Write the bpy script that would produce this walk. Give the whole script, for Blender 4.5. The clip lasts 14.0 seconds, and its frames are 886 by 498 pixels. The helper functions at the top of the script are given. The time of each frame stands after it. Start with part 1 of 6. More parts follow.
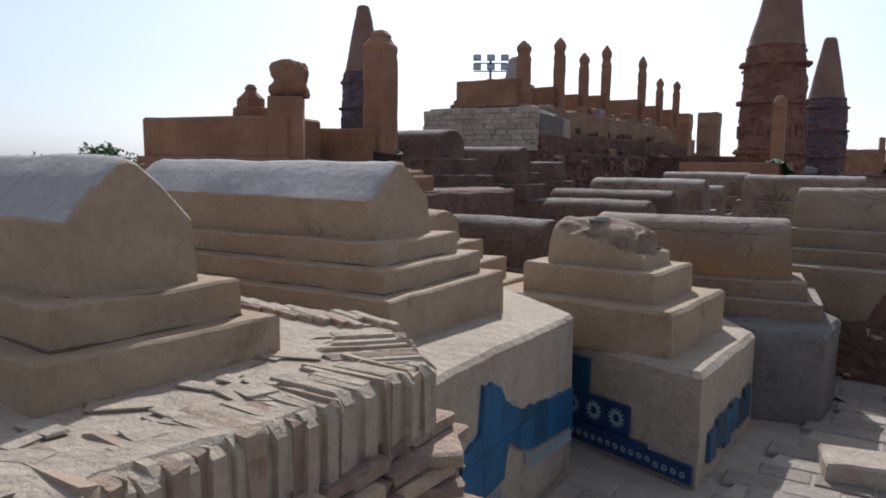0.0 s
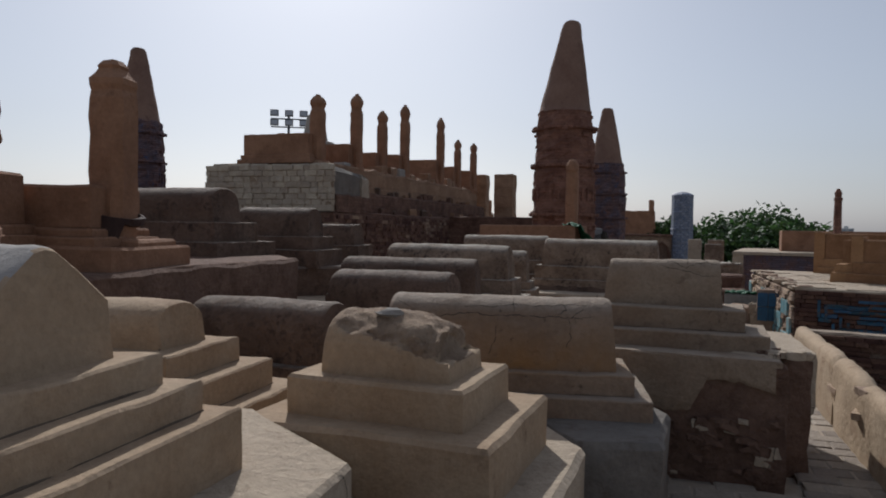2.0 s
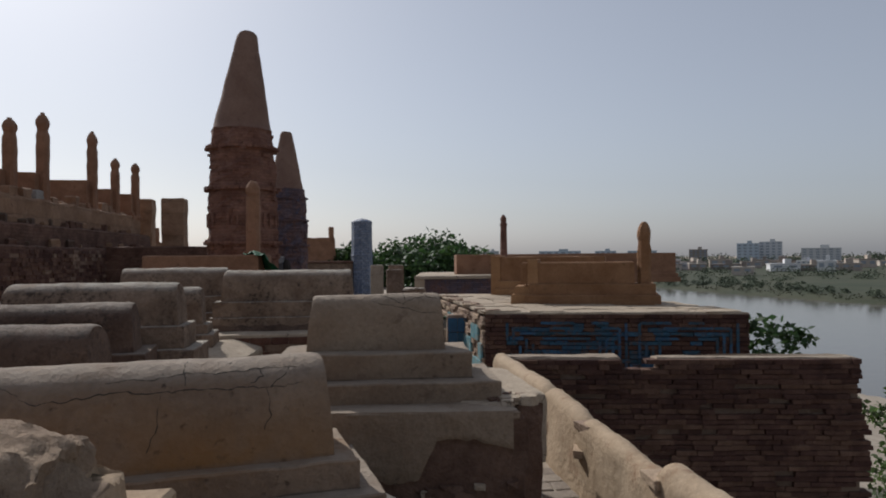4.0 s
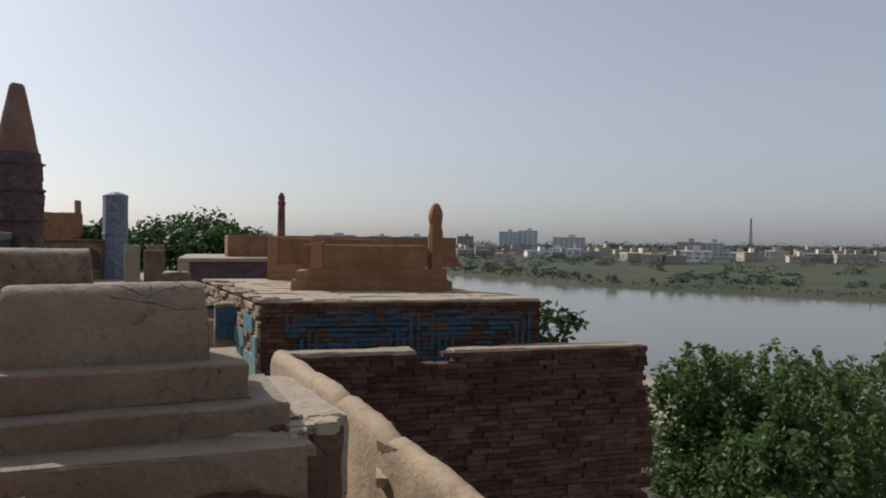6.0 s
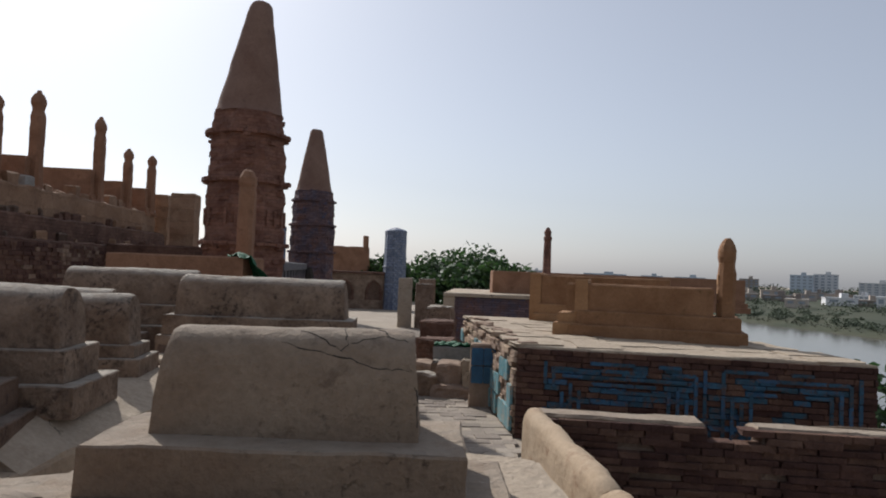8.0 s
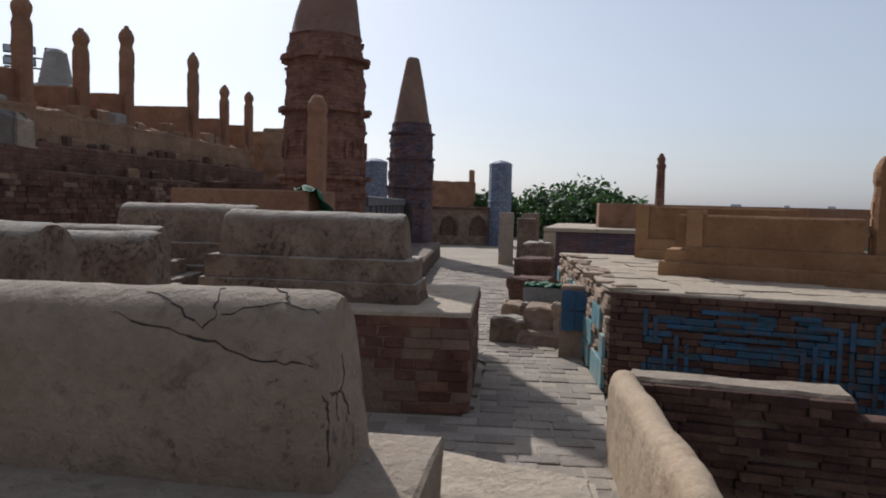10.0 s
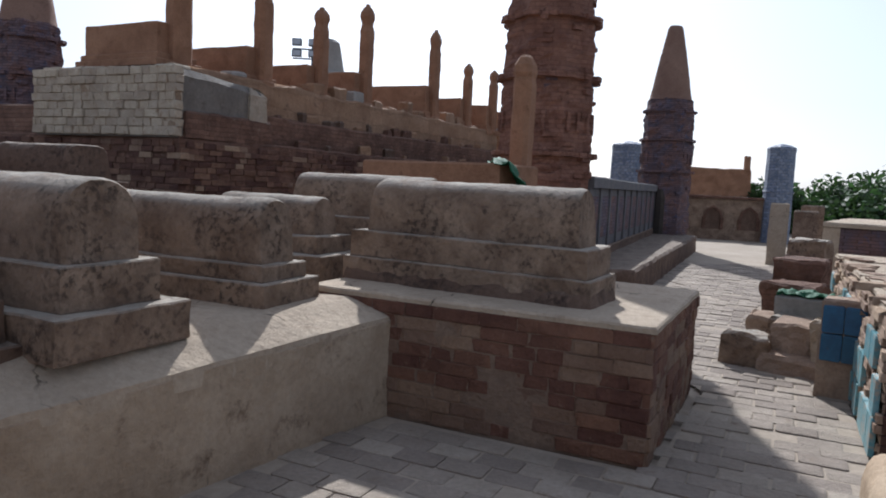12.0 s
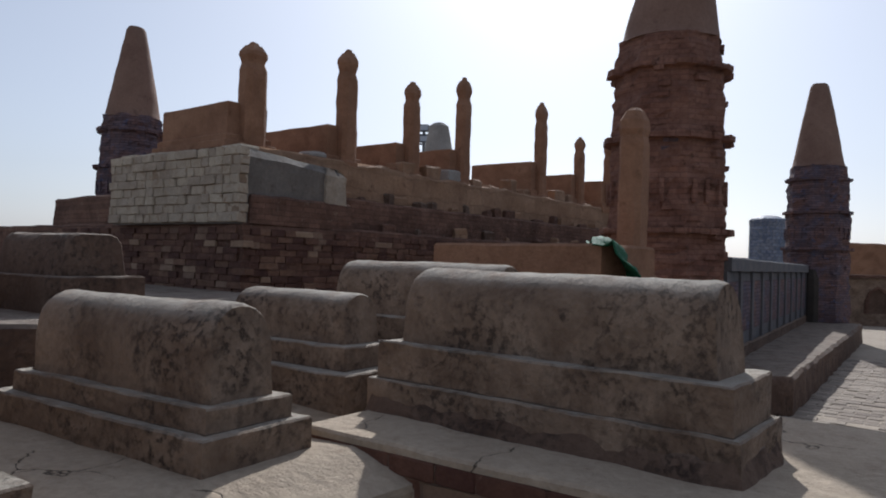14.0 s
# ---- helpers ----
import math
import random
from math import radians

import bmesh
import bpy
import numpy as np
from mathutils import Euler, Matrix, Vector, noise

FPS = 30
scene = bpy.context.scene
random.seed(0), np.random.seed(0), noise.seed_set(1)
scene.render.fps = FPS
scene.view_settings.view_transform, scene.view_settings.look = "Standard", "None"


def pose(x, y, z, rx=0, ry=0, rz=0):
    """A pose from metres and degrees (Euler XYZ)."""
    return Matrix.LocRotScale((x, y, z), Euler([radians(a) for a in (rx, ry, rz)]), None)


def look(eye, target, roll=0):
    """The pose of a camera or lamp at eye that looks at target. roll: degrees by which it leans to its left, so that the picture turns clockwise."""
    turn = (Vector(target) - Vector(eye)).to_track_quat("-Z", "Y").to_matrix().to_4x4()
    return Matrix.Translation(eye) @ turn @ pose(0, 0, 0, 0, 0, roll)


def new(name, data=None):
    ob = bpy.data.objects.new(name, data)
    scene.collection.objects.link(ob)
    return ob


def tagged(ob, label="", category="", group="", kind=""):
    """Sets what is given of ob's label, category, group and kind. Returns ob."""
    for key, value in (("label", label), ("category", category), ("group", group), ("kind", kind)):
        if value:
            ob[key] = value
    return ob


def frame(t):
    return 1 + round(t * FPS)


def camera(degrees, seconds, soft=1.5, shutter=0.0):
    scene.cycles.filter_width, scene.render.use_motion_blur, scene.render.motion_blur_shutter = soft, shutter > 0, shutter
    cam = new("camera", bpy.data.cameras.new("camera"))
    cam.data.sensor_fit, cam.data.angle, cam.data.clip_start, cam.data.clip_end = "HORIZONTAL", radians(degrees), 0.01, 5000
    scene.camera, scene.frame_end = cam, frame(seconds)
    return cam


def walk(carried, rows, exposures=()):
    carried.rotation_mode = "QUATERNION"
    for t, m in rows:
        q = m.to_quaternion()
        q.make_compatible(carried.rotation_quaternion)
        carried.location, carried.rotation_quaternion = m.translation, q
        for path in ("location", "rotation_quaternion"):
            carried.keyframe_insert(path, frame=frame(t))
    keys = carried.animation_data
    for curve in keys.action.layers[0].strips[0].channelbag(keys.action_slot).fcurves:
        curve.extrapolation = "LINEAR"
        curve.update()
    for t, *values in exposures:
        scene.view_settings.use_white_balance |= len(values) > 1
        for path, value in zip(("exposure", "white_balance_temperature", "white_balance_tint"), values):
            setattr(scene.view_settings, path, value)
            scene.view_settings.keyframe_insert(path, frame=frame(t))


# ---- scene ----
cam = camera(64.5, 14.0, soft=1.9)
PATH = [
    (0, (0.506, -0.183, 1.572), (0.336, 1.796, 1.343), 0.7),
    (0.5, (0.52, 0.103, 1.609), (0.447, 2.096, 1.461), 0.1),
    (1, (0.546, 0.43, 1.65), (0.723, 2.422, 1.621), -0.2),
    (1.5, (0.62, 0.692, 1.651), (0.847, 2.679, 1.675), -0.4),
    (2, (0.732, 1.003, 1.663), (1.105, 2.966, 1.603), 0.8),
    (2.5, (0.786, 1.321, 1.653), (1.372, 3.233, 1.613), -0.7),
    (3, (0.887, 1.604, 1.667), (1.633, 3.459, 1.653), 0.2),
    (3.5, (0.989, 1.858, 1.688), (1.928, 3.624, 1.689), 0.2),
    (4, (1.087, 2.137, 1.685), (2.278, 3.743, 1.705), -0.6),
    (4.2, (1.128, 2.225, 1.701), (2.414, 3.757, 1.669), -0.7),
    (6.3, (1.856, 3.087, 1.653), (3.494, 4.234, 1.634), 0.7),
    (6.5, (1.939, 3.154, 1.662), (3.518, 4.382, 1.665), 2.3),
    (7, (2.092, 3.324, 1.65), (3.481, 4.761, 1.573), 1.2),
    (7.5, (2.281, 3.538, 1.673), (3.598, 5.044, 1.672), 1.5),
    (8, (2.523, 3.73, 1.655), (3.611, 5.407, 1.718), 2.2),
    (8.2, (2.601, 3.797, 1.666), (3.61, 5.523, 1.68), 1.0),
    (10.5, (3.640, 4.699, 1.581), (4.278, 6.59, 1.443), 1.9),
    (11, (3.900, 4.95, 1.508), (4.198, 6.922, 1.361), 3.0),
    (11.5, (4.15, 5.19, 1.492), (4.344, 7.167, 1.253), 1.3),
    (12, (4.412, 5.545, 1.522), (4.492, 7.534, 1.333), 2.8),
    (12.5, (4.612, 5.905, 1.524), (4.513, 7.9, 1.416), 3.0),
    (13, (4.683, 6.322, 1.531), (4.455, 8.307, 1.459), 3.2),
    (13.5, (4.724, 6.701, 1.558), (4.284, 8.652, 1.553), 2.8),
    (14, (4.773, 7.127, 1.574), (4.494, 9.107, 1.607), 1.7),
]
EXPOSURE = [(0, 0.0, 5580), (0.5, -0.33, 5630), (1, -0.84, 5780), (1.5, -0.55, 5830), (2, -0.65, 5880), (2.5, -0.69, 5880), (4, -0.58, 6030), (6.5, -0.2, 6130), (7, -0.09, 6130), (7.5, -0.36, 6080), (8, -0.28, 6030), (10.5, -0.32, 5780), (11.2, -0.03, 5730), (11.5, 0.18, 5730), (12, 0.16, 5630), (13, 0.27, 5580), (14, -0.3, 5730)]
walk(cam, [(t, look(eye, target, roll)) for t, eye, target, roll in PATH], [(t, stops, kelvin, 10) for t, stops, kelvin in EXPOSURE])

from mathutils.bvhtree import BVHTree

# ---- world and light ----
SUN_EL, SUN_AZ = radians(38.5), radians(0.5)      # azimuth from +y towards +x
to_sun = Vector((math.sin(SUN_AZ) * math.cos(SUN_EL), math.cos(SUN_AZ) * math.cos(SUN_EL), math.sin(SUN_EL)))
world = bpy.data.worlds.new("hazy_sky")
scene.world = world
world.use_nodes = True
wn = world.node_tree.nodes
sky = wn.new("ShaderNodeTexSky")
sky.sky_type = "NISHITA"
sky.sun_disc = False
sky.sun_elevation, sky.sun_rotation = SUN_EL, SUN_AZ
sky.altitude, sky.air_density, sky.dust_density, sky.ozone_density = 60, 1.0, 1.8, 1.0
# thin high haze: the sky's own colour, partly washed out
wash = wn.new("ShaderNodeHueSaturation")
wash.inputs["Saturation"].default_value = 0.52
haze = wn.new("ShaderNodeMix")
haze.data_type = "RGBA"
haze.inputs[0].default_value = 0.30
haze.inputs[7].default_value = (5.0, 5.0, 5.45, 1)
world.node_tree.links.new(sky.outputs["Color"], wash.inputs["Color"])
world.node_tree.links.new(wash.outputs["Color"], haze.inputs[6])
wn["Background"].inputs["Strength"].default_value = 0.125
world.node_tree.links.new(haze.outputs[2], wn["Background"].inputs["Color"])
sun_data = bpy.data.lights.new("sun", "SUN")
sun_data.energy, sun_data.angle, sun_data.color = 4.9, radians(0.7), (1.0, 0.93, 0.84)
sun = new("sun", sun_data)
sun.matrix_world = look((0, 0, 40), Vector((0, 0, 40)) - to_sun)


# ---- materials ----
def mat(name, c1, c2, scale=2.0, fine=35.0, rough=0.9, bump=0.5, stain=None, stain_at=0.62, cracks=0.0, pits=0.0, lit_dust=0.0, vary=0.0, metal=0.0, island=False, contrast=1.0, tide=None):
    """Two-scale mottled surface: broad mix of c1 and c2, fine grain, blotchy stains, optional crack lines."""
    m = bpy.data.materials.new(name)
    m.use_nodes = True
    nt = m.node_tree
    nd, ln = nt.nodes, nt.links.new
    bsdf = nd["Principled BSDF"]
    geo = nd.new("ShaderNodeNewGeometry")
    pos = geo.outputs["Position"]

    def nz(s, detail=5.0, rgh=0.6, dist=0.0):
        n = nd.new("ShaderNodeTexNoise")
        n.inputs["Scale"].default_value, n.inputs["Detail"].default_value = s, detail
        n.inputs["Roughness"].default_value, n.inputs["Distortion"].default_value = rgh, dist
        ln(pos, n.inputs["Vector"])
        return n.outputs["Fac"]

    def ramp(v, a, b):
        r = nd.new("ShaderNodeMapRange")
        r.inputs["From Min"].default_value, r.inputs["From Max"].default_value = a, b
        ln(v, r.inputs["Value"])
        return r.outputs["Result"]

    def mix(f, a, b, mode="MIX"):
        x = nd.new("ShaderNodeMix")
        x.data_type, x.blend_type = "RGBA", mode
        for v, sock in ((f, 0), (a, 6), (b, 7)):
            if isinstance(v, (int, float)):
                x.inputs[sock].default_value = v
            elif isinstance(v, tuple):
                x.inputs[sock].default_value = (*v, 1)
            else:
                ln(v, x.inputs[sock])
        return x.outputs[2]

    col = mix(ramp(nz(scale, 6, 0.65, 0.4), 0.5 - 0.18 / contrast, 0.5 + 0.18 / contrast), c1, c2)
    if vary > 0:
        if island:
            src = geo.outputs["Random Per Island"]
        else:
            src = nd.new("ShaderNodeObjectInfo").outputs["Random"]
        hsv = nd.new("ShaderNodeHueSaturation")
        mr = nd.new("ShaderNodeMapRange")
        mr.inputs["To Min"].default_value, mr.inputs["To Max"].default_value = 1 - vary, 1 + vary
        ln(src, mr.inputs["Value"])
        ln(mr.outputs["Result"], hsv.inputs["Value"])
        hue = nd.new("ShaderNodeMapRange")
        hue.inputs["To Min"].default_value, hue.inputs["To Max"].default_value = 0.5 - 0.03 * vary, 0.5 + 0.03 * vary
        ln(src, hue.inputs["Value"])
        ln(hue.outputs["Result"], hsv.inputs["Hue"])
        ln(col, hsv.inputs["Color"])
        col = hsv.outputs["Color"]
    grain = nz(fine, 8, 0.7)
    col = mix(0.75, col, mix(ramp(grain, 0.3, 0.7), (0.76, 0.76, 0.76), (1.13, 1.13, 1.13)), "MULTIPLY")
    if stain:
        spot = nz(scale * 2.7, 8, 0.72, 0.15)
        col = mix(ramp(spot, stain_at, stain_at + 0.13), col, stain)
    if tide:
        # a damp stain that soaked up from the foot, with a ragged rim
        z0, z1, soaked = tide
        up = nd.new("ShaderNodeSeparateXYZ")
        ln(pos, up.inputs[0])
        rim = nd.new("ShaderNodeMath")
        rim.operation = "MULTIPLY_ADD"
        rim.inputs[1].default_value = (z1 - z0) * 1.6
        ln(nz(2.3, 5, 0.6), rim.inputs[0]), ln(up.outputs[2], rim.inputs[2])
        wet = ramp(rim.outputs[0], z1 + (z1 - z0) * 0.95, z0 + (z1 - z0) * 0.75)
        part_wet = nd.new("ShaderNodeMath")
        part_wet.operation = "MULTIPLY"
        ln(wet, part_wet.inputs[0]), ln(ramp(nz(1.4, 4, 0.6), 0.30, 0.56), part_wet.inputs[1])
        above = nd.new("ShaderNodeMath")
        above.operation = "MULTIPLY"
        ln(part_wet.outputs[0], above.inputs[0]), ln(ramp(up.outputs[2], z0 - 0.02, z0 + 0.02), above.inputs[1])
        col = mix(above.outputs[0], col, soaked)
    if pits:
        pit = ramp(nz(24.0, 8, 0.7, 0.1), pits, pits + 0.11)
        some_pits = nd.new("ShaderNodeMath")
        some_pits.operation = "MULTIPLY"
        ln(pit, some_pits.inputs[0]), ln(ramp(nz(2.6, 3, 0.5), 0.38, 0.62), some_pits.inputs[1])
        pit = some_pits.outputs[0]
        weak = nd.new("ShaderNodeMath")
        weak.operation = "MULTIPLY"
        weak.inputs[1].default_value = 0.85
        ln(pit, weak.inputs[0])
        col = mix(weak.outputs[0], col, (0.06, 0.043, 0.034))
        fall = nd.new("ShaderNodeMath")
        fall.operation = "MULTIPLY_ADD"
        fall.inputs[1].default_value = -0.7
        ln(pit, fall.inputs[0]), ln(grain, fall.inputs[2])
        height = fall.outputs[0]
    else:
        height = grain
    # dust on upward faces, paled further so the colour carries skylight on tops
    if lit_dust > 0:
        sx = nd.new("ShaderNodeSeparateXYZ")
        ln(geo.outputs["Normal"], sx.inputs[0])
        lit_top = nd.new("ShaderNodeMath")
        lit_top.operation = "MULTIPLY"
        lit_top.inputs[1].default_value = lit_dust
        ln(ramp(sx.outputs[2], 0.55, 0.95), lit_top.inputs[0])
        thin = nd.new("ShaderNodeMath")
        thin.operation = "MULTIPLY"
        ln(lit_top.outputs[0], thin.inputs[0]), ln(ramp(nz(5.0, 6, 0.7), 0.25, 0.55), thin.inputs[1])
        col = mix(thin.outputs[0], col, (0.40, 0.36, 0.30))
    if cracks > 0:
        vor = nd.new("ShaderNodeTexVoronoi")
        vor.feature = "DISTANCE_TO_EDGE"
        vor.inputs["Scale"].default_value = cracks
        wob = nd.new("ShaderNodeTexNoise")
        wob.inputs["Scale"].default_value, wob.inputs["Detail"].default_value = 4.0, 5.0
        add = nd.new("ShaderNodeMixRGB")
        add.blend_type = "ADD"
        add.inputs["Fac"].default_value = 0.35
        ln(pos, wob.inputs["Vector"]), ln(pos, add.inputs["Color1"]), ln(wob.outputs["Color"], add.inputs["Color2"])
        ln(add.outputs["Color"], vor.inputs["Vector"])
        line = ramp(vor.outputs["Distance"], 0.001, 0.007)
        some = ramp(nz(1.7, 2), 0.40, 0.46)
        mx = nd.new("ShaderNodeMath")
        mx.operation = "MAXIMUM"
        ln(line, mx.inputs[0]), ln(some, mx.inputs[1])
        col = mix(mx.outputs[0], (0.07, 0.055, 0.04), col)
        mul = nd.new("ShaderNodeMath")
        mul.operation = "MULTIPLY"
        ln(height, mul.inputs[0]), ln(mx.outputs[0], mul.inputs[1])
        height = mul.outputs[0]
    ln(col, bsdf.inputs["Base Color"])
    bsdf.inputs["Roughness"].default_value = rough
    bsdf.inputs["Metallic"].default_value = metal
    bsdf.inputs["Specular IOR Level"].default_value = 0.25 if rough > 0.6 else 0.5
    b = nd.new("ShaderNodeBump")
    b.inputs["Strength"].default_value, b.inputs["Distance"].default_value = bump, 0.012
    ln(height, b.inputs["Height"])
    big = nd.new("ShaderNodeBump")
    big.inputs["Strength"].default_value, big.inputs["Distance"].default_value = bump * 0.8, 0.04
    ln(nz(scale * 4, 6, 0.65), big.inputs["Height"])
    ln(b.outputs["Normal"], big.inputs["Normal"])
    ln(big.outputs["Normal"], bsdf.inputs["Normal"])
    return m


def courses(m, bw, bh, mortar, dark, amount=0.8, turn=0.0):
    """Adds masonry courses (bw by bh metres) to a material made by mat(), running round upright walls."""
    nt = m.node_tree
    nd, ln = nt.nodes, nt.links.new
    bsdf = nd["Principled BSDF"]
    geo = nd.new("ShaderNodeNewGeometry")
    sep = nd.new("ShaderNodeSeparateXYZ")
    ln(geo.outputs["Position"], sep.inputs[0])
    a = nd.new("ShaderNodeMath")
    a.operation = "MULTIPLY"
    a.inputs[1].default_value = math.cos(turn)
    b = nd.new("ShaderNodeMath")
    b.operation = "MULTIPLY_ADD"
    b.inputs[1].default_value = math.sin(turn)
    ln(sep.outputs[0], a.inputs[0]), ln(sep.outputs[1], b.inputs[0]), ln(a.outputs[0], b.inputs[2])
    com = nd.new("ShaderNodeCombineXYZ")
    ln(b.outputs[0], com.inputs[0]), ln(sep.outputs[2], com.inputs[1])
    wob = nd.new("ShaderNodeTexNoise")
    wob.inputs["Scale"].default_value = 3.0
    ln(geo.outputs["Position"], wob.inputs["Vector"])
    add = nd.new("ShaderNodeMixRGB")
    add.blend_type = "ADD"
    add.inputs["Fac"].default_value = bh * 0.55
    ln(com.outputs[0], add.inputs["Color1"]), ln(wob.outputs["Color"], add.inputs["Color2"])
    br = nd.new("ShaderNodeTexBrick")
    br.inputs["Scale"].default_value = 1.0
    br.inputs["Brick Width"].default_value, br.inputs["Row Height"].default_value = bw, bh
    br.inputs["Mortar Size"].default_value = mortar
    br.inputs["Color1"].default_value, br.inputs["Color2"].default_value = (0.7, 0.7, 0.7, 1), (1.15, 1.15, 1.15, 1)
    br.inputs["Mortar"].default_value = (dark, dark, dark, 1)
    ln(add.outputs["Color"], br.inputs["Vector"])
    old = bsdf.inputs["Base Color"].links[0].from_socket
    mx = nd.new("ShaderNodeMix")
    mx.data_type, mx.blend_type = "RGBA", "MULTIPLY"
    mx.inputs[0].default_value = amount
    ln(old, mx.inputs[6]), ln(br.outputs["Color"], mx.inputs[7])
    ln(mx.outputs[2], bsdf.inputs["Base Color"])
    oldn = bsdf.inputs["Normal"].links[0].from_socket
    bp = nd.new("ShaderNodeBump")
    bp.invert = True
    bp.inputs["Strength"].default_value, bp.inputs["Distance"].default_value = 0.8, 0.02
    ln(br.outputs["Fac"], bp.inputs["Height"]), ln(oldn, bp.inputs["Normal"])
    ln(bp.outputs["Normal"], bsdf.inputs["Normal"])
    return m


PLASTER = mat("tan_plaster", (0.298, 0.206, 0.127), (0.391, 0.293, 0.197), 1.5, 34, bump=0.6, stain=(0.186, 0.126, 0.080), stain_at=0.58, contrast=1.2)
PLASTER_CRACKED = mat("cracked_plaster", (0.216, 0.152, 0.103), (0.299, 0.230, 0.164), 1.8, 34, bump=0.8, stain=(0.138, 0.094, 0.066), stain_at=0.58, contrast=1.3, pits=0.58, lit_dust=0.35)
PLASTER_OCHRE = mat("ochre_stained_plaster", (0.189, 0.131, 0.090), (0.262, 0.191, 0.136), 1.8, 30, stain=(0.129, 0.086, 0.061), stain_at=0.58, bump=0.8, contrast=1.3, pits=0.60, lit_dust=0.4, tide=(0.80, 1.08, (0.258, 0.138, 0.053)))
PARAPET_PLASTER = mat("parapet_plaster", (0.351, 0.257, 0.166), (0.437, 0.337, 0.233), 1.6, 30, bump=0.6, stain=(0.257, 0.157, 0.095), stain_at=0.56)
RUBBLE_RED = mat("red_brown_rubble", (0.125, 0.074, 0.053), (0.20, 0.125, 0.09), 5.0, 26, bump=1.0, stain=(0.27, 0.19, 0.135), stain_at=0.64, contrast=1.3)
PLASTER_CRUMBLED = mat("crumbled_plaster", (0.23, 0.158, 0.105), (0.34, 0.25, 0.172), 5.0, 30, bump=1.0, stain=(0.15, 0.10, 0.067), stain_at=0.58, contrast=1.3)
PLASTER_GREY = mat("weathered_plaster", (0.175, 0.118, 0.081), (0.304, 0.221, 0.158), 3.0, 32, bump=0.9, stain=(0.078, 0.055, 0.042), stain_at=0.56, contrast=1.4, pits=0.50, lit_dust=0.95)
PLASTER_DARK = mat("old_dark_plaster", (0.098, 0.061, 0.043), (0.162, 0.108, 0.078), 2.2, 26, bump=0.8, stain=(0.051, 0.034, 0.027), stain_at=0.55, contrast=1.3, pits=0.52, lit_dust=0.4)
TERRACE = mat("terrace_plaster", (0.361, 0.290, 0.214), (0.446, 0.366, 0.275), 2.2, 26, bump=0.9, stain=(0.257, 0.195, 0.138), stain_at=0.58, cracks=1.3)
CEMENT_DARK = mat("dark_grey_cement", (0.128, 0.114, 0.100), (0.188, 0.168, 0.148), 1.8, 22, bump=0.7, stain=(0.096, 0.076, 0.061), stain_at=0.56, contrast=1.3)
PLASTER_WALL = mat("brown_cracked_plaster", (0.30, 0.228, 0.158), (0.42, 0.335, 0.243), 1.6, 28, bump=0.9, stain=(0.15, 0.106, 0.073), stain_at=0.56, cracks=1.5, contrast=1.3)
GREY_SMOOTH = mat("grey_cement", (0.25, 0.23, 0.205), (0.33, 0.31, 0.28), 1.5, 20, stain=(0.16, 0.145, 0.13), stain_at=0.62)
ORANGE = mat("ochre_sandstone", (0.215, 0.113, 0.066), (0.30, 0.166, 0.10), 2.2, 36, bump=0.6, stain=(0.155, 0.080, 0.046), stain_at=0.58, contrast=1.3)
ORANGE_PALE = mat("golden_sandstone", (0.285, 0.155, 0.075), (0.37, 0.215, 0.108), 2.6, 40, bump=0.5, stain=(0.24, 0.135, 0.06), stain_at=0.60)
GOLDEN = mat("golden_brown_sandstone", (0.205, 0.104, 0.050), (0.28, 0.154, 0.080), 2.6, 40, bump=0.6, stain=(0.145, 0.082, 0.04), stain_at=0.58, contrast=1.3)
TAN_RUIN = courses(mat("tan_masonry", (0.25, 0.150, 0.092), (0.34, 0.218, 0.137), 2.0, 24, bump=0.7, stain=(0.16, 0.095, 0.062), stain_at=0.58, contrast=1.3), 0.5, 0.3, 0.012, 0.6, 0.35, radians(60))
RED_BRICK = courses(mat("dark_red_brickwork", (0.108, 0.059, 0.042), (0.189, 0.108, 0.077), 3.0, 30, bump=0.9, stain=(0.270, 0.203, 0.149), stain_at=0.60, contrast=1.4), 0.21, 0.07, 0.006, 0.6, 0.6, radians(60))
TOWER_BRICK = courses(mat("tower_brickwork", (0.165, 0.080, 0.058), (0.28, 0.148, 0.105), 3.2, 28, bump=1.0, stain=(0.105, 0.055, 0.04), stain_at=0.56, contrast=1.4), 0.18, 0.06, 0.006, 0.6, 0.55, radians(25))
TOWER_BLUE = courses(mat("weathered_blue_brickwork", (0.105, 0.095, 0.125), (0.19, 0.105, 0.085), 2.6, 28, bump=0.7, stain=(0.07, 0.10, 0.19), stain_at=0.56), 0.18, 0.055, 0.006, 0.5, 0.8, radians(25))
CONE = mat("cone_plaster", (0.176, 0.106, 0.079), (0.237, 0.152, 0.114), 1.5, 26, bump=0.5, stain=(0.123, 0.076, 0.057), stain_at=0.58)
BRICK_TAN = mat("dusty_tan_brick", (0.168, 0.105, 0.071), (0.241, 0.163, 0.116), 3.0, 45, bump=0.8, vary=0.2, stain=(0.112, 0.060, 0.043), stain_at=0.57)
BRICK = mat("brown_brick", (0.112, 0.054, 0.038), (0.19, 0.098, 0.066), 2.6, 45, bump=0.9, vary=0.28, stain=(0.27, 0.18, 0.125), stain_at=0.58, contrast=1.4)
BRICK_DARK = mat("dark_thin_brick", (0.078, 0.041, 0.031), (0.132, 0.071, 0.051), 4, 45, bump=0.9, vary=0.35, stain=(0.212, 0.149, 0.106), stain_at=0.66, contrast=1.3)
BRICK_WORN = mat("worn_tan_brick", (0.28, 0.195, 0.135), (0.40, 0.295, 0.215), 4, 40, bump=0.7, vary=0.3, stain=(0.22, 0.13, 0.09), stain_at=0.6)
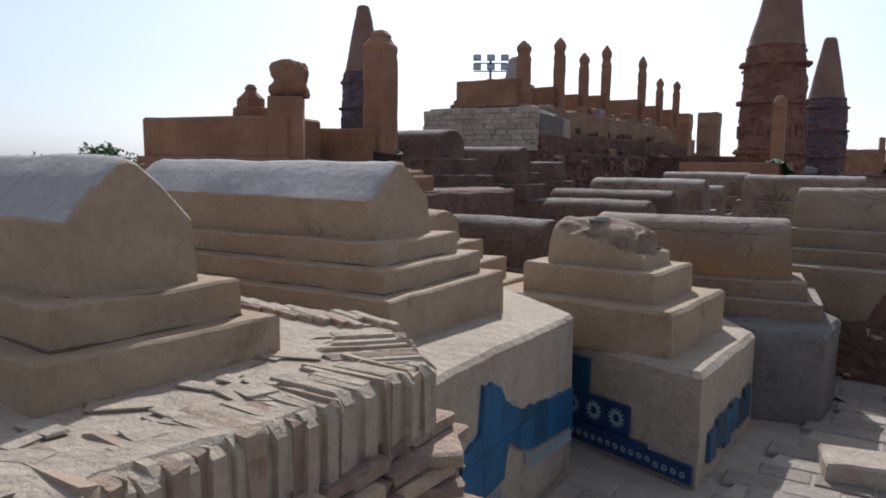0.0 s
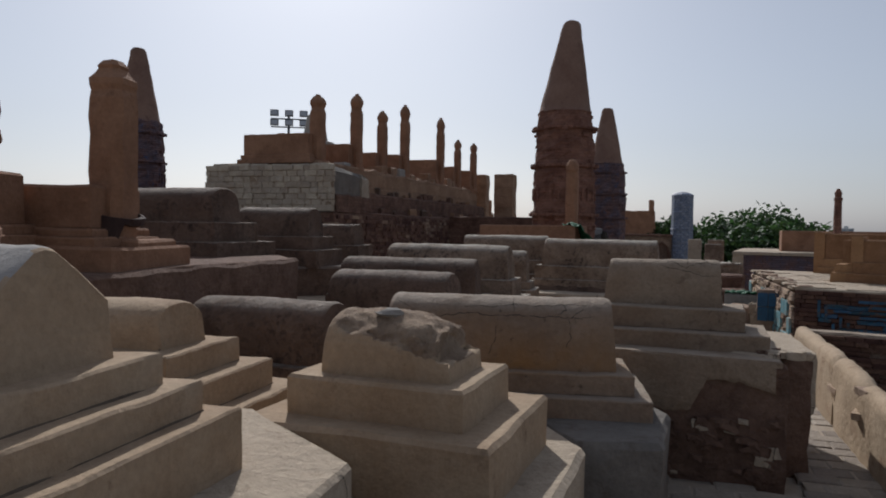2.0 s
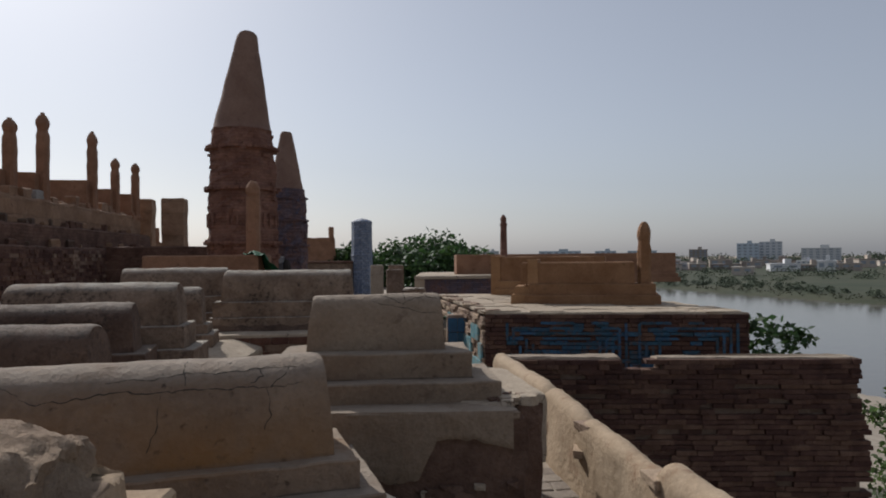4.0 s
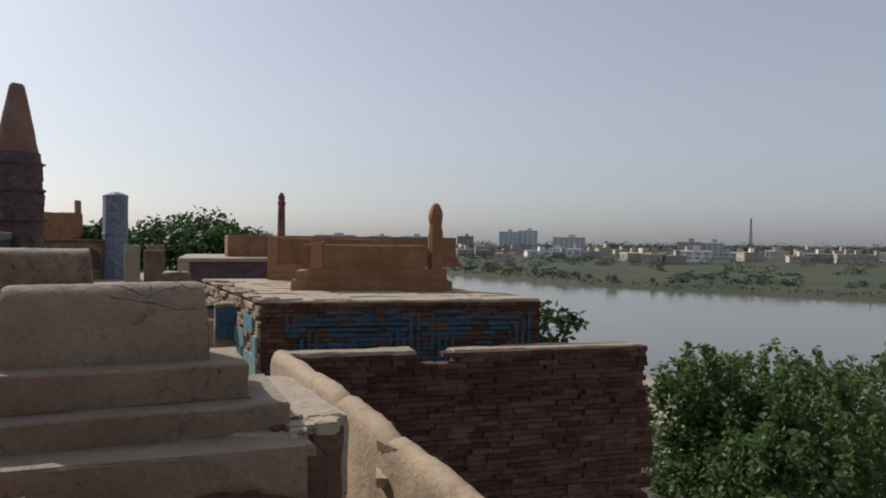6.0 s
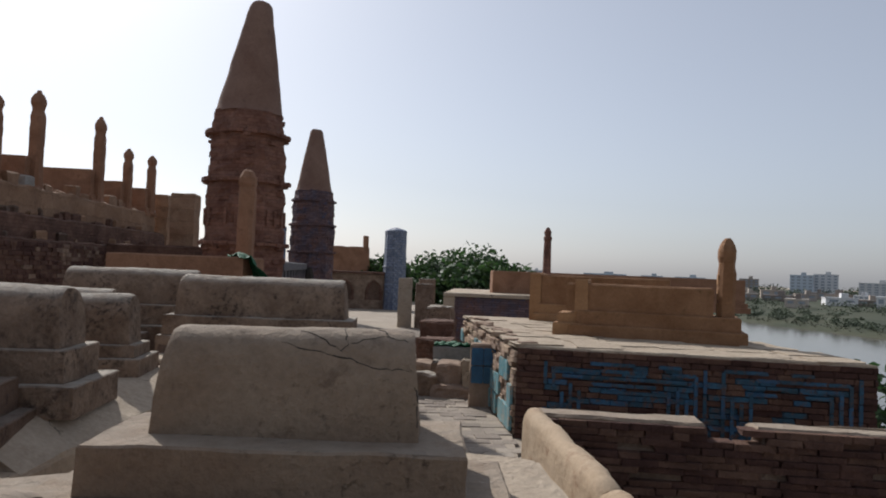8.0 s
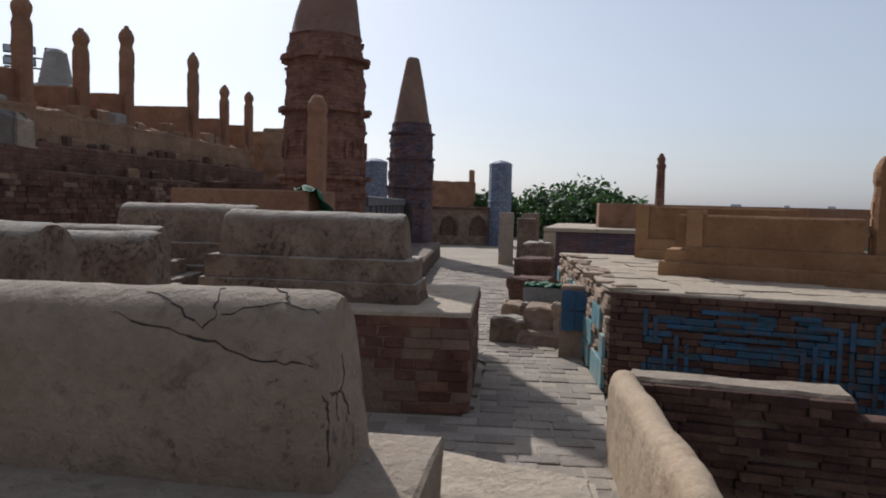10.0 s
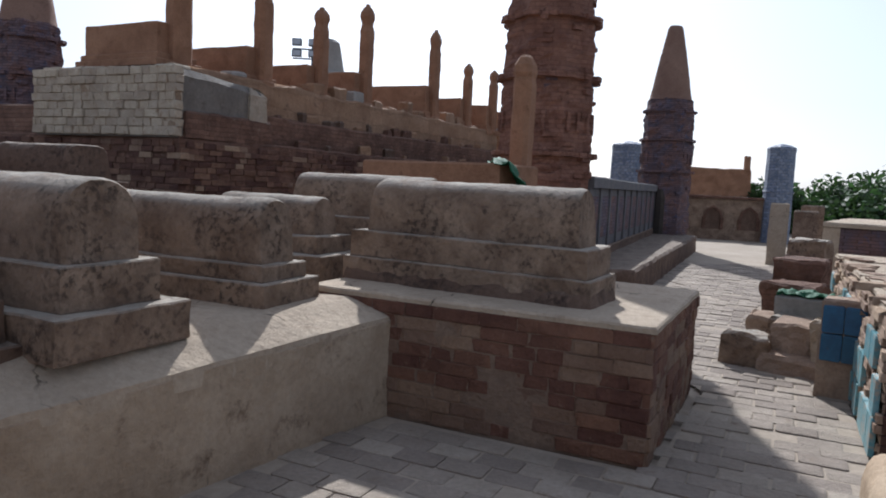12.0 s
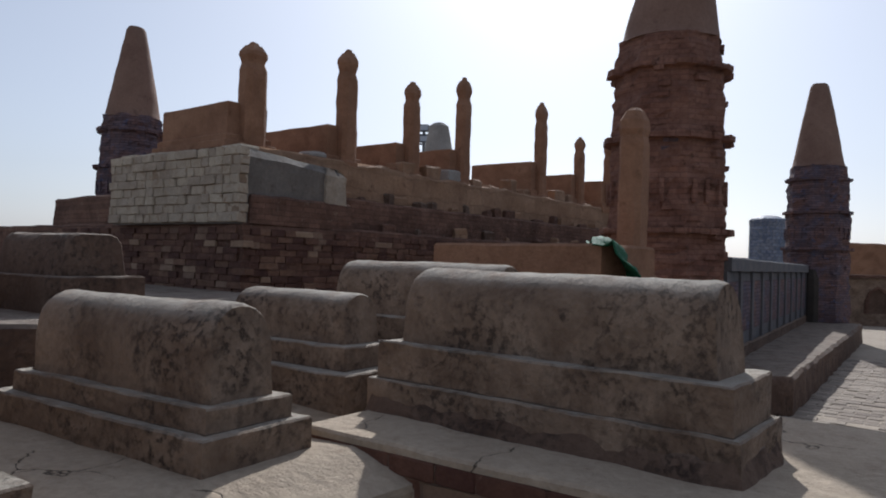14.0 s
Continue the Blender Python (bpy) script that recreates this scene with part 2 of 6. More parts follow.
BRICK_STUFF = mat("dark_brick_mass", (0.095, 0.050, 0.037), (0.162, 0.090, 0.065), 4, 45, bump=0.9, vary=0.4, island=True, stain=(0.243, 0.171, 0.122), stain_at=0.63, contrast=1.3)
BRICK_PALE_STUFF = mat("pale_brick_mass", (0.20, 0.128, 0.088), (0.30, 0.21, 0.15), 4, 45, bump=0.9, vary=0.3, island=True, stain=(0.14, 0.08, 0.058), stain_at=0.6)
MORTAR = mat("mud_mortar", (0.16, 0.11, 0.08), (0.23, 0.165, 0.12), 4, 30, bump=0.8)
LIMESTONE = mat("pale_stone", (0.33, 0.272, 0.205), (0.46, 0.395, 0.31), 3, 30, bump=0.9, vary=0.14, stain=(0.26, 0.185, 0.125), stain_at=0.56)
PAVER = mat("worn_paver", (0.246, 0.207, 0.167), (0.326, 0.277, 0.229), 2.2, 35, bump=0.7, vary=0.2, stain=(0.202, 0.154, 0.114), stain_at=0.58)
PAVER_STUFF = mat("worn_paver_mass", (0.246, 0.207, 0.167), (0.326, 0.277, 0.229), 2.2, 35, bump=0.7, vary=0.2, island=True, stain=(0.202, 0.154, 0.114), stain_at=0.58)
EARTH = mat("dusty_earth", (0.30, 0.25, 0.195), (0.39, 0.33, 0.26), 0.8, 12, bump=0.6, stain=(0.22, 0.19, 0.13), stain_at=0.62)
BLUE_WORN = mat("worn_blue_glaze", (0.010, 0.051, 0.098), (0.022, 0.098, 0.162), 7, 30, rough=0.55, bump=0.6, vary=0.45, stain=(0.089, 0.051, 0.038), stain_at=0.50)
BLUE_TILE = mat("blue_glazed_tile", (0.009, 0.060, 0.125), (0.018, 0.105, 0.19), 6, 30, rough=0.45, bump=0.25, vary=0.3, stain=(0.10, 0.075, 0.065), stain_at=0.66)
TURQ_TILE = mat("turquoise_glazed_tile", (0.07, 0.25, 0.31), (0.21, 0.37, 0.39), 5, 30, rough=0.4, bump=0.25, stain=(0.36, 0.29, 0.22), stain_at=0.50)
NAVY_TILE = mat("navy_glazed_tile", (0.010, 0.028, 0.085), (0.018, 0.05, 0.14), 6, 30, rough=0.4, bump=0.2)
WHITE_TILE = mat("white_glaze", (0.231, 0.286, 0.330), (0.308, 0.352, 0.374), 8, 40, rough=0.45, bump=0.2)
PALE_BLUE = courses(mat("pale_blue_tilework", (0.115, 0.15, 0.235), (0.22, 0.25, 0.31), 9, 50, rough=0.6, bump=0.3, contrast=2.0, stain=(0.36, 0.36, 0.36), stain_at=0.6), 0.12, 0.10, 0.01, 0.5, 0.7, radians(25))
PANEL = mat("faded_blue_panel", (0.099, 0.099, 0.109), (0.152, 0.142, 0.139), 3, 30, stain=(0.066, 0.099, 0.145), stain_at=0.6)
CLOTH = mat("green_cloth", (0.009, 0.060, 0.027), (0.018, 0.114, 0.051), 9, 60, rough=0.7, bump=0.4)
CLOTH_DARK = mat("dark_cloth", (0.035, 0.02, 0.018), (0.06, 0.035, 0.028), 9, 60, rough=0.85)
STEEL = mat("painted_steel", (0.08, 0.085, 0.09), (0.12, 0.125, 0.13), 9, 60, rough=0.5, metal=0.6, bump=0.1)
GLASS = mat("lamp_glass", (0.30, 0.33, 0.38), (0.36, 0.39, 0.44), 9, 60, rough=0.15, bump=0.02)
LEAF = mat("leaf", (0.027, 0.06, 0.017), (0.055, 0.10, 0.028), 1.2, 20, rough=0.6, bump=0.1, vary=0.45, island=True)
# far foliage greyed and lightened, the distance haze put into its colour
LEAF_FAR = mat("hazed_far_leaf", (0.085, 0.105, 0.07), (0.12, 0.14, 0.095), 0.05, 1, rough=0.9, bump=0.05, vary=0.2, island=True)
def leafy(m, share):
    """Lets part of the light through a leaf material."""
    nd, ln = m.node_tree.nodes, m.node_tree.links.new
    bsdf, out = nd["Principled BSDF"], nd["Material Output"]
    tr = nd.new("ShaderNodeBsdfTranslucent")
    ln(bsdf.inputs["Base Color"].links[0].from_socket, tr.inputs["Color"])
    mx = nd.new("ShaderNodeMixShader")
    mx.inputs[0].default_value = share
    ln(bsdf.outputs[0], mx.inputs[1]), ln(tr.outputs[0], mx.inputs[2])
    ln(mx.outputs[0], out.inputs["Surface"])
    return m


leafy(LEAF, 0.4)
LEAF_BRIGHT = leafy(mat("bright_leaf", (0.065, 0.115, 0.03), (0.125, 0.18, 0.055), 1.2, 20, rough=0.5, bump=0.1, vary=0.45, island=True), 0.5)
BARK = mat("bark", (0.14, 0.10, 0.07), (0.22, 0.165, 0.12), 5, 40, bump=0.8)
GRASSY = mat("river_bank", (0.038, 0.050, 0.028), (0.075, 0.076, 0.046), 0.06, 1.5, bump=0.4)
# the two concrete tones are paled to carry haze across the river
CONCRETE = mat("hazed_pale_concrete", (0.66, 0.65, 0.65), (0.74, 0.73, 0.72), 0.05, 1.2, vary=0.2, bump=0.05)
CONCRETE_BLUE = mat("hazed_blue_grey_render", (0.52, 0.57, 0.63), (0.60, 0.65, 0.70), 0.05, 1.2, vary=0.1, bump=0.05)
HOUSE = mat("house_render", (0.36, 0.29, 0.24), (0.48, 0.42, 0.37), 0.03, 1.0, vary=0.35, bump=0.05)
# pane colour lightened for the same haze
PANE = mat("hazed_pane", (0.30, 0.33, 0.37), (0.35, 0.38, 0.42), 0.1, 2, rough=0.25, bump=0.02)
ROOF_CEMENT = mat("grey_cement_roof", (0.30, 0.275, 0.25), (0.40, 0.375, 0.345), 1.8, 26, bump=0.4, stain=(0.52, 0.49, 0.45), stain_at=0.63)
# dark tone of the shaded, grimy groove where tomb bodies meet their steps
SHADE_GRIME = mat("shade_grime", (0.09, 0.066, 0.048), (0.16, 0.12, 0.086), 6, 40, bump=0.6)
# near-black that puts the shade inside a niche and open cracks into colour
RECESS = mat("recess_shade", (0.04, 0.035, 0.03), (0.06, 0.05, 0.042), 3, 20)


def water_mat():
    m = bpy.data.materials.new("muddy_river_water")
    m.use_nodes = True
    nd, ln = m.node_tree.nodes, m.node_tree.links.new
    bsdf = nd["Principled BSDF"]
    bsdf.inputs["Base Color"].default_value = (0.10, 0.086, 0.066, 1)
    bsdf.inputs["Roughness"].default_value = 0.12
    geo = nd.new("ShaderNodeNewGeometry")
    sc = nd.new("ShaderNodeVectorMath")
    sc.operation = "MULTIPLY"
    sc.inputs[1].default_value = (0.5, 1.1, 1)
    n = nd.new("ShaderNodeTexNoise")
    n.inputs["Scale"].default_value, n.inputs["Detail"].default_value = 0.7, 6
    ln(geo.outputs["Position"], sc.inputs[0]), ln(sc.outputs[0], n.inputs["Vector"])
    b = nd.new("ShaderNodeBump")
    b.inputs["Strength"].default_value, b.inputs["Distance"].default_value = 0.25, 0.08
    ln(n.outputs["Fac"], b.inputs["Height"]), ln(b.outputs["Normal"], bsdf.inputs["Normal"])
    return m


WATER = water_mat()


# ---- building blocks ----
def thing(name, x, y, z, label, category, group="", kind=""):
    e = new(name)
    e.location = (x, y, z)
    e.empty_display_size = 0.1
    return tagged(e, label, category, group, kind)


def origin(ob):
    o = Vector((0, 0, 0))
    while ob is not None:
        o = o + Vector(ob.location)
        ob = ob.parent
    return o


def part(name, bm, material, parent=None, label="", smooth=False):
    """Links a bmesh, modelled in world places, as one mesh object under its thing."""
    if len(bm.faces):
        bmesh.ops.recalc_face_normals(bm, faces=bm.faces[:])
    me = bpy.data.meshes.new(name)
    o = origin(parent) if parent is not None else Vector((0, 0, 0))
    bmesh.ops.translate(bm, verts=bm.verts[:], vec=-o)
    bm.to_mesh(me)
    bm.free()
    if smooth:
        for p in me.polygons:
            p.use_smooth = True
        me.set_sharp_from_angle(angle=radians(38))
    me.materials.append(material)
    ob = new(name, me)
    if parent is not None:
        ob.parent = parent
    if label:
        tagged(ob, label)
    return ob


def structure(name, bm, material, label, category, smooth=False):
    return tagged(part(name, bm, material, None, "", smooth), label, category, "", "structure")


def uv(a):
    """Unit vectors along and across a thing whose long side points a degrees from x."""
    return Vector((math.cos(radians(a)), math.sin(radians(a)), 0)), Vector((-math.sin(radians(a)), math.cos(radians(a)), 0))


def wobble(bm, amp, freq=3.0, fine=0.35, seed=0.0, keep_base=None):
    for v in bm.verts:
        p = v.co * freq + Vector((seed, seed * 1.7, 0))
        d = noise.noise_vector(p) * amp + noise.noise_vector(p * 4.3) * amp * fine
        if keep_base is not None and v.co.z <= keep_base + 0.001:
            d.z = 0
        v.co += d


def block(pts, z0, z1, sub=0.12, amp=0.008, bevel=0.009, freq=3.0, bm=None, batter=0.0, levels=None):
    """A worn solid over the outline pts (x, y), from z0 to z1 (one height or one a corner), with rounded upper arris."""
    own = bm is None
    bm = bm or bmesh.new()
    start = len(bm.verts)
    n = len(pts)
    tops = list(z1) if isinstance(z1, (list, tuple)) else [z1] * n
    area = sum(pts[i][0] * pts[(i + 1) % n][1] - pts[(i + 1) % n][0] * pts[i][1] for i in range(n))
    if area < 0:
        pts, tops = list(pts)[::-1], tops[::-1]
    ring = []
    for i in range(n):
        a, b = Vector((*pts[i], tops[i])), Vector((*pts[(i + 1) % n], tops[(i + 1) % n]))
        prev = Vector((*pts[i - 1], tops[i - 1]))
        e0, e1 = (a - prev).to_2d().normalized(), (b - a).to_2d().normalized()
        n0, n1 = Vector((-e0.y, e0.x)), Vector((-e1.y, e1.x))
        corner = n0 + n1
        corner = corner / max(0.5, corner.dot(n1)) if corner.length > 1e-6 else n1
        k = max(1, int((b - a).to_2d().length / sub))
        for j in range(k):
            ring.append((a.lerp(b, j / k), corner * 0.75 if j == 0 else n1))
    mid = sum(tops) / n
    m = levels or max(1, min(12, int((mid - z0) / sub)))
    rows = []
    for lv in range(m + 2):
        row = []
        for p, inw in ring:
            if lv == m + 1:
                q = Vector((p.x + inw.x * bevel, p.y + inw.y * bevel, p.z))
            elif lv == m:
                q = Vector((p.x, p.y, p.z - bevel))
            else:
                q = Vector((p.x, p.y, z0 + (p.z - bevel - z0) * lv / m))
            f = batter * (p.z - q.z)
            row.append(bm.verts.new((q.x - inw.x * f, q.y - inw.y * f, q.z)))
        rows.append(row)
    for r0, r1 in zip(rows, rows[1:]):
        for i in range(len(ring)):
            j = (i + 1) % len(ring)
            bm.faces.new((r0[i], r0[j], r1[j], r1[i]))
    bm.faces.new(rows[-1])
    bm.faces.new(rows[0][::-1])
    if amp:
        s = random.uniform(0, 50)
        for v in bm.verts[start:] if not own else bm.verts:
            p = v.co * freq + Vector((s, s, 0))
            d = noise.noise_vector(p) * amp + noise.noise_vector(p * 4) * amp * 0.4
            if v.co.z <= z0 + 0.001:
                d.z = 0
            v.co += d
    return bm


def rect(x, y, a, L, W, out=0.0, back=None):
    """Outline of a rectangle whose near right corner is (x, y): L along to the left, W back."""
    u, n = uv(a)
    o = Vector((x, y, 0))
    back = out if back is None else back
    c = [o + u * out - n * out, o + u * out + n * (W + back), o - u * (L + out) + n * (W + back), o - u * (L + out) - n * out]
    return [(p.x, p.y) for p in c]


def bar(a, b, w, h, bm=None):
    """A square bar between two points."""
    bm = bm or bmesh.new()
    a, b = Vector(a), Vector(b)
    d = (b - a).normalized()
    s = d.cross(Vector((0, 0, 1)))
    s = s.normalized() if s.length > 1e-3 else Vector((1, 0, 0))
    t = s.cross(d).normalized()
    vs = [[bm.verts.new(p + s * w / 2 * i + t * h / 2 * j) for i, j in ((-1, -1), (1, -1), (1, 1), (-1, 1))] for p in (a, b)]
    for i in range(4):
        bm.faces.new((vs[0][i], vs[0][(i + 1) % 4], vs[1][(i + 1) % 4], vs[1][i]))
    bm.faces.new(vs[0][::-1]), bm.faces.new(vs[1])
    return bm


def turned(x, y, prof, sides, turn=0.0, amp=0.0, bm=None, lean=(0, 0), closed=True):
    """A turned or many-sided solid from (radius, z) rows."""
    bm = bm or bmesh.new()
    rows = []
    for r, z in prof:
        rows.append([bm.verts.new((x + lean[0] * z + r * math.cos(turn + math.tau * i / sides), y + lean[1] * z + r * math.sin(turn + math.tau * i / sides), z)) for i in range(sides)])
    for r0, r1 in zip(rows, rows[1:]):
        for i in range(sides):
            bm.faces.new((r0[i], r0[(i + 1) % sides], r1[(i + 1) % sides], r1[i]))
    if closed:
        bm.faces.new(rows[-1]), bm.faces.new(rows[0][::-1])
    if amp:
        wobble(bm, amp, 4.0)
    return bm


def fine_rows(prof, step):
    out = []
    for (r0, z0), (r1, z1) in zip(prof, prof[1:]):
        k = max(1, int(abs(z1 - z0) / step))
        out += [(r0 + (r1 - r0) * i / k, z0 + (z1 - z0) * i / k) for i in range(k)]
    return out + [prof[-1]]


def roofed(ob, a, z, second):
    """Gives the sloping faces above z a second material."""
    u, _ = uv(a)
    ob.data.materials.append(second)
    zl = z - origin(ob.parent).z
    for p in ob.data.polygons:
        if p.center.z > zl and abs(p.normal.dot(u)) < 0.55:
            p.material_index = 1


def slab_body(x, y, a, L, W, zb, zt, kind, amp=0.01, taper=0.03, wall=0.5):
    """The body of a tomb: its section (barrel, gable, flat) drawn along the axis."""
    u, n = uv(a)
    h = zt - zb
    if kind == "barrel":
        side = h * wall
        sec = [(0, 0), (0.0, side * 0.5), (0.0, side)]
        for i in range(1, 12):
            t = math.pi * i / 12
            sec.append((W / 2 - W / 2 * math.cos(t) * (0.98), side + (h - side) * math.sin(t) ** 0.8))
        sec += [(W, side), (W, side * 0.5), (W, 0)]
    elif kind == "gable":
        e = h * 0.52
        sec = [(0, 0), (0.0, e * 0.5), (0.0, e), (W * 0.02, e + 0.008), (W * 0.24, h * 0.80), (W * 0.42, h * 0.975), (W * 0.5, h), (W * 0.58, h * 0.975), (W * 0.76, h * 0.80), (W * 0.98, e + 0.008), (W, e), (W, e * 0.5), (W, 0)]
    else:
        sec = [(-0.02, 0), (0.0, h * 0.4), (0.015, h * 0.8), (0.05, h * 0.95), (0.11, h), (W - 0.11, h), (W - 0.05, h * 0.95), (W - 0.015, h * 0.8), (W, h * 0.4), (W + 0.02, 0)]
    bm = bmesh.new()
    k = max(4, int(L / 0.06))
    ends = [(0.0, 0.93), (0.012, 0.97), (0.04, 1.0)]
    stations = ends + [(0.04 + (L - 0.08) * i / k, 1.0) for i in range(1, k)] + [(L - s, f) for s, f in ends[::-1]]
    rows = []
    for s, f in stations:
        row = []
        for v, z in sec:
            vv = W / 2 + (v - W / 2) * f
            zz = z * (1 - (1 - f) * 0.5)
            p = Vector((x, y, zb)) - u * (s + taper * (z / h) * (1 - 2 * s / L)) + n * vv + Vector((0, 0, zz))
            row.append(bm.verts.new(p))
        rows.append(row)
    m = len(sec)
    for r0, r1 in zip(rows, rows[1:]):
        for i in range(m):
            bm.faces.new((r0[i], r0[(i + 1) % m], r1[(i + 1) % m], r1[i]))
    for row in (rows[0], rows[-1]):
        # a ring of inner points gives the end face some unevenness
        c = sum((v.co for v in row), Vector()) / m
        inner = [bm.verts.new(c.lerp(v.co, 0.55)) for v in row]
        for i in range(m):
            bm.faces.new((row[i], row[(i + 1) % m], inner[(i + 1) % m], inner[i]))
        bm.faces.new(inner)
    wobble(bm, amp, 2.6, 0.5, random.uniform(0, 40), zb)
    return bm


def grave(x, y, a, L, W, zb, zt, kind, steps, material, label, step_material=None, base_z=None, amp=0.01, group="tombs of the graveyard", back=1.0, wall=0.5):
    """A stepped tomb: body with its near right foot at (x, y, zb) on wider and wider steps (spread, height)."""
    u, n = uv(a)
    c = Vector((x, y, 0)) - u * L / 2 + n * W / 2
    z = zb - sum(s[1] for s in steps)
    e = thing("tomb", c.x, c.y, z if base_z is None else base_z, label, "tomb", group)
    body = part("body", slab_body(x, y, a, L, W, zb - 0.01, zt, kind, amp, wall=wall), material, e, smooth=True)
    if kind == "gable":
        roofed(body, a, zb + (zt - zb) * 0.53, ROOF_CEMENT)
    out, top = 0.0, zb
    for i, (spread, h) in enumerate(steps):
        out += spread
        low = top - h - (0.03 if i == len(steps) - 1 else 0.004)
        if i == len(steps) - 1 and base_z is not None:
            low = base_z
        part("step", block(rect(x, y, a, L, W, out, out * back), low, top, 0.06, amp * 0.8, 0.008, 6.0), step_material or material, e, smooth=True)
        # thin dark strip that paints the joint's shade, with a little grime
        part("grime_line", block(rect(x, y, a, L, W, out - spread + (0.004 if i else -0.006), (out - spread) * back + (0.003 if i else -0.006)), top - 0.004, top + random.uniform(0.003, 0.006), 0.06, 0.005, 0.004, 9.0, levels=1), SHADE_GRIME, e, "dark line of shade and grime along the joint")
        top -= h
    return e


def brick_mesh(name, material, rough=0.05, bevel=0.055):
    bm = bmesh.new()
    bmesh.ops.create_cube(bm, size=1.0)
    bmesh.ops.bevel(bm, geom=bm.edges[:], offset=bevel, segments=1, affect="EDGES")
    for v in bm.verts:
        v.co += noise.noise_vector(v.co * 3 + Vector((random.uniform(0, 90), 0, 0))) * rough
    me = bpy.data.meshes.new(name)
    bm.to_mesh(me)
    bm.free()
    me.materials.append(material)
    return me


def brick_set(name, material, n=5, rough=0.05, bevel=0.055):
    return [brick_mesh(name, material, rough, bevel) for _ in range(n)]


def lay(name, mesh, parent, at, size, ang, tilt=0.0):
    """One piece: an object on a shared mesh."""
    ob = new(name, mesh)
    o = origin(parent)
    ob.parent = parent
    ob.location = Vector(at) - o
    ob.rotation_euler = (0, tilt, radians(ang))
    ob.scale = size
    return ob


def add_box(verts, faces, at, size, ang, jit=0.0):
    c, s = math.cos(radians(ang)), math.sin(radians(ang))
    base = len(verts)
    hx, hy, hz = size[0] / 2, size[1] / 2, size[2] / 2
    e = 0.9
    for z, f in ((-hz, 1.0), (hz * 0.72, 1.0), (hz, e)):
        for px, py in ((-hx, -hy), (hx, -hy), (hx, hy), (-hx, hy)):
            X, Y = px * f + random.uniform(-jit, jit), py * f + random.uniform(-jit, jit)
            verts.append((at[0] + X * c - Y * s, at[1] + X * s + Y * c, at[2] + z))
    for k in (0, 4):
        for i in range(4):
            j = (i + 1) % 4
            faces.append((base + k + i, base + k + j, base + k + 4 + j, base + k + 4 + i))
    faces.append((base + 8, base + 9, base + 10, base + 11))


def joined(name, verts, faces, material, parent, label=""):
    me = bpy.data.meshes.new(name)
    o = origin(parent) if parent is not None else Vector((0, 0, 0))
    me.from_pydata([(x - o.x, y - o.y, z - o.z) for x, y, z in verts], [], faces)
    me.materials.append(material)
    ob = new(name, me)
    if parent is not None:
        ob.parent = parent
    return tagged(ob, label, "", "", "stuff")


def brickwork(parent, p0, p1, z0, z1, bl, bh, meshes, depth=0.1, gap=0.008, proud=0.012, keep=None, name="brick", pick=None, spread=(0.82, 1.15), worn=0.0):
    """Bricks laid in courses on the face from p0 to p1, each a part; the wall's core stands behind them (to the left of p0>p1)."""
    p0, p1 = Vector((*p0, 0)), Vector((*p1, 0))
    d = (p1 - p0)
    L = d.length
    d.normalize()
    nrm = Vector((-d.y, d.x, 0))
    ang = math.degrees(math.atan2(d.y, d.x))
    rows = max(1, round((z1 - z0) / bh))
    bh = (z1 - z0) / rows
    for r in range(rows):
        s = -bl * (0.5 if r % 2 else 0.0) - random.uniform(0, 0.06) * bl
        while s < L - 0.02:
            ln_ = bl * random.uniform(*spread)
            a, b = max(0.0, s), min(L, s + ln_)
            s += ln_
            if b - a < 0.03:
                continue
            m = (a + b) / 2
            z = z0 + (r + 0.5) * bh
            if keep and not keep(m, z):
                continue
            c = p0 + d * m + nrm * (depth / 2 - proud * random.uniform(0.2, 1.6) + worn * noise.noise(Vector((m * 1.7, z * 3.5, 6.0))))
            mesh = (pick(m, z) if pick else None) or random.choice(meshes)
            lay(name, mesh, parent, (c.x, c.y, z), (b - a - gap, depth, bh - gap * random.uniform(0.7, 1.3)), ang + random.uniform(-0.7, 0.7), radians(random.uniform(-0.6, 0.6)))


# ---- large structure ----
def edge_x(y):
    """Where the graveyard's plateau ends towards the river."""
    if y < 8.1:
        return 3.9 + (y - 3.9) * 0.545
    if y < 9.2:
        return 6.2 + (y - 8.1) * 5.0
    return 11.8 + (y - 9.2) * 0.62


def height(x, y):
    d = x - edge_x(y)
    if d <= -0.1:
        return -0.03
    if y < 9.2 and d < 6:
        drop = -1.9 * min(1.0, (d + 0.1) / 0.3) - 0.03
        return drop - max(0.0, d - 3) * 0.22
    t = min(1.0, max(0.0, d) / 45.0)
    return -0.03 - 2.0 * min(1.0, d / 2.0) - 8.2 * t ** 0.8


def axis(lo, hi, fine_lo, fine_hi, step, far):
    v, x = [], fine_lo
    while x < fine_hi:
        v.append(x)
        x += step
    s, x = step, fine_lo
    while x > lo:
        s *= far
        x -= s
        v.append(x)
    s, x = step, v[0]
    x = fine_hi
    s = step
    while x < hi:
        v.append(x)
        s *= far
        x += s
    return sorted(v)


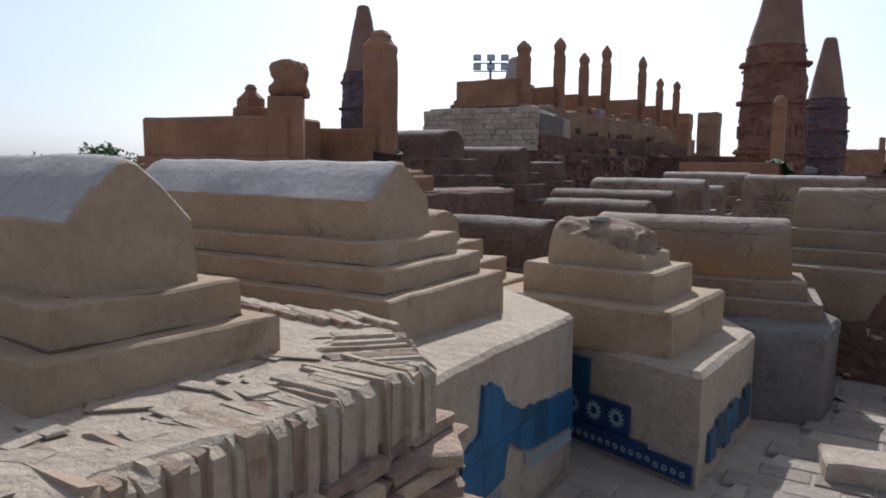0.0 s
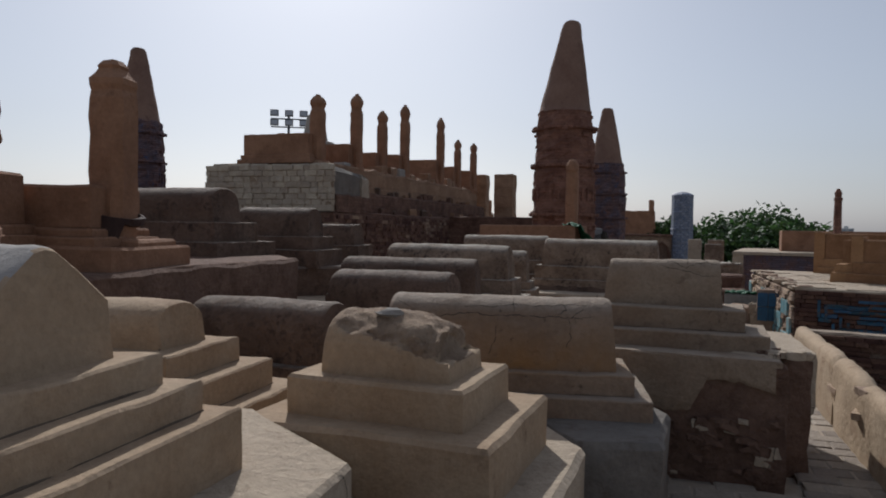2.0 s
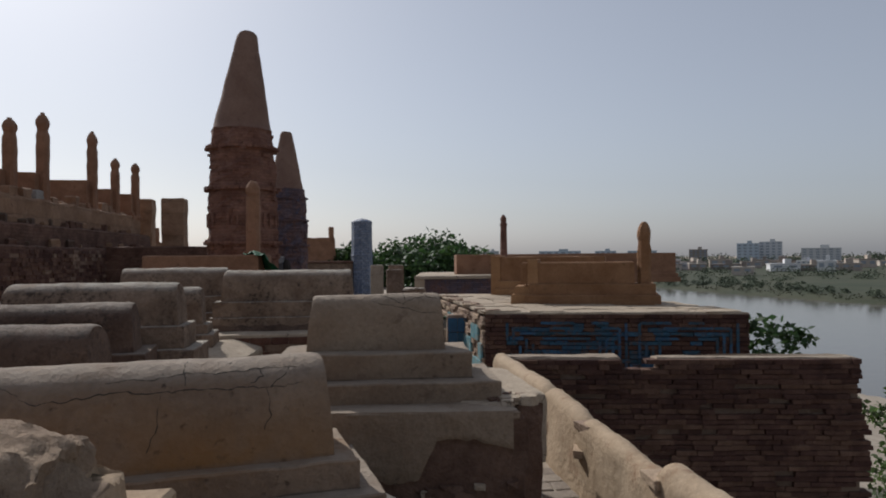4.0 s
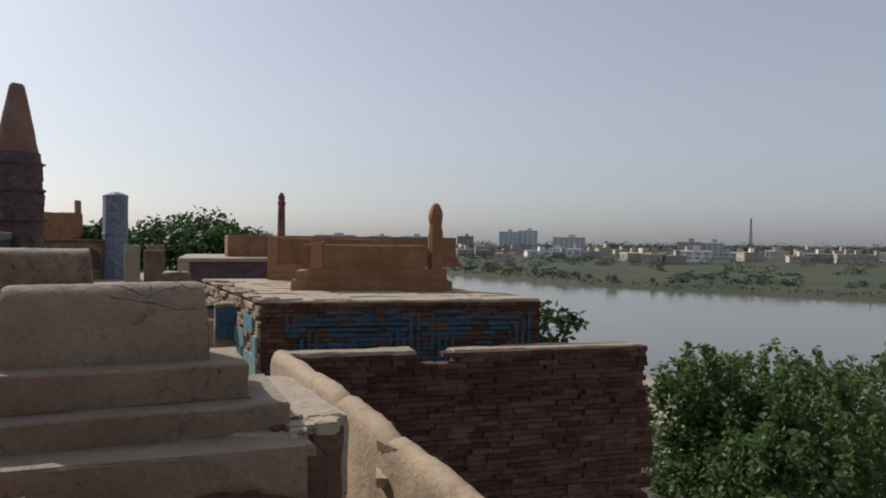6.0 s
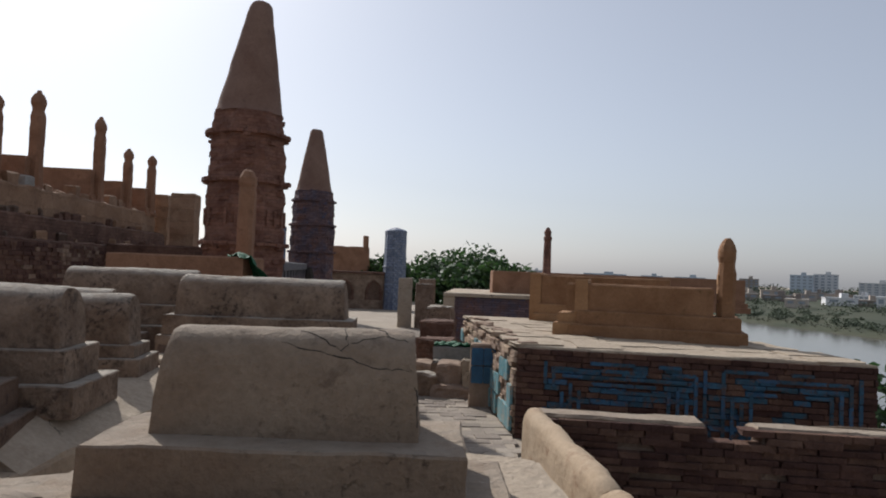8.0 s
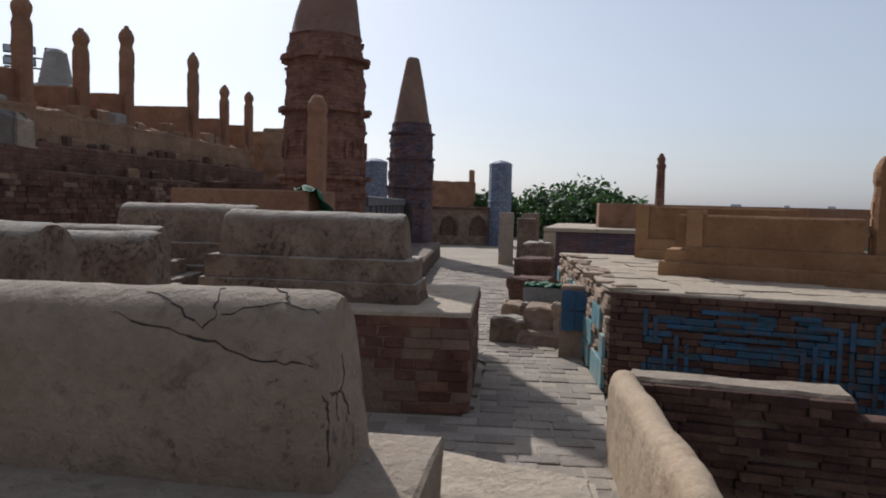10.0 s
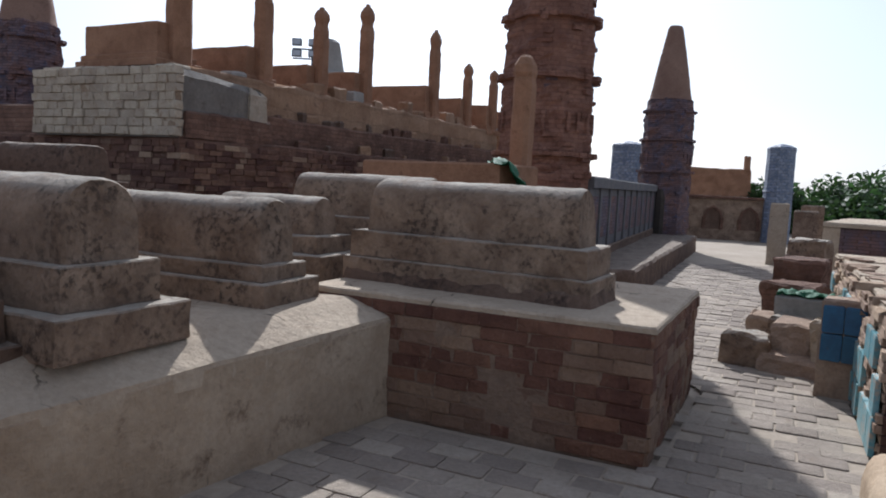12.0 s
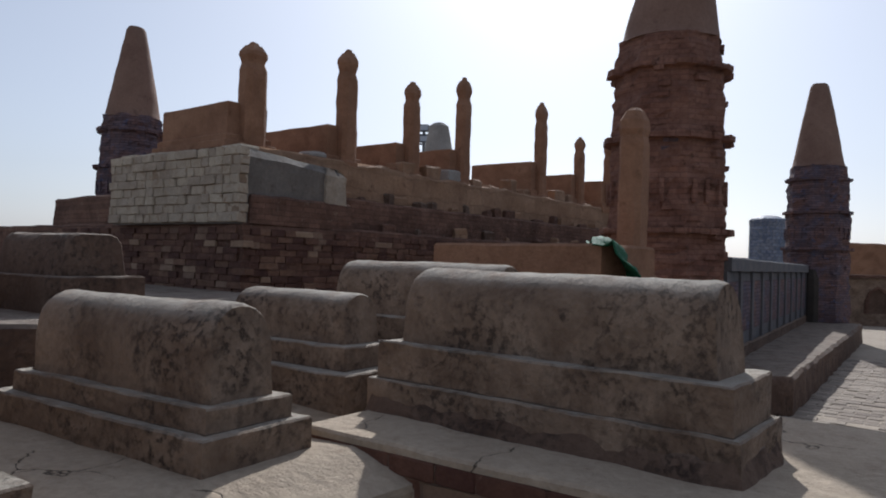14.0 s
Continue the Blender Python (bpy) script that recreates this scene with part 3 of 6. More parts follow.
def ground_sheet():
    xs, ys = axis(-2600, 2600, -6, 30, 0.5, 1.28), axis(-2600, 2600, -4, 40, 0.5, 1.28)
    verts, faces = [], []
    for y in ys:
        for x in xs:
            z = height(x, y)
            r = math.hypot(x, y)
            if x < -14 or y < -14 or r > 60:
                z += 0.4 * noise.noise(Vector((x * 0.02, y * 0.02, 0)))
            if x - edge_x(y) > 60:
                z = -10.6
            verts.append((x, y, z))
    w = len(xs)
    for j in range(len(ys) - 1):
        for i in range(w - 1):
            a = j * w + i
            faces.append((a, a + 1, a + w + 1, a + w))
    me = bpy.data.meshes.new("ground")
    me.from_pydata(verts, [], faces)
    me.materials.append(EARTH)
    return tagged(new("ground", me), "dusty pale earth plateau falling to the river", "ground", "", "structure")


ground_sheet()

WATER_Z = -9.0


def river():
    bm = bmesh.new()
    pts = [(20, -900), (154, -900), (156, -100), (155, 15), (158, 70), (178, 122), (215, 190), (300, 330), (430, 700), (330, 900), (180, 420), (70, 130), (28, 40)]
    bm.faces.new([bm.verts.new((x, y, WATER_Z)) for x, y in pts])
    structure("water", bm, WATER, "still muddy brown river water", "river")
    bm = bmesh.new()
    edge = [(154, -900), (156, -100), (155, 15), (158, 70), (178, 122), (215, 190), (300, 330), (430, 700)]
    prof = [(-3, -9.4), (1.5, -8.6), (6, -7.9), (40, -7.4), (2200, -7.0)]
    rows = [[bm.verts.new((x + o, y - o * 0.05, z + 0.25 * noise.noise(Vector((y * 0.05, o, 1))))) for x, y in edge] for o, z in prof]
    for r0, r1 in zip(rows, rows[1:]):
        for i in range(len(edge) - 1):
            bm.faces.new((r0[i], r0[i + 1], r1[i + 1], r1[i]))
    structure("ground_far_bank", bm, GRASSY, "grassy far river bank", "river bank")


river()

# terraces of the graveyard
structure("terrace_plaster", block([(0.2, 1.95), (0.89, 3.53), (0.5, 4.25), (-3.2, 5.9), (-7, 6.5), (-7, 3.5), (-0.8, 2.3)], -0.05,
          [0.86, 0.81, 0.84, 0.92, 0.95, 0.95, 0.93], 0.12, 0.012, 0.02), TERRACE, "pale cracked plaster terrace under two gabled tombs", "terrace", True)
structure("terrace_slab", block([(-0.62, 0.1), (-0.36, 0.66), (0.02, 1.17), (0.25, 1.66), (0.06, 2.12), (-0.9, 2.62), (-7, 5.4), (-7, 0.1)], -0.05, 1.038, 0.06, 0.014, 0.012, 4.0), TERRACE, "flaking plaster terrace above a broken wall edge", "terrace", True)
structure("terrace_plinth", block([(0.9, 3.95), (1.5, 3.29), (2.1, 4.3), (2.0, 5.4), (0.4, 6.3), (-0.4, 5.2)], -0.05, 0.575, 0.1, 0.012, 0.03), TERRACE, "pale plaster plinth with broken corner", "plinth", True)
structure("terrace_plinth_broken", block([(2.08, 4.42), (2.52, 4.3), (2.88, 4.88), (2.9, 5.7), (1.9, 6.0)], -0.05, 0.555, 0.08, 0.022, 0.03), CEMENT_DARK, "broken grey cement plinth", "plinth", True)
structure("terrace_lower", block([(-0.6, 5.0), (0.9, 5.2), (2.5, 5.6), (2.6, 6.6), (2.3, 7.2), (2.90, 8.1), (4.27, 10.0), (4.6, 10.3), (5.4, 12.2), (6.6, 14.6), (4, 15.2), (1.4, 15.4), (-2, 12), (-1, 8)], -0.05,
          [0.6, 0.55, 0.55, 0.55, 0.54, 0.565, 0.65, 0.66, 0.66, 0.5, 0.7, 0.8, 0.85, 0.7], 0.14, 0.014, 0.03), PLASTER_WALL, "low plaster-walled terrace with crumbling edge", "terrace", True)


def terrace_bed():
    """Uneven plaster that rises gently from the terrace's edge to the feet of the tombs."""
    a, b = Vector((2.72, 7.86, 0)), Vector((4.29, 10.03, 0))
    d = (b - a).normalized()
    n = Vector((-d.y, d.x, 0))
    L, nu, nv = (b - a).length, 44, 30
    bm = bmesh.new()
    top, low = [], []
    for i in range(nu + 1):
        r0, r1 = [], []
        for j in range(nv + 1):
            v = 1.9 * j / nv
            p = a + d * (L * i / nu) + n * (v + 0.012 * noise.noise((i * 0.3, j * 0.2, 5)))
            edge = 0.567 + 0.098 * i / nu
            t = min(1.0, v / 0.34)
            t = t * t * (3 - 2 * t)
            z = edge + (0.735 - edge) * t + 0.010 * noise.noise(p * 3.0) + 0.004 * noise.noise(p * 11.0) + 0.006
            r0.append(bm.verts.new((p.x, p.y, z - (0.02 if j == 0 else 0.0))))
            r1.append(bm.verts.new((p.x, p.y, 0.5)))
        top.append(r0), low.append(r1)
    for i in range(nu):
        for j in range(nv):
            bm.faces.new((top[i][j], top[i + 1][j], top[i + 1][j + 1], top[i][j + 1]))
            bm.faces.new((low[i][j + 1], low[i + 1][j + 1], low[i + 1][j], low[i][j]))
        bm.faces.new((low[i][0], low[i + 1][0], top[i + 1][0], top[i][0]))
        bm.faces.new((top[i][nv], top[i + 1][nv], low[i + 1][nv], low[i][nv]))
    for j in range(nv):
        bm.faces.new((low[0][j + 1], low[0][j], top[0][j], top[0][j + 1]))
        bm.faces.new((low[nu][j], low[nu][j + 1], top[nu][j + 1], top[nu][j]))
    structure("terrace_bed", bm, TERRACE, "uneven plaster bed under two grey tombs", "terrace", True)


terrace_bed()
structure("terrace_upper", block([(-0.62, 5.62), (0.62, 8.15), (0.2, 9.4), (-4, 11.4), (-6, 7.6)], 0.5, 1.34, 0.10, 0.024, 0.03), RUBBLE_RED, "dark red-brown rubble terrace", "terrace", True)
structure("terrace_back", block([(-0.6, 10.0), (1.85, 11.0), (2.35, 12.5), (1.3, 15.3), (-8, 20), (-8, 12)], 0.5, 1.12, 0.2, 0.018, 0.03), PLASTER_DARK, "dark low terrace before the brick platform", "terrace", True)

# platform of the plain cracked tomb: plaster over broken brick
G7P = [(2.74, 5.72), (3.76, 4.99), (3.96, 5.27), (4.13, 5.24), (4.58, 6.10), (4.27, 6.47), (3.92, 6.56), (3.45, 6.70), (2.4, 6.85), (2.3, 6.6)]
structure("platform_plaster", block(G7P, -0.05, 0.815, 0.06, 0.026, 0.03, 5.0), RUBBLE_RED, "red-brown rubble platform under fallen plaster", "platform", True)


def ragged_skin(name, p0, p1, zt, lower, material, label, thick=0.03):
    """A coat of plaster on the face from p0 to p1 (outside to the right), down to the ragged line lower(s)."""
    p0, p1 = Vector((*p0, 0)), Vector((*p1, 0))
    d = p1 - p0
    L = d.length
    d.normalize()
    n = Vector((d.y, -d.x, 0))
    bm = bmesh.new()
    k, m = max(6, int(L / 0.02)), 8
    outer, inner = [], []
    for i in range(k + 1):
        s = L * i / k
        lo = min(zt - 0.02, lower(s) + 0.025 * noise.noise(Vector((s * 19, 4.0, 0))) + 0.012 * noise.noise(Vector((s * 60, 1.0, 0))))
        ro, ri = [], []
        for j in range(m + 1):
            z = lo + (zt - lo) * j / m
            p = p0 + d * s + Vector((0, 0, z))
            out = thick + 0.012 * noise.noise(p * 4) - (0.012 if j in (0, m) else 0)
            ro.append(bm.verts.new(p + n * out)), ri.append(bm.verts.new(p - n * 0.05))
        outer.append(ro), inner.append(ri)
    for i in range(k):
        for j in range(m):
            bm.faces.new((outer[i][j], outer[i + 1][j], outer[i + 1][j + 1], outer[i][j + 1]))
            bm.faces.new((inner[i][j + 1], inner[i + 1][j + 1], inner[i + 1][j], inner[i][j]))
        bm.faces.new((outer[i][m], outer[i + 1][m], inner[i + 1][m], inner[i][m]))
        bm.faces.new((inner[i][0], inner[i + 1][0], outer[i + 1][0], outer[i][0]))
    for i in (0, k):
        for j in range(m):
            bm.faces.new((outer[i][j], outer[i][j + 1], inner[i][j + 1], inner[i][j]))
    structure(name, bm, material, label, "plaster", True)


ragged_skin("plaster_coat_front", (2.74, 5.72), (3.70, 5.03), 0.832, lambda s: 0.47 + 0.03 * math.sin(s * 9) + 0.18 * min(1.0, max(0.0, (s - 0.66) / 0.10)), PLASTER_CRACKED, "tan plaster coat with a ragged lower rim")
ragged_skin("plaster_coat_side", (4.13, 5.24), (4.58, 6.10), 0.832, lambda s: 0.42 - 0.35 * s, TERRACE, "pale plaster coat on the platform's side")
ragged_skin("plaster_coat_back", (4.58, 6.10), (4.27, 6.47), 0.832, lambda s: 0.12, TERRACE, "pale plaster coat on the platform's corner")
ragged_skin("plaster_coat_rear", (4.27, 6.47), (3.45, 6.70), 0.832, lambda s: 0.10, TERRACE, "pale plaster coat on the platform's rear")
structure("platform_top", block([(2.72, 5.70), (3.72, 4.99), (3.90, 5.30), (3.95, 6.2), (3.80, 6.54), (3.2, 6.72), (2.4, 6.83), (2.3, 6.6)], 0.79, 0.832, 0.06, 0.008, 0.012, 6.0), PLASTER_CRACKED, "tan plaster bed of the platform", "platform", True)
structure("platform_crust", block([(3.72, 5.12), (3.96, 5.29), (4.135, 5.235), (4.59, 6.10), (4.28, 6.48), (3.92, 6.57), (3.45, 6.71), (3.1, 6.66), (3.3, 5.9)], 0.80, 0.842, 0.05, 0.009, 0.012, 6.0), TERRACE, "pale cracked plaster crust on the platform", "platform", True)

# red brick platform with its upper tiers
U0, N0 = uv(-30)
R0 = Vector((1.19, 15.17, 0))


def tier(off, back, left, z0, z1, name, material, label, amp=0.02):
    o = R0 - U0 * off + N0 * off * 0.6
    c = [o, o + N0 * back, o + N0 * back - U0 * left, o - U0 * left]
    structure(name, block([(p.x, p.y) for p in c], z0, z1, 0.22, amp, 0.03, 2.5, levels=6), material, label, "platform", True)


tier(0.0, 11.9, 9.5, -0.05, 1.97, "platform_brick", RED_BRICK, "dark red brick platform wall")
tier(0.22, 11.6, 5.2, 1.9, 2.43, "platform_brick_upper", RED_BRICK, "upper tier of dark red brick", 0.03)
tier(0.47, 11.3, 2.4, 2.4, 3.0, "platform_masonry", TAN_RUIN, "crumbling tan masonry tier", 0.05)



def platform_bricks():
    """Proud and sunken bricks over the visible faces of the brick platform."""
    wall = bpy.data.objects["platform_brick"]
    for p0, d, n, L, zlo in ((R0 - U0 * 5.2, U0, -N0, 5.2, 0.95), (R0, N0, U0, 7.5, 0.6)):
        dark, pale = ([], []), ([], [])
        ang = math.degrees(math.atan2(d.y, d.x))
        z, r = zlo, 0
        while z < 1.92:
            s = 0.1 * (r % 2)
            while s < L - 0.1:
                w = random.uniform(0.13, 0.30)
                if random.random() < 0.9:
                    c = p0 + d * (s + w / 2) + n * (0.0 - random.uniform(0.03, 0.055))
                    verts, faces = pale if random.random() < 0.16 + 0.22 * noise.noise(Vector((s, z * 2, 1.0))) else dark
                    add_box(verts, faces, (c.x, c.y, z), (w - 0.010, 0.14, random.uniform(0.072, 0.082)), ang + random.uniform(-2, 2), 0.007)
                s += w
            z += 0.084
            r += 1
        joined("brick_facing", *dark, BRICK_STUFF, wall, "rough dark red brick facing")
        joined("brick_facing", *pale, BRICK_PALE_STUFF, wall, "paler worn bricks in the dark facing")


platform_bricks()

# kerb terrace before the panelled wall
structure("terrace_kerb", block([(6.7, 14.9), (7.5, 15.2), (11.95, 24.1), (11.2, 25.4), (10.2, 25), (5.4, 16.2)], -0.05, 0.42, 0.15, 0.03, 0.04), PLASTER_DARK, "crumbling grey plaster kerb terrace", "terrace", True)


# ---- things: tombs ----
LIGHT_TOMB = "tan plastered stepped tomb with gabled top on terrace"
grave(-0.53, 1.38, -30, 1.65, 0.38, 1.25, 1.595, "gable", [(0.075, 0.105), (0.075, 0.11)], PLASTER, LIGHT_TOMB, base_z=1.02)
grave(-0.06, 2.86, -25, 1.75, 0.50, 1.25, 1.60, "gable", [(0.09, 0.10), (0.09, 0.10), (0.09, 0.17)], PLASTER, "long tan plastered tomb, gabled, on three steps", base_z=0.82)
grave(0.04, 4.52, -25, 0.78, 0.38, 1.06, 1.28, "barrel", [(0.12, 0.13), (0.13, 0.14), (0.13, 0.16)], PLASTER, "small tan plastered tomb with rounded top on steps", base_z=0.56)
grave(0.83, 5.62, -31, 1.15, 0.45, 0.74, 1.15, "barrel", [(0.09, 0.14)], PLASTER_DARK, "dark weathered round-topped tomb", base_z=0.56)
LONG_TOMB = grave(2.56, 4.94, -19, 1.45, 0.44, 0.80, 1.235, "barrel", [(0.09, 0.12), (0.10, 0.13)], PLASTER_OCHRE, "long cracked plaster tomb, round-topped, on two steps", base_z=0.54)
PLAIN_TOMB = grave(3.705, 5.65, -32, 0.86, 0.28, 1.105, 1.45, "barrel", [(0.15, 0.155), (0.15, 0.135)], PLASTER_CRACKED, "tan plaster tomb with cracked end on platform", base_z=0.80, back=0.45, wall=0.36)
grave(1.93, 7.02, -29, 1.2, 0.45, 0.86, 1.265, "barrel", [(0.10, 0.16), (0.10, 0.15)], PLASTER_DARK, "dark weathered round-topped tomb", base_z=0.54)
grave(2.42, 8.02, -22, 1.5, 0.45, 0.95, 1.34, "barrel", [(0.10, 0.18), (0.10, 0.2)], PLASTER_DARK, "dark weathered round-topped tomb", base_z=0.54)
grave(2.92, 8.58, -28, 1.50, 0.40, 1.09, 1.475, "barrel", [(0.06, 0.20), (0.10, 0.145)], PLASTER_GREY, "grey weathered round-topped tomb on broken steps", base_z=0.70)
grave(3.50, 9.73, -25, 1.34, 0.34, 0.98, 1.37, "barrel", [(0.055, 0.10), (0.06, 0.14)], PLASTER_GREY, "grey pitted round-topped tomb on two steps", base_z=0.72)
grave(3.58, 11.35, -27, 1.1, 0.34, 1.03, 1.35, "barrel", [(0.09, 0.14), (0.12, 0.2)], PLASTER_GREY, "small grey round-topped tomb on crumbled steps", base_z=0.64)
grave(4.52, 11.76, -24, 1.44, 0.38, 1.17, 1.56, "barrel", [(0.12, 0.22), (0.12, 0.25)], PLASTER_GREY, "grey round-topped tomb behind the brick platform", base_z=0.62)
grave(1.40, 11.75, -24, 0.98, 0.46, 1.38, 1.70, "flat", [(0.10, 0.22)], PLASTER_DARK, "small dark tomb with worn top", base_z=1.10)
grave(-0.25, 8.48, -30, 1.65, 0.5, 1.69, 2.06, "barrel", [(0.12, 0.2), (0.14, 0.2)], PLASTER_DARK, "dark grey round-topped tomb on two steps", base_z=1.32)
grave(0.72, 10.75, -25, 1.15, 0.5, 1.52, 1.92, "barrel", [(0.10, 0.18), (0.1, 0.22)], PLASTER_DARK, "brown worn tomb before the stone block", base_z=1.10)


def foot_tiles(x, y, a, s0, s1, z0, z1, label):
    """Remnants of a blue tile band along a tomb's foot; s runs from the corner (x, y) back along direction a."""
    u, n = uv(a)
    e = thing("tile_band", x, y, z0, label, "tiles", "tile bands at tomb feet")
    ms = brick_set("glazed_tile", BLUE_TILE, 3, 0.03, 0.03)
    s = s0
    while s < s1:
        w = random.uniform(0.07, 0.13)
        c = Vector((x, y, 0)) + u * (s + w / 2)
        if random.random() < 0.85:
            lay("glazed_tile", random.choice(ms), e, (c.x, c.y, (z0 + z1) / 2), (w - 0.004, 0.02, (z1 - z0) * random.uniform(0.7, 1.0)), a)
        s += w


def crack_lines(tomb, x, y, a, L, W, zb, zt, runs, ends, label, wide):
    """Open cracks over the near side, shoulder and end of a round-topped tomb."""
    u, n = uv(a)
    h = zt - zb

    def skin(s, q):
        # q: 0 at the foot of the near side, 1 at the crown
        if q < 0.45:
            v, z = 0.0, h * 0.5 * q / 0.45
        else:
            t = math.pi / 2 * (q - 0.45) / 0.55
            v, z = W / 2 * (1 - math.cos(t) * 0.98), h * 0.5 + h * 0.5 * math.sin(t) ** 0.8
        s = s + 0.03 * (z / h) * (1 - 2 * s / L)
        return Vector((x, y, zb + z)) - u * s + n * v

    def face(v, q):
        return Vector((x, y, zb + q * h)) + n * v + u * (0.002 - 0.03 * q)

    body = [k for k in tomb.children if k.name.startswith("body")][0].data
    o = origin(tomb)
    hull = BVHTree.FromPolygons([v.co + o for v in body.vertices], [tuple(f.vertices) for f in body.polygons])

    def on_skin(p):
        place, normal, _, _ = hull.find_nearest(p)
        return place, normal

    e = thing("cracks", x, y, zb, label, "cracks")
    for put, lines in ((skin, runs), (face, ends)):
        for run in lines:
            bm = bmesh.new()
            fine = []
            for (s0, q0), (s1, q1) in zip(run, run[1:]):
                k = max(4, int(abs(s1 - s0) / 0.02))
                for m in range(k):
                    t = m / k
                    fine.append((s0 + (s1 - s0) * t + random.uniform(-0.006, 0.006), q0 + (q1 - q0) * t + random.uniform(-0.012, 0.012)))
            fine.append(run[-1])
            for i, (p, q) in enumerate(zip(fine, fine[1:])):
                w = wide * random.uniform(0.5, 1.2) * (0.5 + 0.5 * math.sin(math.pi * (i + 0.5) / len(fine)))
                (a0, n0), (b0, n1) = on_skin(put(*p)), on_skin(put(*q))
                bar(a0 - n0 * w * 0.15, b0 - n1 * w * 0.15, w, w, bm)
            part("crack", bm, RECESS, e)


crack_lines(PLAIN_TOMB, 3.705, 5.65, -32, 0.86, 0.28, 1.105, 1.45,
            [[(0.46, 0.74), (0.42, 0.70), (0.34, 0.66), (0.24, 0.62), (0.14, 0.55), (0.02, 0.53)], [(0.40, 0.88), (0.33, 0.80), (0.25, 0.66)],
             [(0.25, 0.95), (0.24, 0.82), (0.23, 0.74), (0.25, 0.66)], [(0.14, 0.99), (0.10, 0.9), (0.09, 0.83), (0.02, 0.78)], [(0.09, 0.84), (0.16, 0.79), (0.22, 0.74)]],
            [[(0.0, 0.52), (0.012, 0.42), (0.006, 0.30), (-0.008, 0.14)], [(0.02, 0.52), (0.055, 0.475), (0.085, 0.465), (0.115, 0.49), (0.13, 0.56), (0.12, 0.66)], [(0.07, 0.47), (0.062, 0.40), (0.066, 0.33)], [(0.095, 0.465), (0.12, 0.40), (0.14, 0.30)]], "open dark cracks in the tan tomb's plaster", 0.0044)
crack_lines(LONG_TOMB, 2.56, 4.94, -19, 1.45, 0.44, 0.80, 1.235,
            [[(1.42, 0.80), (1.30, 0.66), (1.20, 0.57), (1.05, 0.60), (0.90, 0.63), (0.72, 0.60), (0.55, 0.61), (0.36, 0.60), (0.20, 0.60), (0.12, 0.62)],
             [(0.95, 0.72), (0.75, 0.72), (0.62, 0.76), (0.45, 0.74), (0.30, 0.78), (0.14, 0.77)], [(0.62, 0.95), (0.63, 0.84), (0.63, 0.60)],
             [(0.31, 0.78), (0.29, 0.70), (0.36, 0.60)], [(0.17, 0.77), (0.20, 0.68), (0.26, 0.60)], [(0.72, 0.60), (0.74, 0.40), (0.78, 0.18)], [(0.28, 0.58), (0.27, 0.42), (0.30, 0.30)]],
            [], "open dark cracks along the long tomb's shoulder", 0.0045)


u_, n_ = uv(-25)
corner = Vector((-0.06, 2.86, 0)) + (u_ - n_) * 0.272
foot_tiles(corner.x, corner.y, 155, 0.35, 1.15, 0.90, 0.945, "band of blue tiles along the foot of a tan tomb")
corner = Vector((0.04, 4.52, 0)) + (u_ - n_) * 0.382
foot_tiles(corner.x, corner.y, 65, 0.12, 0.75, 0.62, 0.74, "faded turquoise tiles on a tomb's lowest step")


def broken_tomb():
    x, y, a, L, W, zb = 1.32, 3.90, -32, 0.64, 0.46, 1.0
    u, n = uv(a)
    e = thing("tomb", x, y, 0.56, "tan stepped tomb with broken crumbling top", "tomb", "tombs of the graveyard")
    bm = slab_body(x, y, a, L, W, zb - 0.01, 1.275, "barrel", 0.008)
    bmesh.ops.subdivide_edges(bm, edges=[k for k in bm.edges if k.calc_length() > 0.03], cuts=2, use_grid_fill=True)

    def broken(co):
        # how far a point lies above the ragged line that falls from the head end to the foot end
        s = (Vector((x, y, 0)) - co).dot(u) / L
        h = (co.z - zb) / 0.275
        return h - (0.30 + 0.52 * s + 0.10 * noise.noise(Vector((s * 7, 3.0, 0))) + 0.05 * noise.noise(Vector((s * 21, 8.0, 0)))), s, h
    for v in bm.verts:
        over, s, h = broken(v.co)
        if over > 0 and s < 0.93:
            depth = min(1.0, over / 0.08)
            v.co += n * (0.012 * depth) + noise.noise_vector(v.co * 13) * 0.018 * depth + noise.noise_vector(v.co * 40) * 0.011 * depth
            v.co.z -= depth * h * (0.006 + max(0.0, 0.45 - s) * 0.15 + 0.02 * max(0.0, noise.noise(v.co * 8)))
            v.co -= u * (depth * max(0.0, 0.22 - s) * 0.35)
    body = part("body", bm, PLASTER, e, "plaster body with broken shoulder", smooth=True)
    body.data.materials.append(PLASTER_CRUMBLED)
    o = origin(e)
    for f in body.data.polygons:
        over, s, h = broken(f.center + o)
        if over > 0.0 and s < 0.93:
            f.material_index = 1
    chunk = bmesh.new()
    bmesh.ops.create_icosphere(chunk, subdivisions=2, radius=0.042)
    for v in chunk.verts:
        v.co = Vector((v.co.x * 1.7, v.co.y, v.co.z * 0.4)) + noise.noise_vector(v.co * 30) * 0.018
    c = Vector((x, y, 1.268)) - u * 0.36 + n * 0.15
    bmesh.ops.translate(chunk, verts=chunk.verts[:], vec=c)
    part("loose_chunk", chunk, GREY_SMOOTH, e)
    part("step", block(rect(x, y, a, L, W, 0.10), 0.82, 1.0, 0.08, 0.008, 0.015), PLASTER, e, smooth=True)
    part("step", block(rect(x, y, a, L, W, 0.26), 0.56, 0.825, 0.08, 0.010, 0.02), PLASTER, e, smooth=True)


broken_tomb()


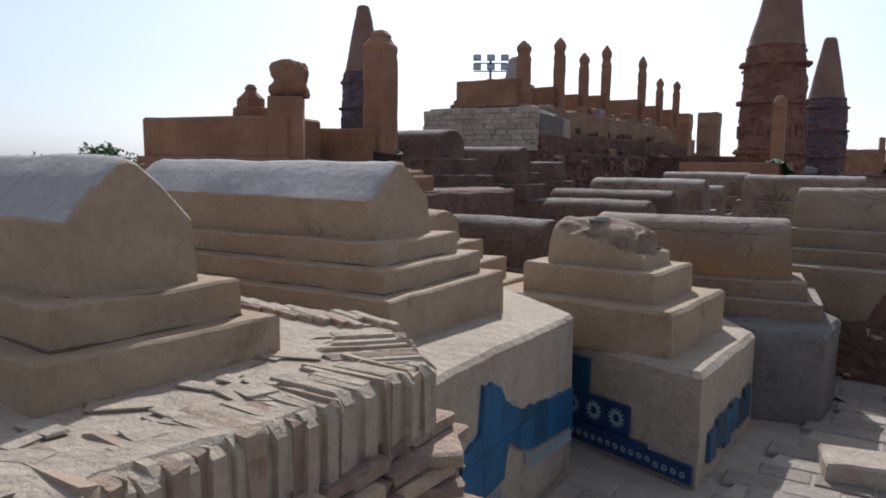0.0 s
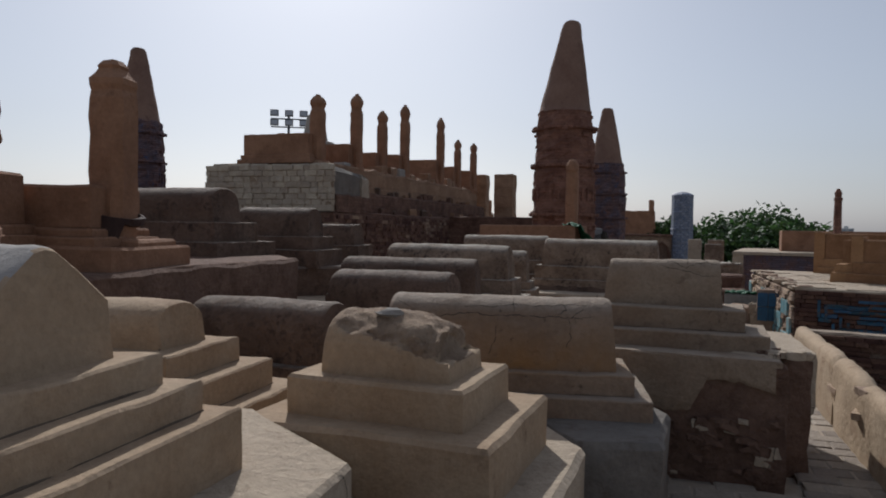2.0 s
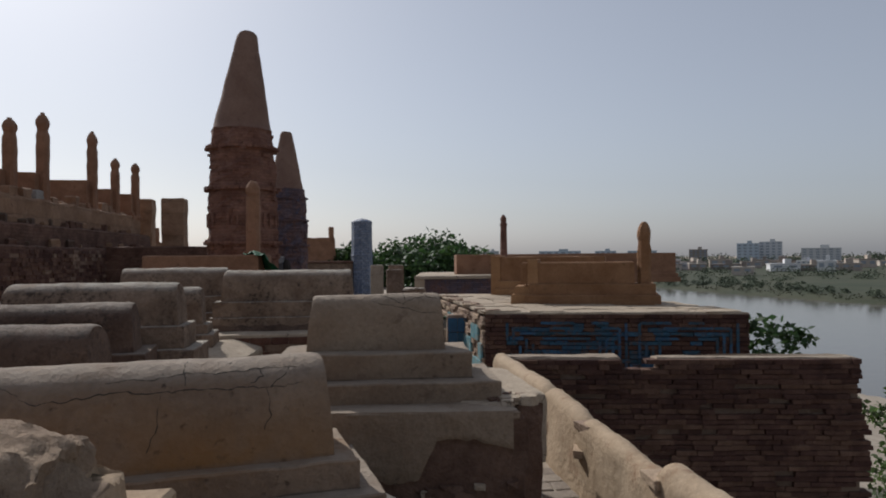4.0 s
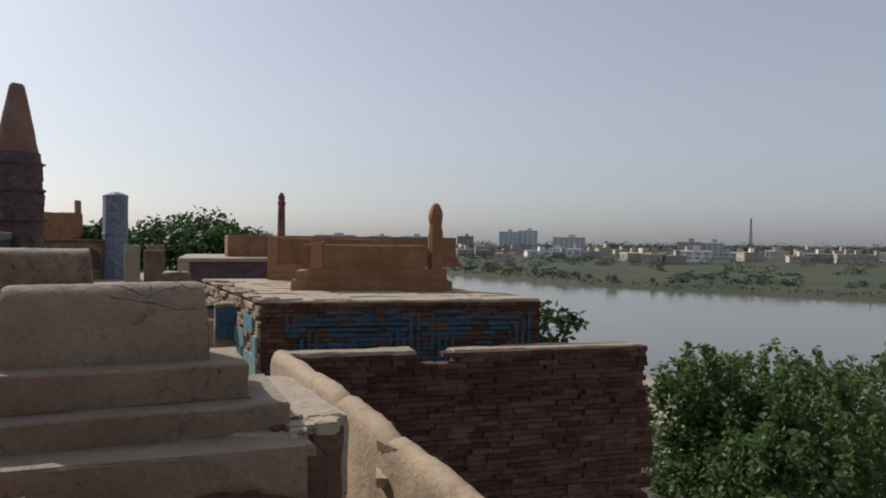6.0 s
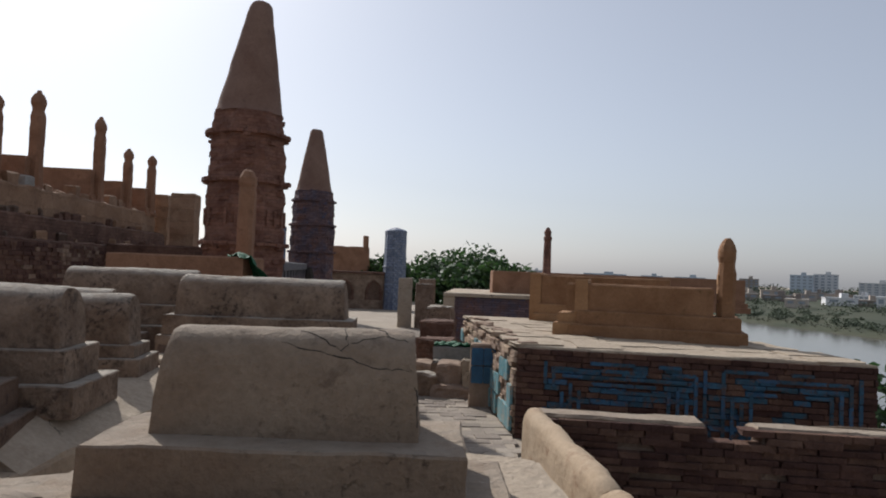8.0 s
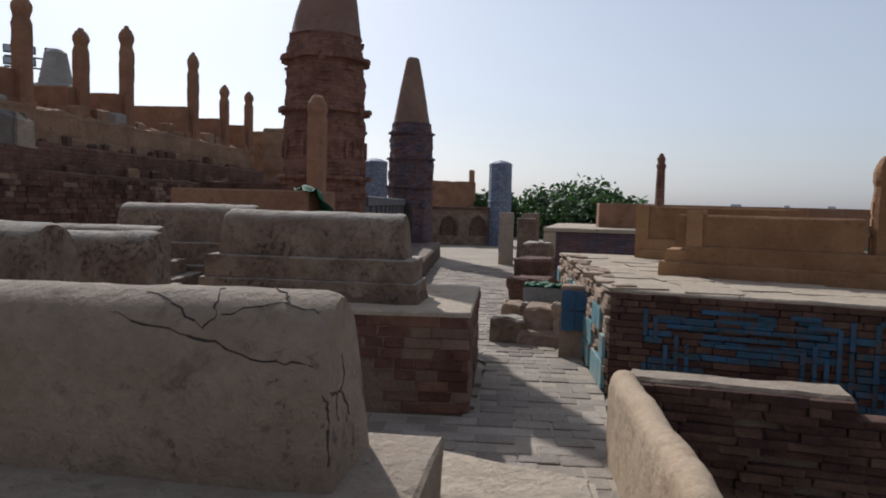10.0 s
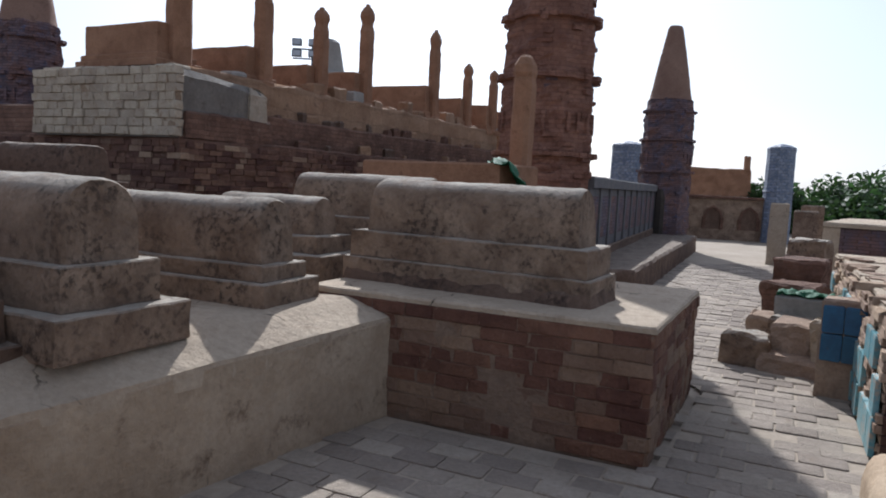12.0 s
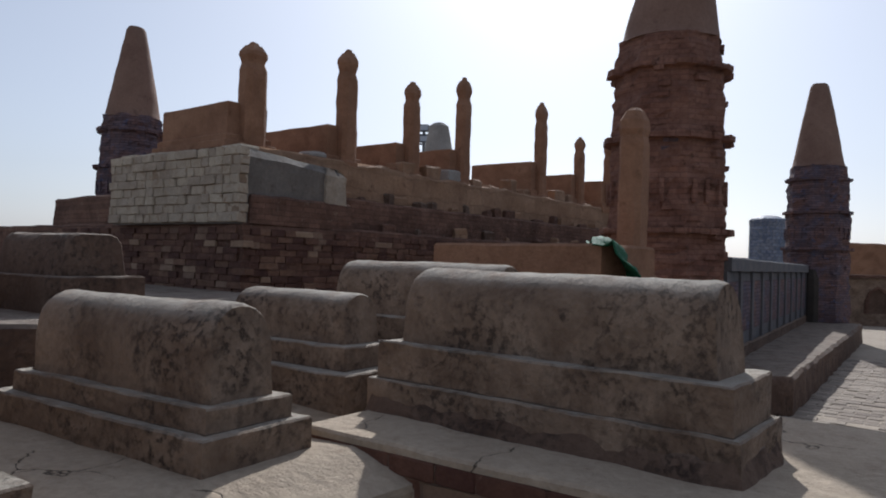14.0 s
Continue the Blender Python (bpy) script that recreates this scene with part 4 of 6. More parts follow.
# ---- brick box with the long grey tomb ----
def brick_platform():
    e = thing("brick_platform", 5.4, 10.2, 0, "brown brick platform with plastered top and sharp corners", "platform")
    pts = [(3.70, 10.30), (5.74, 9.26), (6.60, 10.82), (4.6, 12.0)]
    core = [(3.70, 10.298), (5.738, 9.260), (6.598, 10.815), (4.6, 11.99)]
    part("core", block(core, -0.05, 0.748, 0.05, 0.009, 0.01, 5.0), MORTAR, e, "mud mortar smeared over the joints", smooth=True)
    part("top_slab", block([(3.69, 10.30), (5.745, 9.25), (6.61, 10.82), (4.6, 12.0)], 0.752, 0.79, 0.1, 0.008, 0.012), TERRACE, e, "pale cracked plaster top", True)
    bricks = brick_set("brick", BRICK, 8, 0.06, 0.075)
    tan = brick_set("brick", BRICK_TAN, 8, 0.06, 0.075)

    def pick(s, z):
        # dust and render cling to the lower courses in patches
        return random.choice(tan) if z < 0.67 and noise.noise((s * 1.6, z * 3.0, 4.0)) + random.uniform(-0.55, 0.55) > 0.10 else None
    brickwork(e, pts[0], pts[1], 0.0, 0.752, 0.235, 0.082, bricks, 0.1, 0.0010, 0.010, pick=pick, spread=(0.55, 1.3), worn=0.012)
    brickwork(e, pts[1], pts[2], 0.0, 0.752, 0.235, 0.082, bricks, 0.1, 0.0010, 0.010, pick=pick, spread=(0.55, 1.3), worn=0.012)


brick_platform()
RAISED_TOMB = grave(5.45, 9.93, -31, 1.63, 0.36, 1.145, 1.53, "barrel", [(0.085, 0.19), (0.035, 0.17)], PLASTER_GREY, "long grey pitted tomb, round-topped, on brick platform", base_z=0.785)
part("crumbled_skirt", block(rect(5.45, 9.93, -31, 1.60, 0.34, 0.10), 0.785, 0.91, 0.05, 0.022, 0.03, 7.0, batter=0.4), PLASTER_DARK, RAISED_TOMB, "sloping crumbled plaster foot", smooth=True)


# ---- towers ----
def tower(x, y, z0, zs, r, shaft, label, sides=8, turn=0.3, tiles=False, lean=0.0):
    """A minaret: eight-sided brick shaft with ledges at the heights zs, under a plaster cone."""
    cone0, l1, l2, l3, tip = zs
    e = thing("minaret", x, y, z0, label, "minaret", "minarets")
    prof = fine_rows([(r * 1.0, z0), (r * 0.99, l3), (r * 0.95, l2), (r * 0.91, l1), (r * 0.85, cone0 - 0.02)], 0.07)
    bm = turned(x, y, prof, sides * 4, turn)
    for v in bm.verts:
        ang = math.atan2(v.co.y - y, v.co.x - x) - turn
        k = math.cos(math.pi / sides) / math.cos((ang % (math.tau / sides)) - math.pi / sides)
        v.co.x, v.co.y = x + (v.co.x - x) * k, y + (v.co.y - y) * k
    wobble(bm, 0.042, 3.5, 0.9)
    part("shaft", bm, shaft, e)
    cp = fine_rows([(r * 0.82, cone0 - 0.03), (r * 0.78, cone0 + 0.02), (r * 0.53, cone0 + (tip - cone0) * 0.5), (r * 0.28, tip - 0.06), (r * 0.22, tip)], 0.15)
    cone = turned(x, y, cp, 28, turn, 0.014)
    for v in cone.verts:
        v.co.x += lean * (v.co.z - cone0) / (tip - cone0)
    part("cone", cone, CONE, e, "smooth brown plaster cone", True)
    lm = brick_set("ledge_brick", shaft, 4, 0.08)
    for z, k in ((l1, 1.02), (l2, 1.06), (l3, 1.08)):
        m = sides * 4
        for i in range(m):
            if random.random() < 0.10:
                continue
            ang = turn + math.tau * (i + 0.5) / m
            kk = math.cos(math.pi / sides) / math.cos((math.tau * (i + 0.5) / m % (math.tau / sides)) - math.pi / sides)
            rr = r * k * kk - random.uniform(0.06, 0.10)
            lay("ledge_brick", random.choice(lm), e, (x + math.cos(ang) * rr, y + math.sin(ang) * rr, z), (0.2, math.tau * r / m * 1.02, random.uniform(0.05, 0.08)), math.degrees(ang) + random.uniform(-4, 4))
    # eroded face: single bricks standing proud of the shaft
    for i in range(110):
        ang = turn + random.uniform(0, math.tau)
        z = random.uniform(max(z0, 0.9), cone0 - 0.08)
        kk = math.cos(math.pi / sides) / math.cos(((ang - turn) % (math.tau / sides)) - math.pi / sides)
        rr = r * (1.0 if z < l3 else 0.97 if z < l2 else 0.92 if z < l1 else 0.87) * kk - random.uniform(0.025, 0.06)
        lay("brick", random.choice(lm), e, (x + math.cos(ang) * rr, y + math.sin(ang) * rr, z), (0.12, random.uniform(0.10, 0.24), random.uniform(0.045, 0.075)), math.degrees(ang) + random.uniform(-5, 5))
    # upright bricks that frame the slots round the shaft
    zs_ = l3 + (l2 - l3) * 0.42
    m = sides * 3
    for i in range(m):
        if random.random() < 0.15:
            continue
        ang = turn + math.tau * (i + 0.5) / m
        kk = math.cos(math.pi / sides) / math.cos((math.tau * (i + 0.5) / m % (math.tau / sides)) - math.pi / sides)
        rr = r * 0.965 * kk
        lay("slot_brick", random.choice(lm), e, (x + math.cos(ang) * rr, y + math.sin(ang) * rr, zs_), (0.08, 0.055, 0.26), math.degrees(ang))
    if tiles:
        ms = brick_set("glazed_tile", TOWER_BLUE, 2, 0.02)
        for i in range(14):
            k = random.randrange(sides)
            ang = turn + math.tau * (k + random.uniform(0.3, 0.7)) / sides
            z = random.uniform(l2 - 0.25, l2 - 0.05) if random.random() < 0.6 else random.uniform(l2 + 0.05, l1 - 0.1)
            rr = r * 0.925 * math.cos(math.pi / sides)
            lay("glazed_tile", random.choice(ms), e, (x + math.cos(ang) * rr, y + math.sin(ang) * rr, z), (0.05, 0.16, 0.045), math.degrees(ang))
    return e


tower(6.22, 15.75, 0.0, (4.24, 3.84, 3.04, 1.98, 6.2), 0.71, TOWER_BRICK, "tall ruined red brick minaret with plaster cone", turn=0.15, tiles=True, lean=0.12)
tower(11.2, 24.8, 0.0, (4.06, 3.72, 2.95, 2.1, 6.02), 0.71, TOWER_BLUE, "slender blue-grey brick minaret with brown cone", turn=0.3)
tower(-3.68, 20.57, 1.9, (4.32, 4.01, 3.26, 2.55, 6.2), 0.68, TOWER_BLUE, "blue-tiled minaret with brown plaster cone", turn=0.2)
# dark solid in place of a hollow doorway, its shade painted on
bm = turned(11.2 - 0.3, 24.8 - 0.56, [(0.17, 0.4), (0.17, 1.4), (0.1, 1.62)], 8)
part("niche", bm, RECESS, None)
bpy.data.objects["niche"].parent = [o for o in bpy.data.objects if o.name.startswith("minaret")][1]
bpy.data.objects["niche"].location = (-11.2, -24.8, 0)


def tiled_turret(x, y, z0, z1, r, ring, label):
    e = thing("tiled_turret", x, y, z0, label, "turret", "tiled turrets")
    part("shaft", turned(x, y, fine_rows([(r * 1.04, z0), (r, ring), (r * 0.97, z1 - 0.28)], 0.3), 8, 0.2, 0.006), PALE_BLUE, e)
    part("ring", turned(x, y, [(r * 1.0, ring - 0.04), (r * 1.07, ring - 0.02), (r * 1.07, ring + 0.02), (r * 0.99, ring + 0.04)], 8, 0.2), PALE_BLUE, e)
    part("cap", turned(x, y, [(r * 0.98, z1 - 0.29), (r * 1.0, z1 - 0.16), (r * 0.93, z1 - 0.12), (r * 0.55, z1 - 0.04), (r * 0.12, z1)], 8, 0.2), PALE_BLUE, e)


tiled_turret(16.89, 29.54, -0.03, 3.4, 0.47, 1.75, "short octagonal turret covered in blue and white tiles")
tiled_turret(11.45, 29.3, -0.03, 3.22, 0.55, 1.4, "stout turret of blue and white tiles")


# ---- panelled wall between the minarets ----
def panel_wall():
    e = thing("panelled_wall", 9, 20, 0.42, "low wall with faded blue tile panels", "wall")
    a, b = Vector((6.95, 15.9, 0)), Vector((10.75, 24.2, 0))
    d = (b - a).normalized()
    n = Vector((d.y, -d.x, 0))
    q = [a, b, b - n * 0.35, a - n * 0.35]
    part("wall", block([(p.x, p.y) for p in q], 0.4, 1.55, 0.5, 0.008, 0.02), PANEL, e)
    q = [a + n * 0.07, b + n * 0.07, b - n * 0.4, a - n * 0.4]
    part("cornice", block([(p.x, p.y) for p in q], 1.55, 1.72, 0.5, 0.01, 0.02), PANEL, e)
    part("plinth_course", block([(p.x, p.y) for p in [a + n * 0.05, b + n * 0.05, b, a]], 0.4, 0.58, 0.5, 0.01, 0.02), PLASTER_DARK, e)
    k = 10
    for i in range(k + 1):
        c = a.lerp(b, i / k)
        part("pilaster", block([(p.x, p.y) for p in [c - d * 0.07 + n * 0.035, c + d * 0.07 + n * 0.035, c + d * 0.07 - n * 0.05, c - d * 0.07 - n * 0.05]], 0.58, 1.55, 0.4, 0.004, 0.006), PANEL, e)
    for i in range(k):
        c = a.lerp(b, (i + 0.5) / k)
        w = (b - a).length / k * 0.36
        part("tile_panel", block([(p.x, p.y) for p in [c - d * w + n * 0.015, c + d * w + n * 0.015, c + d * w - n * 0.05, c - d * w - n * 0.05]], 0.75, 1.42, 0.4, 0.003, 0.005), TOWER_BLUE, e)


panel_wall()


# ---- far wall with blind arches ----
def arch_wall():
    e = thing("arcaded_wall", 14, 30.2, -0.03, "low brown wall with shallow blind arches", "wall")
    a, b = Vector((9.5, 31.3, 0)), Vector((16.5, 29.6, 0))
    d = (b - a).normalized()
    n = Vector((d.y, -d.x, 0))
    q = [a, b, b - n * 0.4, a - n * 0.4]
    part("wall", block([(p.x, p.y) for p in q], -0.05, 1.42, 0.6, 0.01, 0.02), PLASTER_GREY, e)
    q = [a + n * 0.08, b + n * 0.08, b - n * 0.45, a - n * 0.45]
    part("coping", block([(p.x, p.y) for p in q], 1.42, 1.52, 0.6, 0.01, 0.02), RED_BRICK, e)
    for i in range(6):
        c = a.lerp(b, (i + 0.6) / 6)
        bm = bmesh.new()
        pts = [(-0.3, 0.35), (-0.3, 0.75), (-0.22, 0.98), (0, 1.15), (0.22, 0.98), (0.3, 0.75), (0.3, 0.35)]
        for (x0, z0), (x1, z1) in zip(pts, pts[1:]):
            bar(c + d * x0 + n * 0.02 + Vector((0, 0, z0)), c + d * x1 + n * 0.02 + Vector((0, 0, z1)), 0.1, 0.07, bm)
        part("arch", bm, RED_BRICK, e)
        # flat darker face drawn as the shaded hollow of the blind arch
        bm = bmesh.new()
        vs = [bm.verts.new(c + d * x + n * 0.006 + Vector((0, 0, z))) for x, z in pts]
        bm.faces.new(vs)
        part("niche", bm, PLASTER_DARK, e)
    return e


arch_wall()


# ---- ochre tombs with headstones ----
def moulded(x, y, a, L, W, z0, z1, e, material, amp=0.006, name="body"):
    """An ochre sarcophagus: plinth, moulding and plain body."""
    h = z1 - z0
    part("plinth", block(rect(x, y, a, L, W, 0.10), z0, z0 + h * 0.16, 0.2, amp, 0.012), material, e)
    part("moulding", block(rect(x, y, a, L, W, 0.05), z0 + h * 0.16, z0 + h * 0.30, 0.2, amp, 0.015), material, e)
    part(name, block(rect(x, y, a, L, W), z0 + h * 0.30, z1, 0.2, amp, 0.02), material, e)


def headstone(x, y, a, w, d, z0, z1, e, material, cap=0.16, name="headstone", prof=None):
    """A pillar-like headstone with a pinched neck and a bud-shaped head."""
    u, n = uv(a)
    bm = bmesh.new()
    rows = []
    h = z1 - z0
    prof = prof or [(1.25, 0), (1.25, 0.03), (1.0, 0.05), (1.0, 1 - cap * 1.6), (0.94, 1 - cap * 1.5), (0.80, 1 - cap * 1.25), (0.84, 1 - cap * 1.1), (1.02, 1 - cap * 0.8), (0.98, 1 - cap * 0.55), (0.6, 1 - cap * 0.2), (0.42, 1 - cap * 0.17), (0.3, 1.0)]
    fine = []
    for (r0, t0), (r1, t1) in zip(prof, prof[1:]):
        k = max(1, int((t1 - t0) * h / 0.12))
        fine += [(r0 + (r1 - r0) * i / k, t0 + (t1 - t0) * i / k) for i in range(k)]
    fine.append(prof[-1])
    shape = [(-1, -0.6), (-0.6, -1), (0.6, -1), (1, -0.6), (1, 0.6), (0.6, 1), (-0.6, 1), (-1, 0.6)]
    for r, t in fine:
        rows.append([bm.verts.new(Vector((x, y, z0 + h * t)) + u * (p * d / 2 * r) + n * (q * w / 2 * r)) for p, q in shape])
    for r0, r1 in zip(rows, rows[1:]):
        for i in range(8):
            bm.faces.new((r0[i], r0[(i + 1) % 8], r1[(i + 1) % 8], r1[i]))
    bm.faces.new(rows[-1]), bm.faces.new(rows[0][::-1])
    wobble(bm, 0.012, 5, 0.6)
    return part(name, bm, material, e)


PILLARS = [((0.88, 16.04), 4.41, 0.34, 3.58), ((1.78, 17.44), 4.73, 0.30, 3.55), ((2.52, 18.85), 4.60, 0.28, 3.52), ((3.26, 20.08), 4.99, 0.29, 3.62), ((4.69, 22.47), 5.06, 0.28, 3.75), ((5.61, 24.25), 4.63, 0.27, 3.71), ((6.39, 25.25), 4.66, 0.27, 3.68)]
for i, ((px, py), tip, w, zt) in enumerate(PILLARS):
    e = thing("sandstone_tomb", px, py, 3.0, "ochre sandstone tomb with tall bud-topped headstone", "tomb", "ochre tombs on the brick platform")
    u, n = uv(-30)
    q = Vector((px, py, 0)) - n * 0.36 - u * 0.02
    moulded(q.x, q.y, -30, 1.55, 0.62, 2.96 if i == 0 else 2.9, zt, e, ORANGE, 0.012)
    headstone(px, py, -30, w, w * 0.8, 2.95, tip, e, ORANGE)
    if i == 0:
        for s, hh in ((1.45, 0.05), (1.3, 0.03), (0.75, 0.05)):
            c = q - u * s + n * 0.3
            part("loose_stone", block(rect(c.x, c.y, -30, 0.18, 0.14), zt - 0.01, zt + hh, 0.06, 0.012, 0.02), TAN_RUIN, e)

# ruined footings along the platform's side
for i in range(16):
    s = 1.2 + i * 0.66
    c = R0 + N0 * s - U0 * (0.5 + random.uniform(0, 0.15)) + N0 * 0.3
    hgt = 3.0 + random.uniform(0.0, 0.28)
    e = part("masonry_stump", block(rect(c.x, c.y, -30, random.uniform(0.2, 0.45), random.uniform(0.2, 0.5)), 2.98, hgt, 0.08, 0.035, 0.03), TAN_RUIN if i % 5 else GREY_SMOOTH, None)
    tagged(e, "crumbled tan masonry stump on the platform edge", "ruin", "masonry stumps")


def ledge_rubble():
    """Broken stones and brick lumps lying along the ledges of the brick platform."""
    random.seed(31)
    for i in range(34):
        s = 0.8 + i * 0.30 + random.uniform(-0.12, 0.12)
        low = i % 3 == 0
        c = R0 + N0 * s - U0 * ((0.08 if low else 0.30) + random.uniform(0.0, 0.12))
        z = 1.965 if low else 2.425
        hgt = random.uniform(0.05, 0.20)
        ob = part("ledge_stone", block(rect(c.x, c.y, -30 + random.uniform(-25, 25), random.uniform(0.12, 0.34), random.uniform(0.12, 0.3)), z, z + hgt, 0.06, 0.03, 0.03), random.choice([TAN_RUIN, RED_BRICK, PLASTER_DARK]), None)
        tagged(ob, "broken masonry lump on a brick ledge", "rubble", "ledge rubble")


ledge_rubble()


def stone_block():
    e = thing("stone_block", 0, 16, 1.97, "tomb platform faced with rough pale stone blocks", "platform")
    a, b = Vector((-1.42, 16.5, 0)), Vector((1.17, 15.13, 0))
    d = (b - a).normalized()
    n = Vector((-d.y, d.x, 0))
    q = [a + n * 0.018 + d * 0.05, b + n * 0.018 - d * 0.03, b + n * 1.75 - d * 0.03, a + n * 1.75 + d * 0.05]
    part("core", block([(p.x, p.y) for p in q], 1.95, [2.88, 2.90, 2.80, 2.80], 0.12, 0.02, 0.10), CEMENT_DARK, e, "grey cement sides")
    q = [b + n * 1.42 + d * 0.01, b + n * 1.80 + d * 0.01, b + n * 1.80 - d * 0.5, b + n * 1.42 - d * 0.5]
    part("end_cap", block([(p.x, p.y) for p in q], 2.3, 2.80, 0.06, 0.02, 0.11), LIMESTONE, e, "white-washed end")
    q = [b + n * 0.14 + d * 0.03, b + n * 1.9 + d * 0.03, b + n * 1.9 - d * 0.3, b + n * 0.14 - d * 0.3]
    part("brick_foot", block([(p.x, p.y) for p in q], 1.96, 2.32, 0.10, 0.02, 0.03), RED_BRICK, e, "dark red brick footing under the cement")
    q = [a - n * 0.002 + d * 0.02, b - n * 0.002 - d * 0.02, b + n * 0.10 - d * 0.02, a + n * 0.10 + d * 0.02]
    part("mortar", block([(p.x, p.y) for p in q], 1.97, 2.885, 0.08, 0.008, 0.02), PLASTER_CRACKED, e, "worn pale mortar")
    ms = brick_set("stone", LIMESTONE, 10, 0.12, 0.09)
    brickwork(e, (a.x, a.y), (b.x, b.y), 1.97, 2.90, 0.24, 0.118, ms, 0.14, 0.002, 0.022, name="stone", spread=(0.5, 1.35))
    for i in range(6):
        c = a.lerp(b, (i + 0.75) / 6.4)
        part("cap_stone", block(rect(c.x + 0.18, c.y - 0.02, -28, 0.38, 0.3), 2.89, 2.92 + random.uniform(0, 0.03), 0.1, 0.015, 0.02), LIMESTONE, e)


stone_block()


def left_tomb():
    u, n = uv(-20)
    e = thing("sandstone_tomb", -1.9, 6.2, 1.32, "ochre sandstone tomb with boulder-topped headstone", "tomb", "ochre tombs")
    q = Vector((-1.35, 5.72, 0))
    moulded(q.x, q.y, -14, 1.5, 0.6, 1.5, 2.0, e, ORANGE, 0.01)
    part("base", block(rect(q.x, q.y, -14, 1.5, 0.6, 0.14), 1.32, 1.5, 0.2, 0.01, 0.02), ORANGE, e)
    c = Vector((-1.22, 5.78, 0))
    part("headstone", block(rect(c.x, c.y, 12, 0.30, 0.22), 1.62, 2.165, 0.1, 0.006, 0.012), ORANGE, e)
    part("headstone_base", block(rect(c.x, c.y, 12, 0.30, 0.22, 0.05), 1.5, 1.64, 0.1, 0.006, 0.02), ORANGE, e)
    bm = bmesh.new()
    bmesh.ops.create_icosphere(bm, subdivisions=4, radius=0.15)
    for v in bm.verts:
        f = max(abs(v.co.x), abs(v.co.z)) / 0.15
        v.co = Vector((v.co.x * 1.08, v.co.y * 0.8, v.co.z * 1.12)) / max(0.72, f) * 0.92
        waist = 1 - 0.2 * max(0.0, 1 - abs(v.co.z + 0.03) / 0.06)
        v.co.x *= waist
        v.co.x += 0.12 * v.co.z * (1 if v.co.x < 0 else -0.6)
        v.co += noise.noise_vector(v.co * 9 + Vector((3, 1, 7))) * 0.035 + noise.noise_vector(v.co * 26) * 0.014
    bmesh.ops.translate(bm, verts=bm.verts[:], vec=(-1.38, 5.93, 2.325))
    b = thing("boulder", -1.38, 5.93, 2.16, "rough ochre boulder balanced on a headstone", "boulder")
    part("stone", bm, ORANGE, b)
    e2 = thing("headstone_stub", -1.72, 6.2, 1.98, "small ochre headstone with stepped top", "headstone")
    part("stone", turned(-1.80, 6.12, [(0.17, 1.96), (0.165, 2.09), (0.13, 2.10), (0.125, 2.17), (0.08, 2.21), (0.05, 2.24), (0.055, 2.27), (0.03, 2.30)], 8, 0.2, 0.012), ORANGE, e2)
    e = thing("sandstone_tomb", -1.0, 6.6, 1.32, "ochre sandstone tomb with leaning pillar headstone", "tomb", "ochre tombs")
    moulded(-0.75, 6.2, -22, 1.0, 0.55, 1.5, 1.93, e, ORANGE, 0.01)
    part("base", block(rect(-0.62, 6.12, -22, 1.2, 0.7, 0.12), 1.32, 1.5, 0.2, 0.01, 0.02), ORANGE, e)
    p = headstone(-0.68, 6.5, -22, 0.28, 0.28, 1.45, 2.84, e, ORANGE, prof=[(1.2, 0), (1.2, 0.03), (1.0, 0.05), (1.0, 0.80), (0.90, 0.84), (0.97, 0.87), (0.97, 0.90), (0.72, 0.93), (0.60, 0.955), (0.66, 0.97), (0.42, 1.0)])
    part("pillar_base", block(rect(-0.48, 6.32, -22, 0.4, 0.42, 0.03), 1.34, 1.55, 0.1, 0.01, 0.02), ORANGE, e)
    bm = bmesh.new()
    rows = []
    for i in range(20):
        t = math.tau * i / 20
        c = Vector((-0.68, 6.5, 1.72 - 0.05 * math.sin(t + 2.2)))
        ray = Vector((math.cos(t), math.sin(t), 0))
        droop = 0.16 if i in (14, 15, 16) else 0.0
        rows.append([bm.verts.new(c + ray * p + Vector((0, 0, z - droop * (z < 0)))) for p, z in ((0.185, -0.028), (0.185, 0.028), (0.215, 0.022), (0.215, -0.022))])
    for p, q in zip(rows, rows[1:] + rows[:1]):
        for m in range(4):
            bm.faces.new((p[m], q[m], q[(m + 1) % 4], p[(m + 1) % 4]))
    wobble(bm, 0.015, 12)
    w = part("cloth_band", bm, CLOTH_DARK, None)
    tagged(w, "dark cloth band tied round a headstone", "cloth")


left_tomb()


